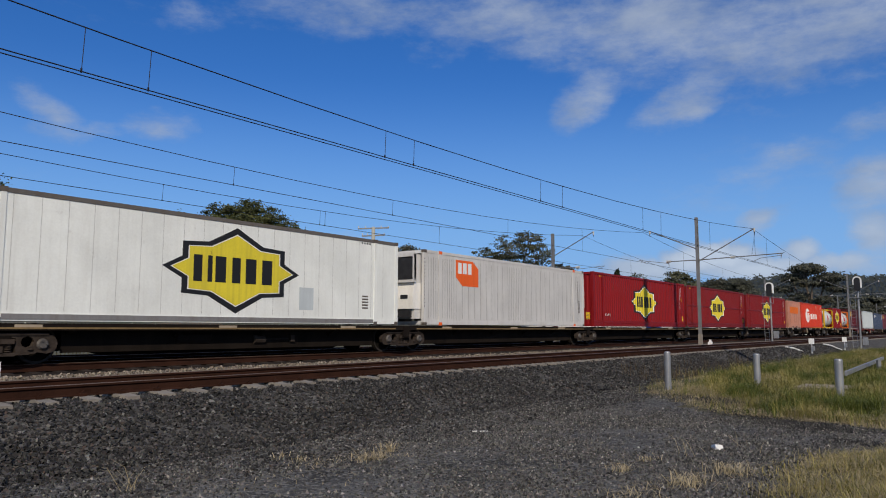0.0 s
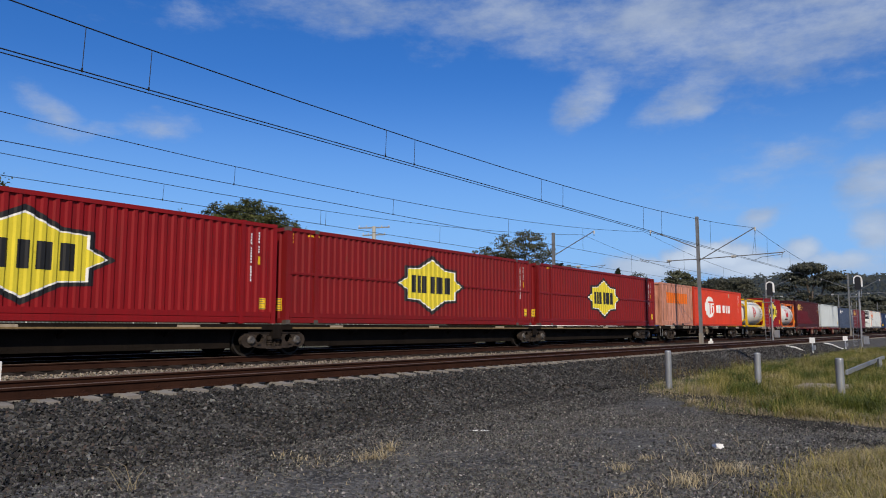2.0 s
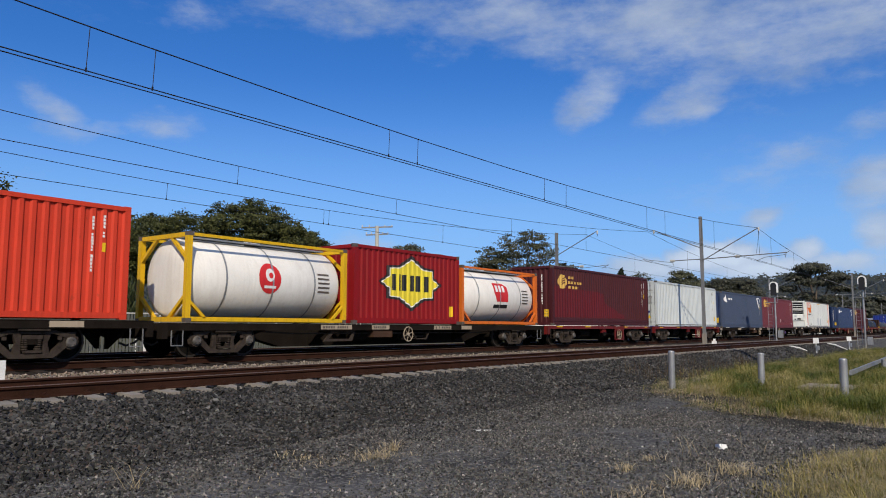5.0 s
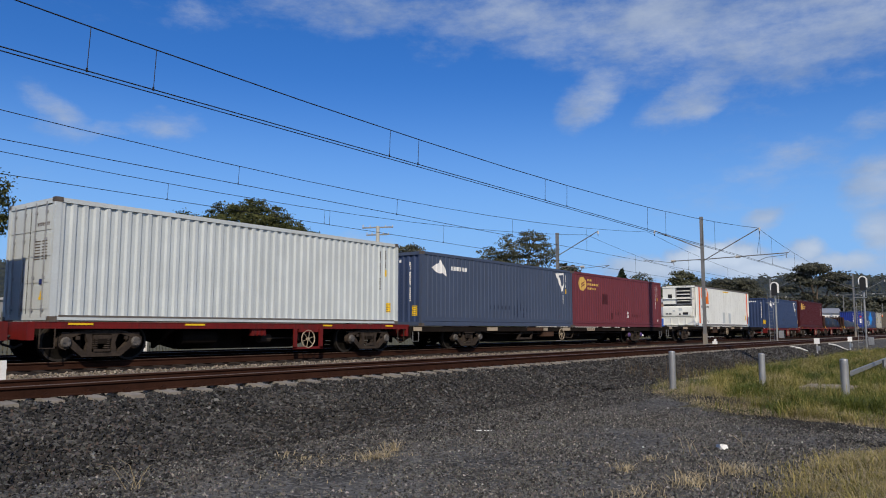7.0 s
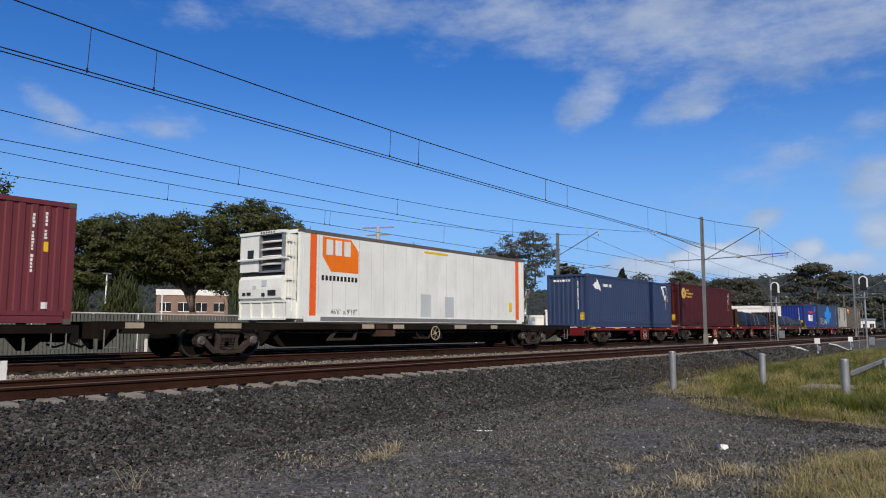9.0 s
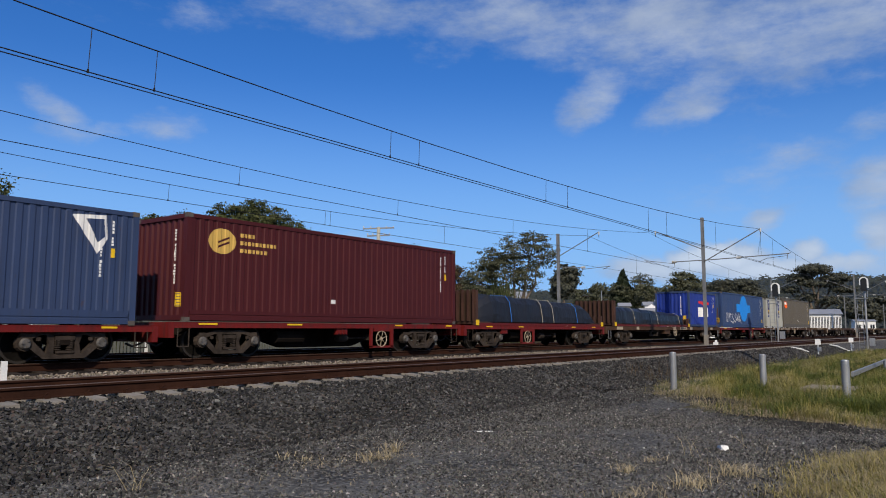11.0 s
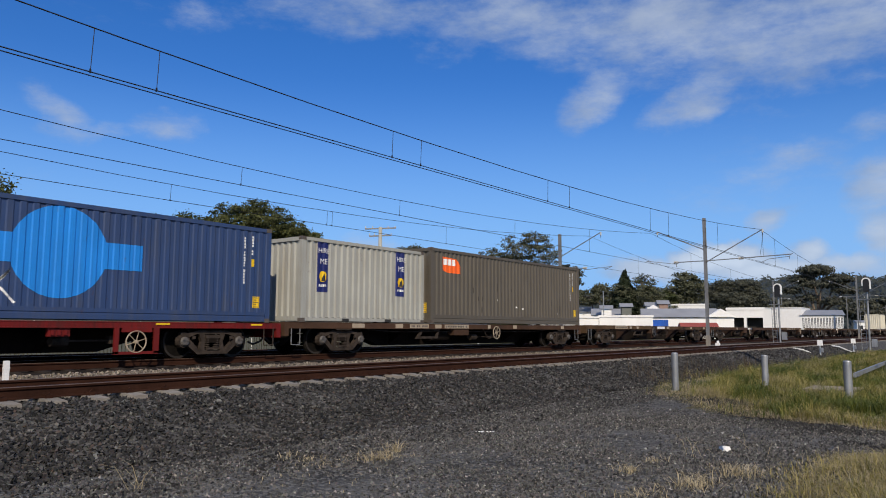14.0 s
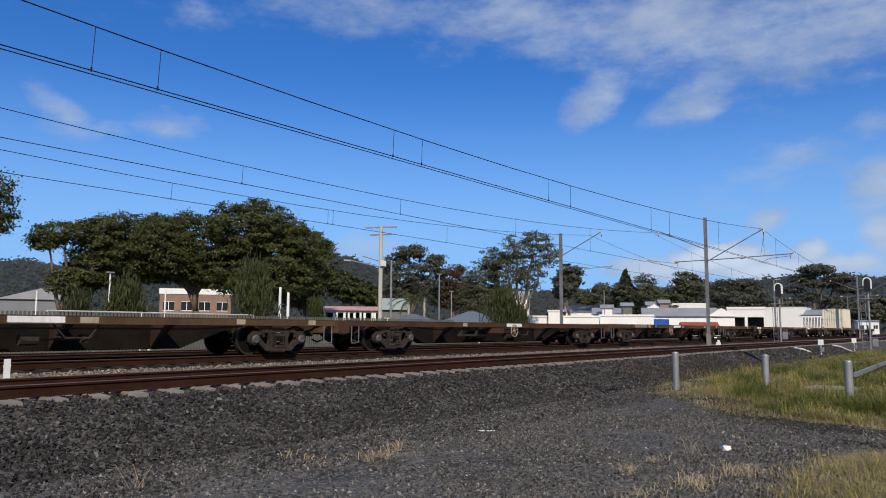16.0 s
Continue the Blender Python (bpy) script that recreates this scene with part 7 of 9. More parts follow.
def needle_tree(label, x, y, h, w, seed, z0=-0.6):
    """A slim tree of fine drooping needles."""
    rnd, rng = random.Random(seed), np.random.default_rng(seed)
    np.random.seed(seed)
    t = thing("tree", label, "tree", "trees behind the railway")
    t.location = (x, y, z0)
    bm = bmesh.new()
    limb(bm, (0, 0, -0.2), (0, 0, h * 0.95), 0.09, 0.02, 0.06, rnd, 6)
    cs = []
    for k in range(60):
        z = h * rnd.uniform(0.15, 0.9)
        a = rnd.uniform(0, 6.28)
        r = w * (1.1 - z / h) * rnd.uniform(0.5, 1.0) + 0.12
        tip = Vector((r * math.cos(a), r * math.sin(a), min(z + r * 1.1, h)))
        limb(bm, (0, 0, z), tip, 0.025, 0.006, 0.05, rnd, 2)
        n = 70
        f = rng.uniform(0.15, 1.05, (n, 1))
        cs.append(np.array([0, 0, z]) * (1 - f) + np.array(tip) * f + rng.normal(size=(n, 3)) * np.array([0.15, 0.15, 0.24]) * (w / 0.9))
    part("trunk", bm, M["bark"], t)
    cs = np.concatenate(cs)
    nn = rng.normal(size=cs.shape)
    nn[:, 2] *= 0.15
    nn /= np.linalg.norm(nn, axis=1)[:, None]
    n = len(cs)
    s, w2 = 0.13, 0.018
    a = np.cross(nn, np.array([0, 0, 1.0]))
    a /= np.linalg.norm(a, axis=1)[:, None] + 1e-9
    b = np.array([0, 0, 1.0]) + rng.normal(size=(n, 3)) * 0.25
    pts = np.stack([cs - b * s - a * w2, cs - b * s + a * w2, cs + b * s + a * w2, cs + b * s - a * w2], 1).reshape(-1, 3)
    me = bpy.data.meshes.new("crown")
    me.from_pydata(pts.tolist(), [], np.arange(4 * n).reshape(-1, 4).tolist())
    me.materials.append(M["oakleaf"])
    ob = new("crown", me)
    ob.parent = t


for x, y, h, w, sd in ((18.6, 33.0, 3.2, 1.3, 31), (23.9, 30.4, 4.4, 1.6, 32), (16.9, 34.2, 2.9, 0.9, 35), (40.6, 26.0, 3.7, 1.8, 33), (29.2, 31.5, 2.9, 0.7, 34), (42.6, 26.2, 2.4, 1.1, 36)):
    needle_tree("young she-oak with feathery olive needles", x, y, h, w, sd)


def palm(x, y, h, seed):
    rnd = random.Random(seed)
    t = thing("palm_tree", "slender palm with arching green fronds", "palm", "trees behind the railway")
    t.location = (x, y, -0.6)
    bm = bmesh.new()
    limb(bm, (0, 0, -0.2), (0.1, 0, h), 0.16, 0.1, 0.05, rnd, 5)
    part("trunk", bm, M["palebark"], t)
    for k in range(16):
        a, el = k * 2.4, rnd.uniform(-0.2, 1.1)
        bm = bmesh.new()
        prev = Vector((0.1, 0, h))
        d = Vector((math.cos(a) * math.cos(el), math.sin(a) * math.cos(el), math.sin(el)))
        side = d.cross(Vector((0, 0, 1))).normalized()
        for j in range(7):
            nxt = prev + d * 0.34
            for s in (-1, 1):
                for f in (0.0, 0.5):
                    c = prev.lerp(nxt, f)
                    v = [bm.verts.new(p) for p in (c, c + d * 0.1, c + side * s * 0.45 * (1 - j / 9) + d * 0.25 - Vector((0, 0, 0.18)))]
                    bm.faces.new(v)
            d = (d - Vector((0, 0, 0.22))).normalized()
            prev = nxt
        part("frond", bm, M["oakleaf"], t)


palm(55.4, 46.6, 4.2, 1)
palm(57.3, 46.2, 4.7, 2)


def conifer(x, y, h, w):
    rng = np.random.default_rng(5)
    np.random.seed(5)
    t = thing("tree", "dark conical pine tree on the rise", "tree", "trees behind the railway")
    t.location = (x, y, -0.6)
    bm = bmesh.new()
    tube(bm, (0, 0, 0), (0, 0, h), 0.3, 7, 0.05)
    part("trunk", bm, M["bark"], t)
    cs = []
    for z in np.arange(h * 0.3, h, 0.45):
        r = w * (1 - z / h) + 0.15
        n = int(110 * r) + 20
        a, f = rng.uniform(0, 6.28, n), rng.uniform(0.2, 1, n) ** 0.6
        cs.append(np.stack([np.cos(a) * r * f, np.sin(a) * r * f, z + 0.25 * f * r + rng.normal(size=n) * 0.12], 1))
    cs = np.concatenate(cs)
    nn = rng.normal(size=cs.shape) + np.array([0, 0, 1.0])
    nn /= np.linalg.norm(nn, axis=1)[:, None]
    ob = new("crown", quads_mesh("crown", cs, nn, rng.uniform(0.2, 0.4, len(cs)), M["pine"]))
    ob.parent = t


conifer(137.6, 59.7, 13.2, 5.0)

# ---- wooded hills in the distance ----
# forest tone greyed and blued: the haze lies in the colour
M["hill"] = leaf_mat("haze_greyed_forest", (0.032, 0.039, 0.036), (0.038, 0.046, 0.041), (0.047, 0.055, 0.048))


def hills():
    # bearing from the X axis in degrees against the height of the ridge over its distance
    prof = [(-12, 0.052), (0, 0.055), (5, 0.057), (8, 0.061), (12, 0.059), (15, 0.058), (18, 0.053), (22, 0.047), (26, 0.045), (30, 0.048), (34, 0.05), (38, 0.052),
            (41, 0.060), (43, 0.080), (46, 0.096), (50, 0.088), (56, 0.074), (60, 0.070), (66, 0.069), (72, 0.071), (80, 0.068), (95, 0.06)]
    rows = [(330, -0.02), (380, 0.18), (450, 0.45), (540, 0.75), (640, 0.95), (720, 1.0), (820, 0.9)]
    angles = np.arange(-12, 95, 0.22)
    verts = []
    for d0, k in rows:
        for a in angles:
            h = float(np.interp(a, [p[0] for p in prof], [p[1] for p in prof])) * 720
            x, y = d0 * math.cos(radians(a)), d0 * math.sin(radians(a))
            bumps = (noise.noise(Vector((x * 0.05, y * 0.05, 1))) * 5 + noise.noise(Vector((x * 0.17, y * 0.17, 5))) * 3.5 + noise.noise(Vector((x * 0.4, y * 0.4, 9))) * 2.0) * (0.3 + 0.7 * k)
            verts.append((x, y, -1 + max(h * k, 0) + bumps * (k > 0)))
    n = len(angles)
    faces = [(j * n + i, j * n + i + 1, (j + 1) * n + i + 1, (j + 1) * n + i) for j in range(len(rows) - 1) for i in range(n - 1)]
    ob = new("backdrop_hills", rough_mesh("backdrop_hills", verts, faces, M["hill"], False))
    tagged(ob, "distant dark forested ridge", "hill", kind="structure")
    # tree tops that roughen the slope and the skyline
    rng = np.random.default_rng(8)
    np.random.seed(8)
    V = np.array(verts).reshape(len(rows), n, 3)
    cs = []
    for j in range(1, 6):
        for _ in range(1):
            f, g = rng.uniform(0, 1, (n * 26,)), rng.uniform(0, n - 1.01, (n * 26,))
            i = g.astype(int)
            u = (g - i)[:, None]
            p = (V[j - 1, i] * (1 - u) + V[j - 1, i + 1] * u) * (1 - f[:, None]) + (V[j, i] * (1 - u) + V[j, i + 1] * u) * f[:, None]
            cs.append(p + rng.normal(size=p.shape) * np.array([1.5, 1.5, 1.2]) + np.array([0, 0, 1.2]))
    cs = np.concatenate(cs)
    nn = rng.normal(size=cs.shape) * 0.28 + np.array([-0.4, -0.5, 0.8])
    nn /= np.linalg.norm(nn, axis=1)[:, None]
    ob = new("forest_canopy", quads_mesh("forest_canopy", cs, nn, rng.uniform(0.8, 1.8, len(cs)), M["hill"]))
    tagged(ob, "dark tree tops on the distant ridge", "forest", kind="stuff")


def unseen_ridge():
    """An unseen ridge, added behind the camera to close off the low sky."""
    verts, angles = [], np.arange(95, 349, 3.0)
    for d0, k in ((330, -0.02), (520, 0.7), (720, 1.0), (820, 0.9)):
        for a in angles:
            x, y = d0 * math.cos(radians(a)), d0 * math.sin(radians(a))
            verts.append((x, y, -1 + (0.055 * 720 + 9 * noise.noise(Vector((x * 0.01, y * 0.01, 2)))) * k))
    n = len(angles)
    faces = [(j * n + i, j * n + i + 1, (j + 1) * n + i + 1, (j + 1) * n + i) for j in range(3) for i in range(n - 1)]
    ob = new("backdrop_hills", rough_mesh("backdrop_hills", verts, faces, M["hill"], True))
    tagged(ob, "distant dark forested ridge", "hill", kind="structure")


hills()
unseen_ridge()

# ---- buildings ----
M["wallwhite"] = mat("white_painted_wall", (0.82, 0.82, 0.80), 0.7, 0, 0.06, 0.4, 10, 0.05, 8, 0.2, (0.5, 0.48, 0.44))
M["roofgrey"] = mat("grey_sheet_roof", (0.30, 0.31, 0.33), 0.55, 0.2, 0.15, 0.5, 12)
M["shedgrey"] = mat("dull_grey_shed_cladding", (0.19, 0.20, 0.21), 0.7, 0, 0.12, 0.5, 12)
M["roofblue"] = mat("blue_grey_roof", (0.12, 0.15, 0.19), 0.6, 0, 0.15, 0.5, 12)
M["roofgreen"] = mat("grey_green_roof", (0.30, 0.36, 0.33), 0.6, 0, 0.15, 0.5, 12)
M["roofpink"] = mat("pink_tile_roof", (0.52, 0.30, 0.27), 0.8, 0, 0.2, 0.8, 20)
M["roofred"] = mat("rusty_red_roof", (0.30, 0.07, 0.05), 0.7, 0, 0.2, 0.8, 20)
M["brick"] = mat("pinkish_brick_wall", (0.25, 0.17, 0.135), 0.9, 0, 0.15, 0.8, 25, 0.1, 20)
M["window"] = mat("dark_window_glass", (0.02, 0.025, 0.03), 0.12, 0, 0.3, 0.5)
M["shadowbay"] = mat("dark_bay_shade", (0.03, 0.03, 0.03), 0.9)
M["fence"] = mat("pale_grey_green_fence", (0.13, 0.14, 0.125), 0.6, 0.1, 0.12, 0.6, 15, 0, 10, 0.2, (0.25, 0.24, 0.2))
M["pipe"] = mat("white_conduit", (0.7, 0.7, 0.68), 0.5)
M["hood"] = mat("black_signal_housing", (0.015, 0.015, 0.016), 0.5)
M["concpole"] = mat("pale_concrete_pole", (0.45, 0.45, 0.40), 0.85, 0, 0.12, 1, 20)
M["blueskip"] = paint("blue_skip_paint", (0.03, 0.12, 0.5), 0.2)


def house(label, p, q, z_eave, z_ridge, depth, wall, roof, windows=0, style="flat", z0=-0.7, bays=0, name="building", win_z=(0.45, 0.75), bay_h=0.74):
    """A building whose front runs from p to q; it lies behind that line."""
    p, q = Vector((*p, 0)), Vector((*q, 0))
    L = (q - p).length
    ang = math.atan2(q.y - p.y, q.x - p.x)
    b = thing(name, label, "building", "buildings behind the railway")
    b.matrix_basis = Matrix.Translation((p.x, p.y, z0)) @ Matrix.Rotation(ang, 4, "Z")
    H, R = z_eave - z0, z_ridge - z0
    d = depth
    t = 0.2
    # the front wall has real openings; the bays are deep, the windows hold glass
    n = max(windows, bays)
    spans = []
    if n:
        w = L / n
        k = 0.62 if windows else 0.84
        spans = [(w * (i + 0.5 - k / 2), w * (i + 0.5 + k / 2)) for i in range(n)]
    zl, zh = (H * win_z[0], H * win_z[1]) if windows else (0.0, H * bay_h)
    bm = bmesh.new()
    if spans:
        box(bm, 0, L, 0, t, zh, H)
        if windows:
            box(bm, 0, L, 0, t, 0, zl)
        edges = [0] + [v for s in spans for v in s] + [L]
        for a, c in zip(edges[::2], edges[1::2]):
            box(bm, a, c, 0, t, zl, zh)
    else:
        box(bm, 0, L, 0, t, 0, H)
    part("wall", bm, M[wall], b)
    boxes("wall", M[wall], b, (0, t, t, d, 0, H))
    boxes("wall", M[wall], b, (L - t, L, t, d, 0, H))
    boxes("wall", M[wall], b, (t, L - t, d - t, d, 0, H))
    for a, c in spans:
        if windows:
            win = boxes("window", M["window"], b, (a, c, 0.08, 0.11, zl, zh))
            boxes("window_frame", M["wallwhite"], win, (a, c, 0.04, 0.08, zl, zl + 0.08), (a, c, 0.04, 0.08, zh - 0.08, zh), ((a + c) / 2 - 0.04, (a + c) / 2 + 0.04, 0.04, 0.08, zl + 0.08, zh - 0.08))
        else:
            # dark sheet at the back gives the open bay its shade
            boxes("bay_door", M["shadowbay"], b, (a, c, 2.2, 2.25, 0, zh))
    bm = bmesh.new()
    e = 0.35
    if style == "flat":
        box(bm, -0.1, L + 0.1, -0.1, d + 0.1, H, R)
    elif style == "ridge":
        v = [bm.verts.new(c) for c in ((-e, -e, H), (L + e, -e, H), (L + e, d + e, H), (-e, d + e, H), (-e, d / 2, R), (L + e, d / 2, R))]
        for f in ((0, 1, 5, 4), (2, 3, 4, 5), (0, 4, 3), (1, 2, 5), (0, 3, 2, 1)):
            bm.faces.new([v[i] for i in f])
    elif style == "gable":
        v = [bm.verts.new(c) for c in ((-e, -e, H), (L + e, -e, H), (L + e, d + e, H), (-e, d + e, H), (L / 2, -e, R), (L / 2, d + e, R))]
        for f in ((0, 4, 5, 3), (1, 2, 5, 4), (0, 3, 2, 1), (0, 1, 4), (2, 3, 5)):
            bm.faces.new([v[i] for i in f])
    elif style == "hip":
        v = [bm.verts.new(c) for c in ((-e, -e, H), (L + e, -e, H), (L + e, d + e, H), (-e, d + e, H), (d / 2, d / 2, R), (L - d / 2, d / 2, R))]
        for f in ((0, 1, 5, 4), (1, 2, 5), (2, 3, 4, 5), (3, 0, 4), (0, 3, 2, 1)):
            bm.faces.new([v[i] for i in f])
    part("roof", bm, M[roof], b)
    return b


house("low grey shed with pale gable wall", (44.0, 111.8), (53.4, 107.5), 4.6, 6.2, 14, "shedgrey", "roofgrey", 0, "gable", name="shed")
house("pinkish brick house with white fascia and windows", (55.0, 89.5), (62.6, 84.4), 5.2, 5.95, 9, "brick", "wallwhite", 4, "flat", win_z=(0.62, 0.84))
sh = house("row of low shops with pink awning and white posts", (60.9, 66.2), (67.0, 60.2), 2.9, 3.5, 7, "wallwhite", "roofpink", 0, "ridge", bays=6, name="shop_row", bay_h=0.93)
for k in range(8):
    boxes("post", M["wallwhite"], sh, (k * 1.2, k * 1.2 + 0.3, -1.5, -1.2, 0, 3.3))
house("house with blue-grey hipped roof", (52.0, 46.8), (55.6, 42.5), 1.2, 2.2, 5, "brick", "roofblue", 0, "hip")
house("house with blue-grey hipped roof", (55.3, 42.9), (59.4, 37.6), 1.2, 2.5, 6, "brick", "roofblue", 0, "hip")
house("house with grey-green roof and white walls", (63.0, 57.0), (65.0, 54.9), 2.9, 4.3, 4, "fence", "roofgreen", 2, "ridge")
house("white house beside the gum tree", (84.0, 54.5), (86.5, 51.5), 5.0, 6.0, 4, "wallwhite", "roofgrey", 2, "ridge")
house("long low white shop building", (80.6, 50.3), (85.8, 40.8), 2.3, 2.5, 8, "wallwhite", "wallwhite", 0, "flat")
house("white parapet above shop roof", (82.1, 46.0), (83.0, 44.4), 3.0, 3.2, 3, "wallwhite", "wallwhite", 0, "flat")
house("long low white shop building", (90.4, 42.9), (93.1, 36.6), 2.5, 2.75, 8, "wallwhite", "wallwhite", 6, "flat", win_z=(0.55, 0.68))
house("white shed with grey ridge roof", (114.0, 46.4), (118.5, 36.2), 2.9, 4.35, 6, "wallwhite", "roofgrey", 0, "ridge", name="shed")
house("white gabled shed end", (118.0, 37.4), (119.6, 33.9), 2.9, 4.2, 5, "wallwhite", "wallwhite", 0, "gable", name="shed")
house("small shed with rusty red roof", (104.0, 36.5), (106.0, 32.5), 1.3, 1.9, 3, "wallwhite", "roofred", 0, "ridge", name="shed")
house("long white flat-roofed building", (140.0, 53.6), (142.9, 45.6), 5.6, 5.9, 8, "wallwhite", "wallwhite", 0, "flat")
house("large white warehouse with dark open bays", (164.6, 48.2), (166.0, 40.8), 5.2, 5.75, 12, "wallwhite", "wallwhite", 0, "flat", bays=2, name="warehouse", bay_h=0.72)
house("large white blank warehouse wall", (166.0, 40.8), (166.4, 33.6), 5.5, 5.65, 12, "wallwhite", "wallwhite", 0, "flat", name="warehouse")
house("white warehouse wall with long windows", (166.4, 33.6), (168.2, 26.2), 4.0, 5.2, 12, "wallwhite", "roofgrey", 14, "ridge", name="warehouse", win_z=(0.22, 0.9))
house("far white building at the line side", (257.0, 36.4), (258.4, 31.0), 3.6, 4.1, 9, "wallwhite", "roofgrey", 3, "ridge")
for x, y, z in ((141.5, 75.0, 4.5), (146, 70, 4.2), (150, 64, 4.4), (128, 62, 3.6)):
    house("pale weatherboard house on the rise", (x, y), (x + 2.6, y - 5.2), z, z + 1.3, 6, "wallwhite", "roofgrey", 3, "ridge")
house("pale weatherboard house on the rise", (126.0, 59.3), (126.8, 57.7), 4.7, 5.4, 3, "wallwhite", "roofgrey", 2, "ridge")
house("pale weatherboard house on the rise", (126.0, 55.3), (126.8, 53.8), 5.0, 5.7, 3, "fence", "roofgrey", 2, "ridge")
house("pale weatherboard house on the rise", (126.0, 50.6), (127.0, 48.6), 5.1, 5.8, 3, "wallwhite", "roofgrey", 2, "ridge")
house("pale weatherboard house on the rise", (126.0, 48.3), (126.7, 47.0), 5.4, 6.1, 3, "brick", "roofgrey", 2, "ridge")
house("small white gabled house", (120.5, 48.7), (121.5, 46.2), 4.0, 5.1, 5, "wallwhite", "wallwhite", 0, "gable")
skip = boxes("skip_bin", M["blueskip"], None, (96.0, 97.5, 36.2, 38.4, -0.6, 2.2))
tagged(skip, "bright blue metal skip beside white sheds", "skip")


# ---- fence, poles and posts ----
def fence(x0, x1, y, z0, z1):
    f = thing("fence", "pale grey slatted metal fence behind the tracks", "fence")
    f.location = (x0, y, z0)
    L, h = x1 - x0, z1 - z0
    for z in (0.3, h - 0.25):
        boxes("rail", M["fence"], f, (0, L, 0.03, 0.08, z, z + 0.06))
    bm = bmesh.new()
    box(bm, -0.045, 0.045, -0.02, 0.0, 0.0, h)
    box(bm, -0.02, 0.02, 0.0, 0.025, 0.0, h - 0.03)
    slat = finish("slat", bm, M["fence"])
    for k in range(min(int(L / 0.14), 290)):
        ob = new("slat", slat)
        ob.parent, ob.location = f, (0.07 + k * 0.14, 0, 0)


fence(-4.0, 36.0, 26.6, -0.35, 1.32)


def low_rail(x0, x1, y, z0, z1):
    """A low pale pipe rail on short posts."""
    f = thing("handrail", "low pale pipe handrail behind the railway", "handrail")
    bm = bmesh.new()
    tube(bm, (x0, y, z1), (x1, y, z1), 0.032, 6)
    part("rail", bm, M["insulator"], f)
    bm = bmesh.new()
    tube(bm, (0, 0, 0), (0, 0, z1 - z0), 0.03, 6)
    me = finish("post", bm, M["whitepost"])
    for n in range(int((x1 - x0) / 2.0) + 1):
        ob = new("post", me)
        ob.parent, ob.location = f, (x0 + 2.0 * n, y, z0)


low_rail(13.6, 24.0, 30.0, -0.6, 1.42)


def radio_pole(x, y, z0, h):
    """Unseen pole, added to cast the shadow across the tracks; radio fittings assumed."""
    p = thing("radio_pole", "tall tapered grey steel pole out of view, its radio fittings assumed", "radio pole")
    p.location = (x, y, z0)
    bm = bmesh.new()
    tube(bm, (0, 0, 0), (0, 0, h), 0.26, 16, 0.20)
    part("pole", bm, M["galv"], p, smooth=True)
    boxes("base_plate", M["galv"], p, (-0.45, 0.45, -0.45, 0.45, -0.1, 0.06))
    for a in (0.3, 2.4, 4.5):
        bm = bmesh.new()
        c, d = Vector((0.45 * math.cos(a), 0.45 * math.sin(a), h - 2.2)), Vector((0, 0, 2.0))
        bar(bm, c, c + d, 0.2, 0.1, (math.cos(a), math.sin(a), 0))
        tube(bm, (0, 0, h - 1.2), c + d * 0.5, 0.03, 6)
        part("antenna", bm, M["whitepost"], p)


radio_pole(28.3, 1.65, -0.85, 23.5)


def pole_light(x, y, top, label, arm=True, r=0.06, material="whitepost"):
    p = thing("lamp_post", label, "lamp post", "lamp posts")
    p.location = (x, y, -0.6)
    bm = bmesh.new()
    tube(bm, (0, 0, 0), (0, 0, top + 0.6), r, 8, r * 0.7)
    part("pole", bm, M[material], p)
    if arm:
        boxes("lamp_head", M["galv"], p, (-0.22, 0.22, -0.09, 0.09, top + 0.58, top + 0.66))


pole_light(18.1, 41.2, 2.7, "slim white post with dark fitting", False)
pole_light(22.7, 42.3, 4.0, "slim white lamp post behind the fence")
pole_light(47.5, 36.7, 5.2, "slim grey lamp post with flat head", True, 0.07, "galv")
pole_light(48.1, 35.9, 3.8, "short grey lamp post with flat head", True, 0.06, "galv")
pole_light(38.7, 45.9, 4.0, "pair of white gate posts", False, 0.14)
pole_light(39.2, 45.5, 3.6, "pair of white gate posts", False, 0.14)
pole_light(31.5, 50.5, 3.6, "slim white post behind the fence", False, 0.08)
pole_light(108.7, 50.8, 6.9, "slim grey street light", True, 0.1, "galv")
pole_light(96.0, 57.0, 7.2, "slim grey street light", True, 0.08, "galv")
pole_light(37.5, 33.1, 5.4, "slim grey steel pole", False, 0.09, "galv")


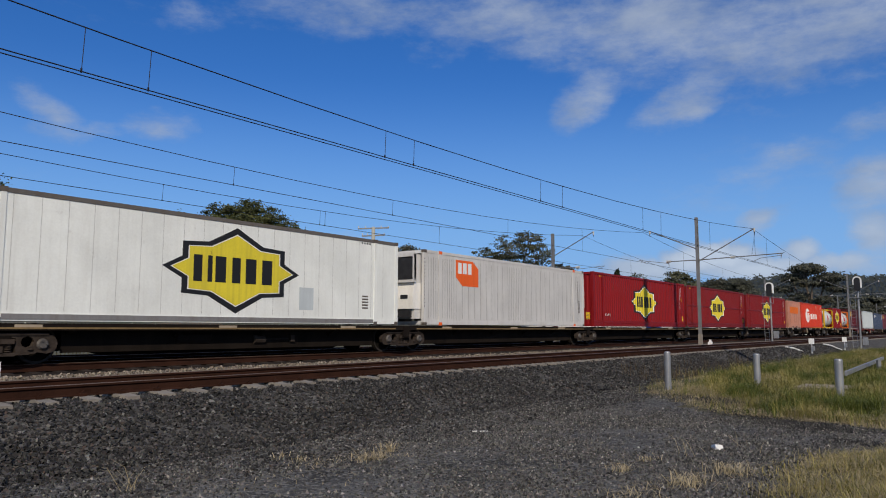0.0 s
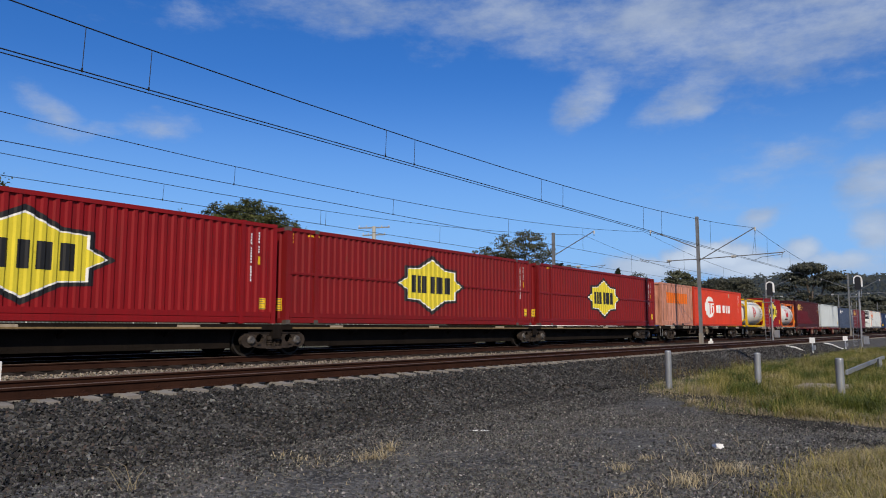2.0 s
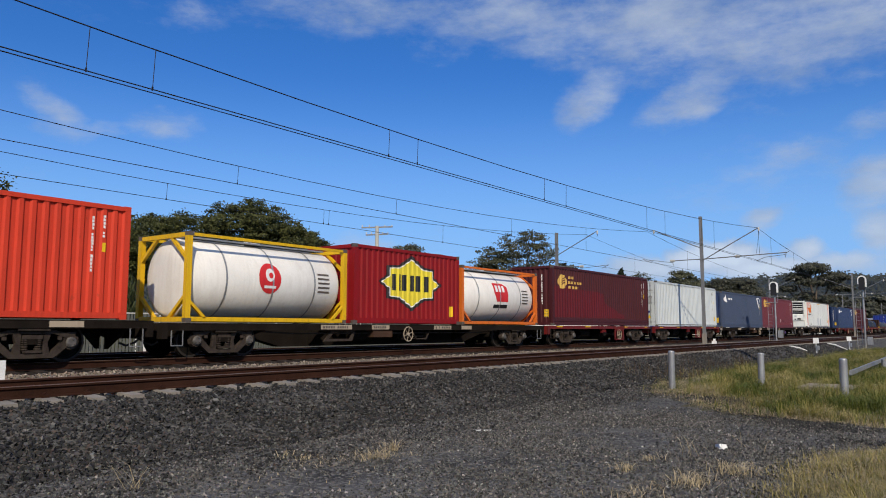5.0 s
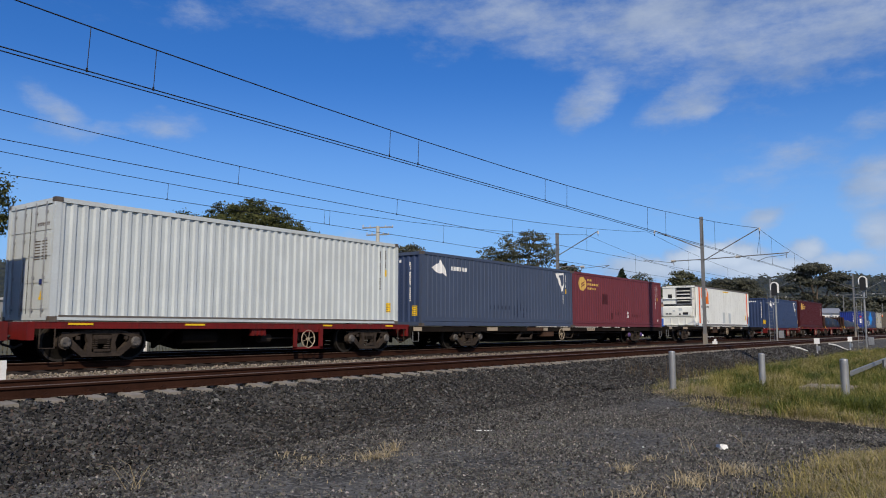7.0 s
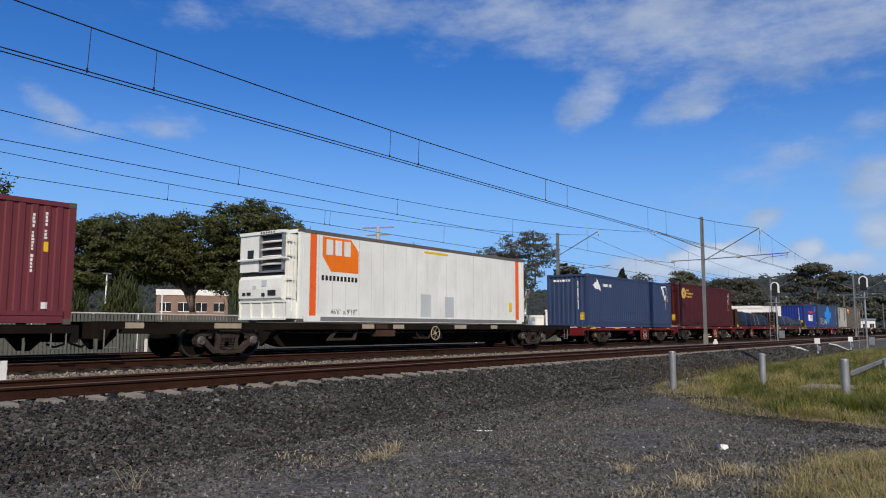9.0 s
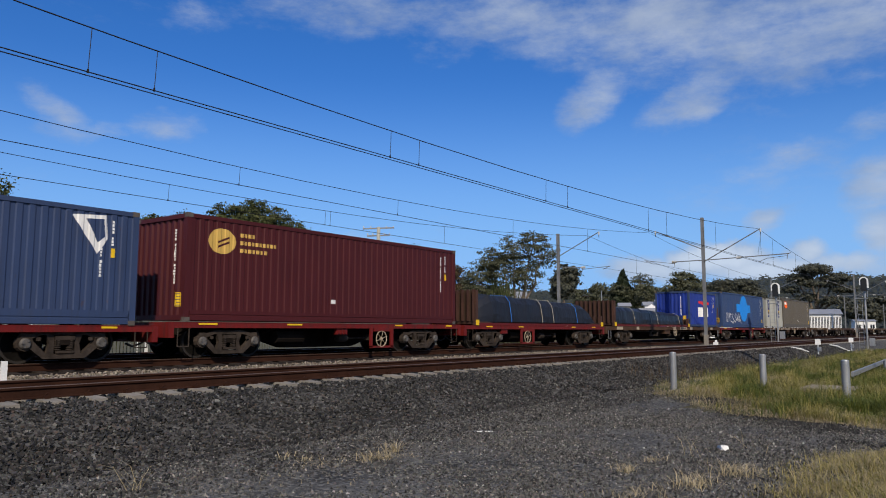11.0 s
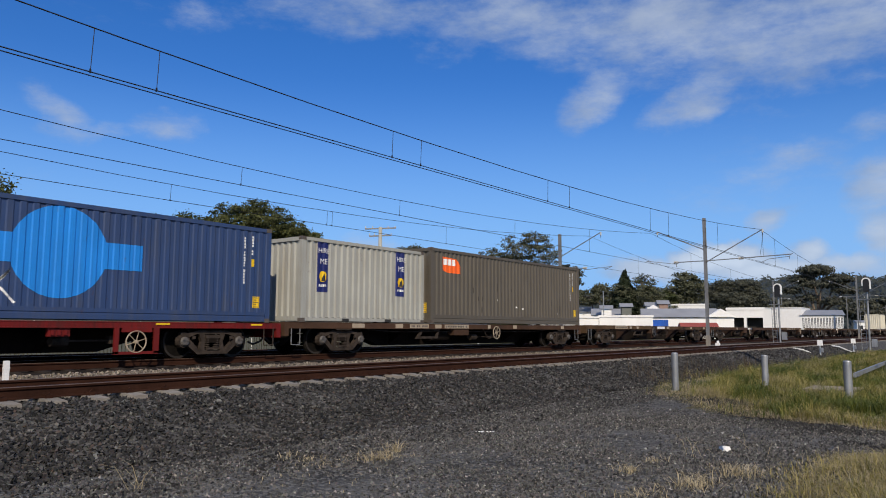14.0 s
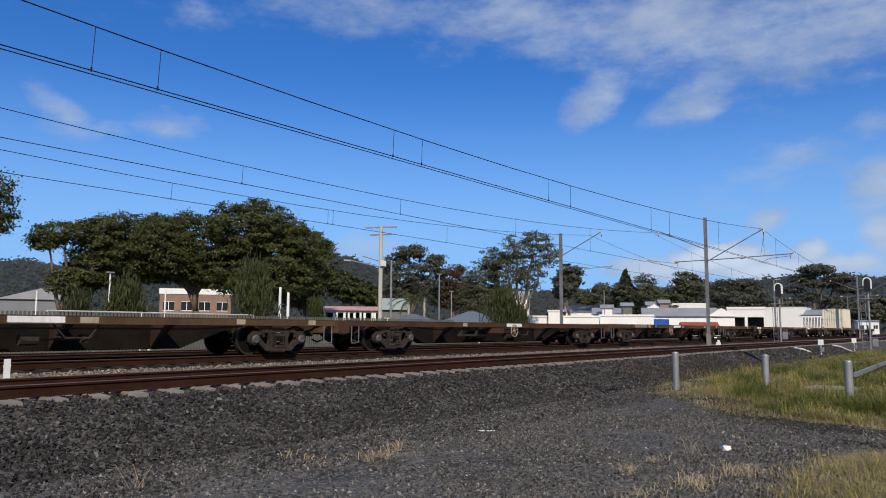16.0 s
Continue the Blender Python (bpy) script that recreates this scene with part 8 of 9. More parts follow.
def utility_pole(x, y, top):
    p = thing("utility_pole", "pale concrete power pole with two crossarms and street light arms", "power pole")
    p.location = (x, y, -0.5)
    h = top + 0.5
    bm = bmesh.new()
    tube(bm, (0, 0, 0), (0, 0, h), 0.125, 10, 0.10)
    part("pole", bm, M["concpole"], p)
    right = Vector((math.sin(YAW), -math.cos(YAW), 0))
    for z, w in ((h - 0.1, 0.85), (h - 0.5, 0.62)):
        bm = bmesh.new()
        bar(bm, right * -w + Vector((0, 0, z)), right * w + Vector((0, 0, z + 0.06)), 0.06, 0.07)
        arm = part("crossarm", bm, M["mast"], p)
        for s in (-0.95, -0.5, 0.5, 0.95):
            bm = bmesh.new()
            c = right * w * s + Vector((0, 0, z + 0.05))
            tube(bm, c, c + Vector((0, 0, 0.1)), 0.028, 8)
            part("insulator", bm, M["insulator"], arm)
    bm = bmesh.new()
    tube(bm, (0, 0, h - 2.25), right * -1.6 + Vector((0, 0, h - 1.9)), 0.03, 6)
    tube(bm, (0, 0, h - 1.95), right * -1.0 + Vector((0, 0, h - 1.65)), 0.025, 6)
    bar(bm, right * -1.6 + Vector((0, 0, h - 1.9)), right * -2.0 + Vector((0, 0, h - 1.88)), 0.12, 0.08)
    part("lamp_arm", bm, M["galv"], p)
    boxes("junction_box", M["wallwhite"], p, (-0.2, 0.2, -0.22, -0.16, h - 2.2, h - 1.9))


utility_pole(29.6, 26.9, 6.35)


def marker(x, y, z0, z1, w=0.1):
    p = boxes("marker_post", M["whitepost"], None, (x - w / 2, x + w / 2, y - 0.03, y + 0.03, z0, z1), (x - w / 2 - 0.004, x + w / 2 + 0.004, y - 0.034, y + 0.034, z1 - 0.16, z1 - 0.12))
    tagged(p, "short white track marker post in ballast", "marker post", "marker posts")


marker(6.14, 15.0, -0.3, 0.19)
marker(14.78, 24.60, -0.3, 0.42, 0.09)
marker(35.67, 24.60, -0.4, -0.00, 0.09)


# ---- signals ----
def signal(x, y, z0, top, ladder_side):
    s = thing("railway_signal", "railway colour light signal with white hood and ladder", "signal", "railway signals")
    s.location = (x, y, z0)
    h = top - z0
    bm = bmesh.new()
    tube(bm, (0, 0, 0), (0, 0, h - 0.75), 0.075, 10)
    part("mast", bm, M["galv"], s)
    bm = bmesh.new()
    pts = [(0.23, 0.0), (0.23, 0.62)] + [(0.23 * math.cos(a), 0.62 + 0.23 * math.sin(a)) for a in (0.4, 0.8, 1.2, 1.57, 1.95, 2.35, 2.75)] + [(-0.23, 0.62), (-0.23, 0.25)]
    drop = [(u, v if v > 0.29 else -0.22) for u, v in pts]
    a = [bm.verts.new((-0.34, -u * 0.93, h - 0.8 + v * 0.93)) for u, v in drop]
    b = [bm.verts.new((0.10, -u * 0.93, h - 0.8 + v * 0.93)) for u, v in drop]
    for k in range(len(pts)):
        j = (k + 1) % len(pts)
        bm.faces.new((a[k], a[j], b[j], b[k]))
    bm.faces.new(a[::-1]), bm.faces.new(b)
    head = part("signal_head", bm, M["hood"], s, "black signal head")
    bm = bmesh.new()
    out = [(u * 1.38, 0.62 + (v - 0.62) * 1.38 if v >= 0.62 else v) for u, v in pts]
    inn = pts
    for x0, x1 in ((-0.32, -0.02),):
        r = [[bm.verts.new((xx, -u * 0.95, h - 0.8 + v * 0.95)) for u, v in loop] for xx in (x0, x1) for loop in (out, inn)]
        for k in range(len(out) - 1):
            bm.faces.new((r[0][k], r[0][k + 1], r[1][k + 1], r[1][k]))
            bm.faces.new((r[2][k], r[3][k], r[3][k + 1], r[2][k + 1]))
            bm.faces.new((r[0][k], r[2][k], r[2][k + 1], r[0][k + 1]))
            bm.faces.new((r[1][k], r[1][k + 1], r[3][k + 1], r[3][k]))
    part("hood", bm, M["whitepost"], head, "white hood")
    for z in (h - 0.5, h - 0.25):
        bm = bmesh.new()
        tube(bm, (-0.085, 0, z), (-0.12, 0, z), 0.075, 12)
        part("lens", bm, M["window"], head)
    bm = bmesh.new()
    for o in (-0.17, 0.17):
        tube(bm, (0.1 + 0.1, ladder_side * 0.4 + o, 0), (0.1, ladder_side * 0.4 + o, h - 1.6), 0.018, 6)
    for k in range(int((h - 1.7) / 0.28)):
        tube(bm, (0.18, ladder_side * 0.4 - 0.17, 0.25 + 0.28 * k), (0.18, ladder_side * 0.4 + 0.17, 0.25 + 0.28 * k), 0.011, 5)
    part("ladder", bm, M["galv"], s)
    bm = bmesh.new()
    box(bm, -0.3, 0.35, ladder_side * 0.25 - 0.4, ladder_side * 0.25 + 0.4, h - 1.6, h - 1.56)
    for yy in (-0.4, 0.4):
        tube(bm, (0.33, ladder_side * 0.25 + yy, h - 1.56), (0.33, ladder_side * 0.25 + yy, h - 0.75), 0.016, 6)
    tube(bm, (0.33, ladder_side * 0.25 - 0.4, h - 0.76), (0.33, ladder_side * 0.25 + 0.4, h - 0.76), 0.016, 6)
    part("platform", bm, M["galv"], s)
    boxes("relay_box", M["galv"], s, (-0.15, 0.15, -0.5, -0.15, 0.35, 0.95))
    boxes("footing", M["concrete"], s, (-0.3, 0.3, -0.3, 0.3, -0.3, 0.06))


signal(63.6, 14.5, -0.26, 4.5, 1)
signal(65.6, 8.5, -0.75, 4.85, 1)


def trackside_box(x, y, z):
    b = thing("trackside_box", "white signalling box on a short post with conduits", "signal box", "trackside boxes")
    b.location = (x, y, z)
    bm = bmesh.new()
    tube(bm, (0, 0, 0), (0, 0, 0.75), 0.04, 8)
    part("post", bm, M["pipe"], b)
    boxes("housing", M["whitepost"], b, (-0.14, 0.14, -0.13, 0.13, 0.75, 1.08))
    boxes("lower_box", M["galv"], b, (-0.1, 0.1, -0.16, -0.04, 0.35, 0.62))
    pts = [(0.0, -0.1, 0.04), (-0.5, 0.25, 0.22), (-1.2, 0.7, 0.50), (-1.9, 1.05, 0.60)]
    bm = bmesh.new()
    path_tube(bm, pts, 0.045, 8)
    part("conduit", bm, M["pipe"], b)


trackside_box(49.2, 9.0, -0.82)
trackside_box(59.9, 8.8, -0.82)
foot_box = boxes("equipment_box", M["whitepost"], None, (47.95, 48.15, 14.55, 14.8, -0.25, 0.02), (48.0, 48.1, 14.6, 14.72, 0.02, 0.16))
tagged(foot_box, "small white equipment box at the mast foot", "equipment box")

# ---- posts, grass, stones and litter near the camera ----
def bollard(x, y, z0, z1, r=0.085, lean=0.0):
    b = thing("steel_bollard", "round galvanised steel bollard with domed cap", "bollard", "bollards at the grass edge")
    b.location = (x, y, z0)
    b.rotation_euler = (0, lean, 0)
    h = z1 - z0
    bm = bmesh.new()
    tube(bm, (0, 0, -0.1), (0, 0, h - 0.03), r, 20, caps=False)
    part("shaft", bm, M["galv"], b, smooth=True)
    bm = bmesh.new()
    rings = [(r, h - 0.03), (r * 0.92, h - 0.012), (r * 0.6, h), (0.01, h + 0.004)]
    vs = [[bm.verts.new((rr * math.cos(2 * math.pi * k / 20), rr * math.sin(2 * math.pi * k / 20), z)) for k in range(20)] for rr, z in rings]
    for a, c in zip(vs, vs[1:]):
        for k in range(20):
            bm.faces.new((a[k], a[(k + 1) % 20], c[(k + 1) % 20], c[k]))
    bm.faces.new(vs[-1])
    part("cap", bm, M["galv"], b)


bollard(19.4, 7.06, -0.82, 0.22)
bollard(21.3, 5.28, -0.82, 0.15)
bollard(18.3, 2.83, -0.82, 0.16)


def beam(name, label, category, p, q, w, h, material):
    bm = bmesh.new()
    bar(bm, p, q, w, h)
    bmesh.ops.bevel(bm, geom=list(bm.edges), offset=0.015, segments=1)
    ob = part(name, bm, M[material], None)
    tagged(ob, label, category)


M["slabtan"] = mat("stained_tan_concrete", (0.27, 0.225, 0.165), 0.9, 0, 0.3, 2, 30, 0.3, 50, 0.6, (0.12, 0.10, 0.07), False)


def slab():
    bm = bmesh.new()
    box(bm, 20.3, 21.7, 2.95, 4.18, -0.95, -0.63)
    bmesh.ops.bevel(bm, geom=list(bm.edges), offset=0.02, segments=1)
    ob = part("concrete_slab", bm, M["slabtan"], None)
    tagged(ob, "stained concrete pit cover in long grass", "concrete slab")


slab()
beam("steel_rail", "galvanised guard rail standing in grass", "guard rail", (24.2, 3.57, -0.46), (37.5, 4.05, -0.44), 0.06, 0.13, "galv")
beam("steel_post", "short grey steel post in grass", "post", (33.0, 3.72, -0.85), (33.0, 3.72, -0.36), 0.12, 0.12, "galv")
litter_me = bmesh.new()
box(litter_me, -0.09, 0.09, -0.05, 0.05, 0, 0.07)
bmesh.ops.bevel(litter_me, geom=list(litter_me.edges), offset=0.025, segments=2)
lit = part("litter", litter_me, M["whitepost"], None)
lit.location, lit.rotation_euler = (10.3, 3.11, -0.81), (0.1, 0.2, 0.7)
tagged(lit, "crumpled white carton lying on gravel", "litter")
lit_me = bmesh.new()
box(lit_me, -0.16, 0.16, -0.02, 0.02, 0, 0.012)
lit = part("litter", lit_me, M["whitepost"], None)
lit.location, lit.rotation_euler = (9.8, 6.64, -0.80), (0.05, 0.0, -0.9)
tagged(lit, "flat scrap of white paper on gravel", "litter")


def blades(name, label, pts, heights, material, spread=0.35, width=0.006):
    """Bent grass blades, each of two faces, at the given feet."""
    rng = np.random.default_rng(len(pts))
    n = len(pts)
    P = np.array(pts, float)
    a = rng.uniform(0, 2 * math.pi, n)
    d = np.stack([np.cos(a), np.sin(a), np.zeros(n)], 1)
    s = np.stack([-np.sin(a), np.cos(a), np.zeros(n)], 1) * width * rng.uniform(0.7, 1.5, (n, 1))
    h = np.array(heights)[:, None] * rng.uniform(0.6, 1.25, (n, 1))
    lean = spread * rng.uniform(0.2, 1.6, (n, 1))
    up = np.array([0, 0, 1.0])
    m = P + up * h * 0.55 + d * h * lean * 0.35
    t = P + up * h * (1 - 0.25 * lean) + d * h * lean
    V = np.stack([P - s, P + s, m + s * 0.8, m - s * 0.8, t], 1).reshape(-1, 3)
    k = np.arange(n) * 5
    faces = [f for i in k for f in ((i, i + 1, i + 2, i + 3), (i + 3, i + 2, i + 4))]
    me = bpy.data.meshes.new(name)
    me.from_pydata(V.tolist(), [], faces)
    me.materials.append(material)
    return tagged(new(name, me), label, "grass", kind="stuff")


M["bleached"] = leaf_mat("bleached_straw_grass", (0.16, 0.125, 0.062), (0.36, 0.29, 0.165), (0.56, 0.47, 0.30))
M["lush"] = leaf_mat("lush_green_grass", (0.024, 0.046, 0.008), (0.062, 0.088, 0.014), (0.15, 0.165, 0.032))
M["grass"] = leaf_mat("green_and_straw_grass", (0.060, 0.078, 0.012), (0.175, 0.172, 0.030), (0.40, 0.33, 0.12))
M["straw"] = leaf_mat("dry_straw_grass", (0.075, 0.062, 0.028), (0.205, 0.168, 0.084), (0.42, 0.35, 0.205))


def near_grass():
    rng = np.random.default_rng(21)
    pts, hs, dry, dh, lush, lh, pale, ph = [], [], [], [], [], [], [], []

    def edge_y(x):
        return np.interp(x, [13.8, 14.3, 14.7, 16.5, 18.2, 22, 27, 33, 45, 90], [1.4, 3.1, 4.2, 5.8, 7.3, 8.3, 9.0, 8.9, 8.9, 8.8])
    for _ in range(560000):
        x, y = 13.8 + 50 * rng.uniform() ** 2.0, rng.uniform(-6, 9)
        if y > edge_y(x) + rng.normal() * 0.12 or math.hypot(x, y) < 13 or y < 0.02 * x - 0.4 - (x - 14) * 0.0:
            continue
        dens = noise.noise(Vector((x * 0.5, y * 0.5, 2))) + 0.45
        kind = noise.noise(Vector((x * 0.45, y * 0.8, 11))) + 0.5 * noise.noise(Vector((x * 1.6, y * 2.2, 5)))
        rim = (edge_y(x) - y) / 1.15 + 0.5 * noise.noise(Vector((x * 1.2, y * 1.2, 6)))
        if math.hypot(x - 18.15, y - 2.8) < 0.2 or (18.9 < x < 21.8 and 2.9 < y < 4.25 and rng.uniform() < 0.72) or rng.uniform() > dens + 0.3 or (rim < 1 and rng.uniform() > 0.6):
            continue
        z = ground_z(x, y) - 0.02
        lift = 0.22 * max(0.0, noise.noise(Vector((x * 1.9, y * 1.9, 1)))) - 0.05 * max(0.0, noise.noise(Vector((x * 0.8, y * 0.8, 21))))
        if rim < 1 and rng.uniform() < 0.85:
            pale.append((x, y, z)), ph.append(0.08 + 0.08 * max(rim, 0))
        elif kind + rng.normal() * 0.12 > 0.03:
            lush.append((x, y, z)), lh.append(0.17 + 0.17 * dens + 1.8 * lift)
        elif kind + rng.normal() * 0.12 < -0.24:
            dry.append((x, y, z)), dh.append(0.24 + 1.8 * lift)
        else:
            pts.append((x, y, z)), hs.append(0.18 + 0.2 * dens + 1.8 * lift + (0.2 if rng.uniform() < 0.04 else 0))
    # tufts at the camera's side of the gravel
    for _ in range(230000):
        x, y = rng.uniform(5.5, 14), rng.uniform(-1.5, 3.6)
        lim = np.interp(x, [5.5, 6.6, 7.5, 8.5, 9.9, 10.8, 11.5, 14], [0.9, 1.3, 1.75, 1.95, 1.95, 1.75, 1.1, 0.35])
        if y > lim + rng.normal() * 0.18 or y < 0.0 or rng.uniform() > 0.5 + 0.9 * noise.noise(Vector((x * 1.7, y * 1.7, 8))):
            continue
        z = ground_z(x, y) - 0.02
        deep = min(max((lim - y) / 0.7, 0), 1) * (0.75 + 1.1 * noise.noise(Vector((x * 3.1, y * 3.1, 3)))) + (0.9 if rng.uniform() < 0.05 else 0)
        if rng.uniform() < 0.4:
            pts.append((x, y, z)), hs.append(0.10 + 0.11 * deep)
        else:
            dry.append((x, y, z)), dh.append(0.10 + 0.13 * deep)
    for cx, cy, r, n, h in ((6.27, 7.21, 0.07, 26, 0.11), (6.4, 6.9, 0.16, 60, 0.07), (6.32, 6.6, 0.2, 70, 0.06), (6.95, 6.34, 0.13, 130, 0.13), (7.15, 6.3, 0.18, 90, 0.08), (7.48, 6.48, 0.06, 70, 0.17),
                            (4.15, 6.93, 0.05, 14, 0.3), (8.07, 3.5, 0.1, 70, 0.12), (7.75, 2.65, 0.2, 190, 0.13), (8.65, 2.5, 0.16, 160, 0.17), (8.97, 3.54, 0.08, 40, 0.1), (6.9, 2.9, 0.25, 110, 0.1),
                            (6.0, 5.6, 0.5, 40, 0.05), (10.5, 2.75, 0.12, 8, 0.3), (9.6, 3.3, 0.12, 8, 0.26), (5.2, 6.2, 0.3, 30, 0.05)):
        for _ in range(n):
            x, y = cx + rng.normal() * r, cy + rng.normal() * r * 0.6
            if rng.uniform() < 0.75:
                pale.append((x, y, ground_z(x, y) - 0.01)), ph.append(h * 1.1)
            else:
                dry.append((x, y, ground_z(x, y) - 0.01)), dh.append(h)
    weeds, wh = [], []
    for _ in range(700):
        x, y = rng.uniform(20.5, 34), rng.uniform(7.9, 9.4)
        if noise.noise(Vector((x * 0.7, y * 0.7, 17))) > 0.0:
            weeds.append((x, y, ground_z(x, min(y, 8.2)) + max(0.0, y - 8.3) * 0.25)), wh.append(rng.uniform(0.2, 0.62))
    blades("dead_weeds", "thin dead weed stalks on the ballast shoulder", weeds, wh, M["rustleaf"], 0.35, 0.005)
    blades("verge_grass", "rough green and straw coloured grass on the verge", pts, hs, M["grass"], 0.95, 0.0036)
    blades("lush_grass", "patches of darker green grass on the verge", lush, lh, M["lush"], 0.9, 0.0038)
    blades("bleached_grass", "bleached straw grass along the gravel edge", pale, ph, M["bleached"], 1.6, 0.0028)
    blades("dry_grass", "dry straw tufts on the gravel edge", dry, dh, M["straw"], 1.5, 0.0022)


near_grass()


def surface_z(x, y):
    sec = [(8.0, -0.8), (8.7, -0.74), (9.4, -0.5), (9.9, -0.31), (10.15, -0.245), (10.6, -0.235), (13.1, -0.22)]
    if y < 8.25:
        return ground_z(x, y)
    return float(np.interp(y, [s[0] for s in sec], [s[1] for s in sec])) + 0.03 * noise.noise(Vector((x * 1.4, y * 1.4, 7)))


def stones(name, label, feet, sizes, material, seed):
    """Many angular stones in one mesh."""
    rng = np.random.default_rng(seed)
    n = len(feet)
    wedge = np.array([(1, -0.8, -1), (-1, -0.8, -1), (0, 1, -1), (0.7, -0.5, 1), (-0.7, -0.5, 1), (0, 0.6, 1)], float)
    V = wedge[None] * (1 + rng.uniform(-0.5, 0.35, (n, 6, 3))) + rng.normal(size=(n, 1, 3)) * np.array([0.35, 0.3, 0]) * np.array([0, 0, 0, 1, 1, 1])[None, :, None]
    V *= np.stack([rng.uniform(0.75, 1.3, n), rng.uniform(0.6, 1.0, n), rng.uniform(0.35, 0.65, n)], 1)[:, None, :] * (np.array(sizes) / 2)[:, None, None]
    a = rng.uniform(0, 2 * math.pi, n)
    q = np.stack([np.cos(a / 2), rng.normal(size=n) * 0.4, rng.normal(size=n) * 0.4, np.sin(a / 2)], 1)
    q /= np.linalg.norm(q, axis=1)[:, None]
    w, x, y, z = q.T
    R = np.stack([1 - 2 * (y * y + z * z), 2 * (x * y - z * w), 2 * (x * z + y * w), 2 * (x * y + z * w), 1 - 2 * (x * x + z * z), 2 * (y * z - x * w),
                  2 * (x * z - y * w), 2 * (y * z + x * w), 1 - 2 * (x * x + y * y)], 1).reshape(n, 3, 3)
    V = np.einsum("nij,nkj->nki", R, V) + np.array(feet)[:, None, :]
    k = np.arange(n)[:, None] * 6
    quads = (np.array([(0, 3, 4, 1), (1, 4, 5, 2), (2, 5, 3, 0)])[None] + k[:, :, None]).reshape(-1, 4)
    tris = (np.array([(3, 5, 4)])[None] + k[:, :, None]).reshape(-1, 3)
    me = bpy.data.meshes.new(name)
    me.from_pydata(V.reshape(-1, 3).tolist(), [], quads.tolist() + tris.tolist())
    me.materials.append(material)
    return tagged(new(name, me), label, "stones", kind="stuff")


def chips(name, label, feet, sizes, material, seed):
    """Many small four-sided grains in one mesh."""
    rng = np.random.default_rng(seed)
    n = len(feet)
    base = np.array([(1, 0, -0.4), (-0.5, 0.87, -0.4), (-0.5, -0.87, -0.4), (0, 0, 0.7)])
    V = base[None] * (1 + rng.uniform(-0.5, 0.4, (n, 4, 3)))
    a = rng.uniform(0, 2 * math.pi, n)
    c, s = np.cos(a)[:, None], np.sin(a)[:, None]
    V = np.stack([V[:, :, 0] * c - V[:, :, 1] * s, V[:, :, 0] * s + V[:, :, 1] * c, V[:, :, 2] + 0.5 * V[:, :, 0] * rng.normal(size=(n, 1))], 2)
    V = V * (np.array(sizes) * 0.6)[:, None, None] + np.array(feet)[:, None, :]
    k = np.arange(n) * 4
    faces = np.stack([k, k + 1, k + 3, k + 1, k + 2, k + 3, k + 2, k, k + 3], 1).reshape(-1, 3)
    me = bpy.data.meshes.new(name)
    me.from_pydata(V.reshape(-1, 3).tolist(), [], faces.tolist())
    me.materials.append(material)
    return tagged(new(name, me), label, "stones", kind="stuff")


def stone_mat(name, ramp_stops):
    m = bpy.data.materials.new(name)
    m.use_nodes = True
    nt = m.node_tree
    N, L = nt.nodes.new, nt.links.new
    bs = nt.nodes["Principled BSDF"]
    bs.inputs["Roughness"].default_value = 0.85
    bs.inputs["Specular IOR Level"].default_value = 0.3
    geo, ramp, tc, nz, mx = N("ShaderNodeNewGeometry"), N("ShaderNodeValToRGB"), N("ShaderNodeTexCoord"), N("ShaderNodeTexNoise"), N("ShaderNodeMix")
    r = ramp.color_ramp
    r.elements[0].position, r.elements[0].color = ramp_stops[0][0], (*ramp_stops[0][1], 1)
    r.elements[1].position, r.elements[1].color = ramp_stops[-1][0], (*ramp_stops[-1][1], 1)
    for p, c in ramp_stops[1:-1]:
        r.elements.new(p).color = (*c, 1)
    L(geo.outputs["Random Per Island"], ramp.inputs["Fac"])
    nz.inputs["Scale"].default_value, nz.inputs["Detail"].default_value = 60, 4
    L(tc.outputs["Object"], nz.inputs["Vector"])
    mx.data_type, mx.blend_type = "RGBA", "MULTIPLY"
    mx.inputs["Factor"].default_value = 0.6
    L(ramp.outputs["Color"], mx.inputs["A"]), L(nz.outputs["Color"], mx.inputs["B"])
    L(mx.outputs["Result"], bs.inputs["Base Color"])
    return m


M["stones"] = stone_mat("crushed_basalt", [(0.0, (0.012, 0.012, 0.0122)), (0.5, (0.046, 0.045, 0.044)), (0.84, (0.105, 0.102, 0.098)), (0.9, (0.10, 0.074, 0.06)), (0.93, (0.09, 0.088, 0.084)), (1.0, (0.24, 0.235, 0.22))])
M["chips"] = stone_mat("grey_gravel_chips", [(0.0, (0.020, 0.0196, 0.019)), (0.5, (0.090, 0.088, 0.083)), (0.85, (0.19, 0.185, 0.172)), (0.93, (0.16, 0.145, 0.125)), (1.0, (0.44, 0.42, 0.39))])
M["darkchips"] = stone_mat("dark_damp_gravel", [(0.0, (0.012, 0.012, 0.0115)), (0.7, (0.04, 0.039, 0.037)), (1.0, (0.09, 0.087, 0.08))])
M["tanstones"] = stone_mat("dusty_tan_stones", [(0.0, (0.14, 0.115, 0.088)), (0.5, (0.28, 0.235, 0.18)), (1.0, (0.48, 0.42, 0.34))])


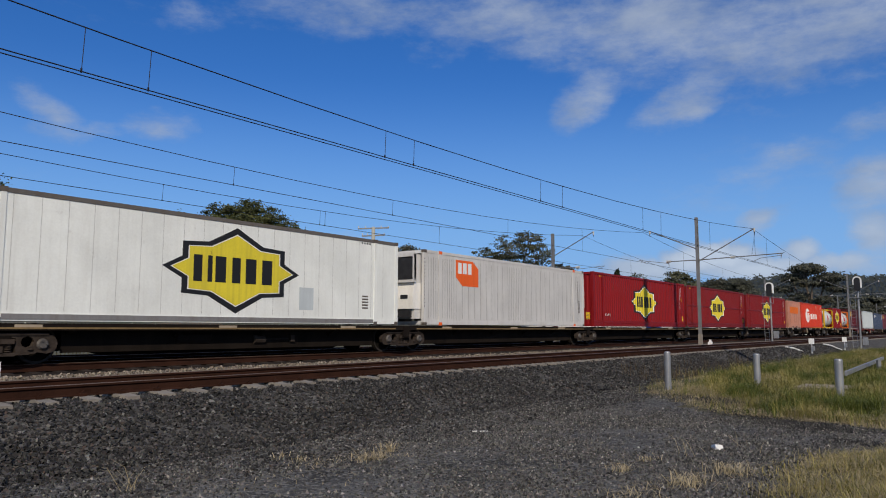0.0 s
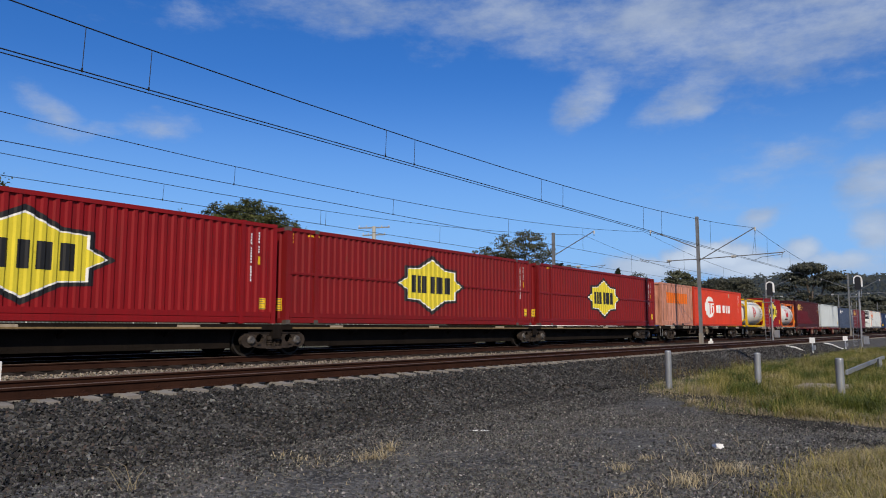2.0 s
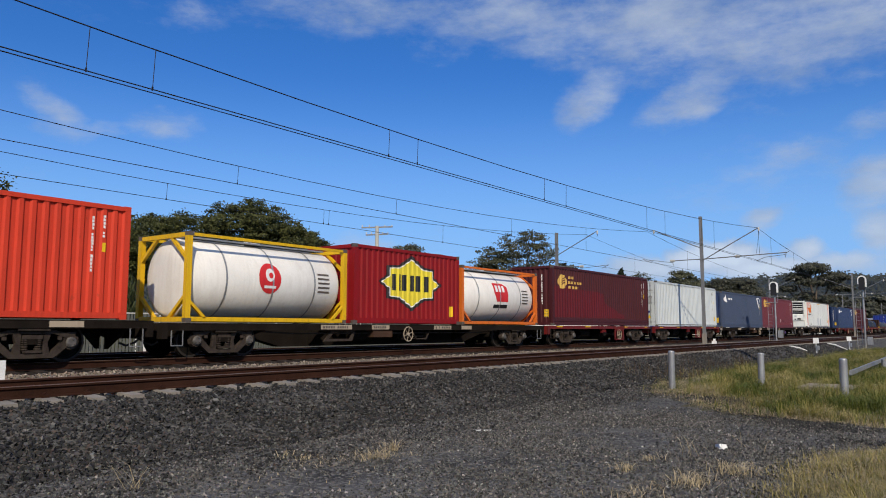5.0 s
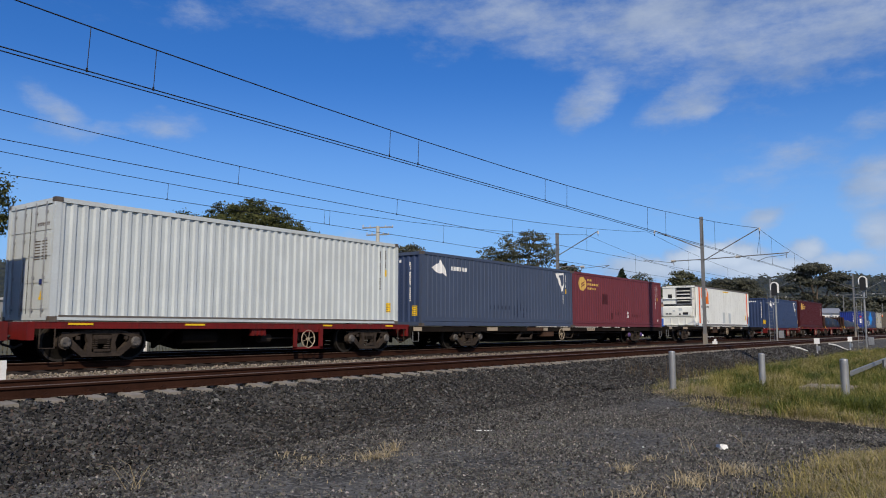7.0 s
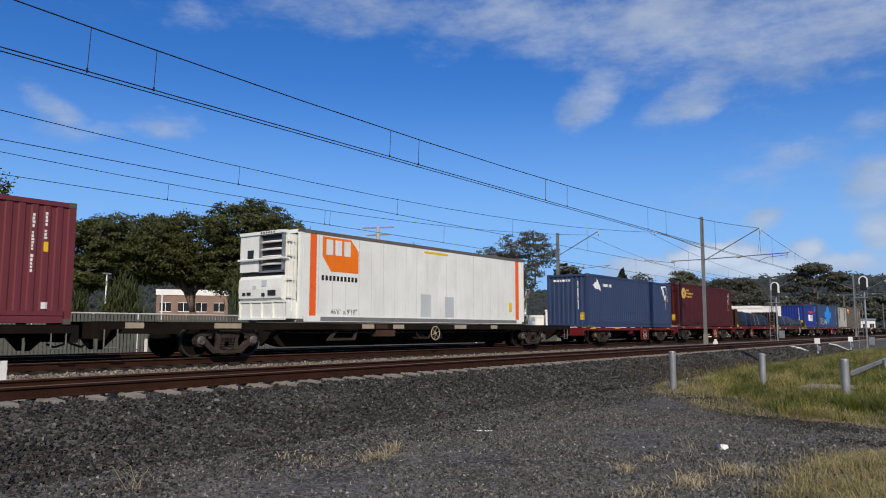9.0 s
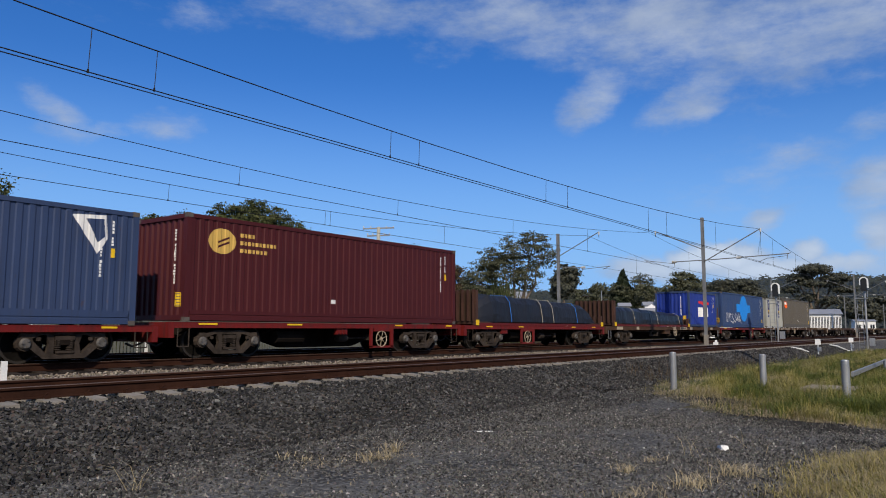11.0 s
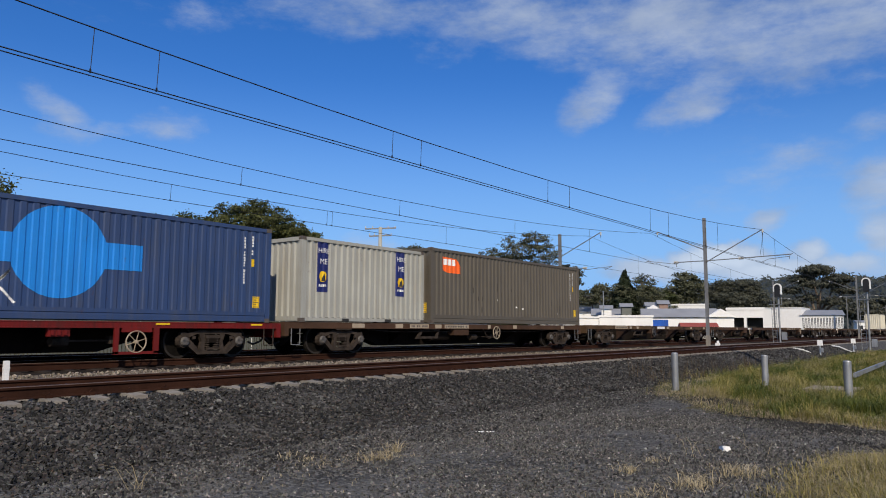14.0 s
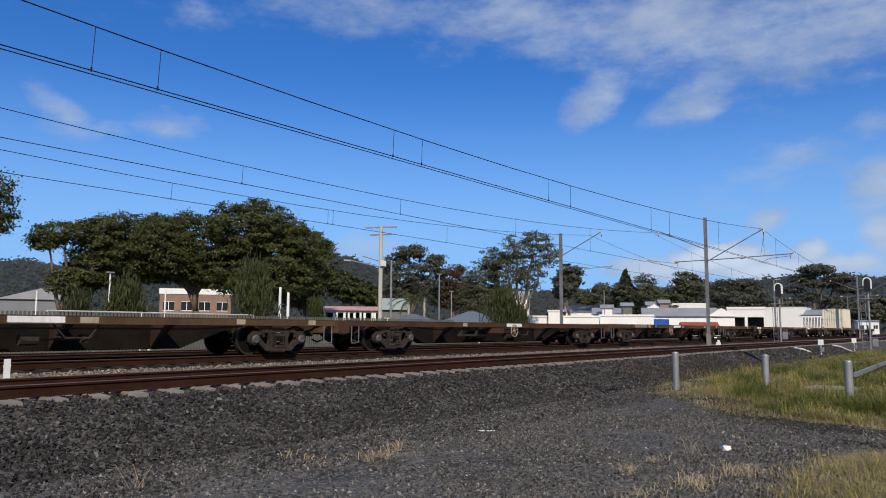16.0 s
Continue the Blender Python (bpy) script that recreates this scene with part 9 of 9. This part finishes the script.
def scatter():
    rng = np.random.default_rng(4)
    feet, sizes = [], []
    for n, x0, x1, y0, y1, s0, s1 in ((31000, 2.0, 16, 8.0, 10.9, 0.04, 0.08), (14000, 16, 32, 8.2, 10.7, 0.05, 0.09), (5000, 32, 60, 8.6, 10.5, 0.06, 0.10), (5000, 1.5, 16, 10.9, 13.1, 0.04, 0.07), (4500, 2.5, 20, 6.6, 8.1, 0.03, 0.06)):
        for _ in range(n):
            x, y = rng.uniform(x0, x1), rng.uniform(y0, y1)
            k = (x + 7.03) / 0.6 % 1
            if y > 10.22 and (k < 0.25 or k > 0.75):
                continue
            s = rng.uniform(s0, s1)
            feet.append((x, y, surface_z(x, y) + s * 0.12))
            sizes.append(s)
    stones("ballast_stones", "loose dark grey angular ballast stones", feet, sizes, M["stones"], 1)
    feet, sizes = [], []
    for n, x0, x1, y0, y1, s0, s1 in ((105000, 3.5, 14, 1.0, 8.6, 0.014, 0.052), (30000, 12, 24, 1.2, 8.8, 0.024, 0.06)):
        for _ in range(n):
            x, y = rng.uniform(x0, x1), rng.uniform(y0, y1)
            if not 0.1 < math.atan2(y, x) < 1.25 or noise.noise(Vector((x * 0.6, y * 0.6, 4))) + rng.uniform() < 0.25:
                continue
            s = s0 + (s1 - s0) * rng.uniform() ** 1.6
            feet.append((x, y, surface_z(x, y) + s * 0.08))
            sizes.append(s)
    chips("gravel_stones", "fine dark gravel chips on the ground", feet, sizes, M["chips"], 2)
    feet, sizes = [], []
    for _ in range(9000):
        x, y = 3 + 40 * rng.uniform() ** 1.5, rng.uniform(13.2, 16.3)
        z = float(np.interp(y, [13.1, 13.6, 14.3, 15.2, 16.0, 17.4], [-0.22, -0.20, -0.22, -0.24, -0.19, -0.195]))
        s = rng.uniform(0.04, 0.085)
        feet.append((x, y, z + s * 0.2)), sizes.append(s)
    wet, small = [], []
    for _ in range(9000):
        u = rng.uniform()
        x, y = 12.35 + 6.1 * u + rng.normal() * 0.3, float(np.interp(u, [0, 0.25, 0.6, 1.0], [1.6, 2.75, 4.2, 6.1])) + rng.normal() * 0.36
        if noise.noise(Vector((x * 0.9, y * 0.9, 14))) > -0.25:
            s = rng.uniform(0.025, 0.055)
            wet.append((x, y, surface_z(x, y) + s * 0.15)), small.append(s)
    chips("damp_gravel", "dark damp gravel along the grass", wet, small, M["darkchips"], 6)
    stones("dusty_stones", "dusty tan ballast stones between tracks", feet, sizes, M["tanstones"], 3)


scatter()


# ---- motion of the train ----
def run(t):
    """How far the train has come at t seconds; it gathers speed a little."""
    return 18.2 * t + 0.75 * (t - 6 * (1 - math.exp(-t / 6)))


def motions():
    times = [k / 2 for k in range(33)]
    for ob in list(scene.objects):
        if ob.parent is None and "q" in ob:
            q, base = ob["q"], ob["base"]
            walk(ob, [(t, pose(q - run(t), TRACK_Y, base)) for t in times])
    steps = [k / FPS for k in range(16 * FPS + 1)]
    for w in WHEELSETS:
        x = w.location.x
        walk(w, [(t, Matrix.Translation((x, 0, WHEEL_R)) @ Matrix.Rotation(-run(t) / WHEEL_R, 4, "Y")) for t in steps])


motions()
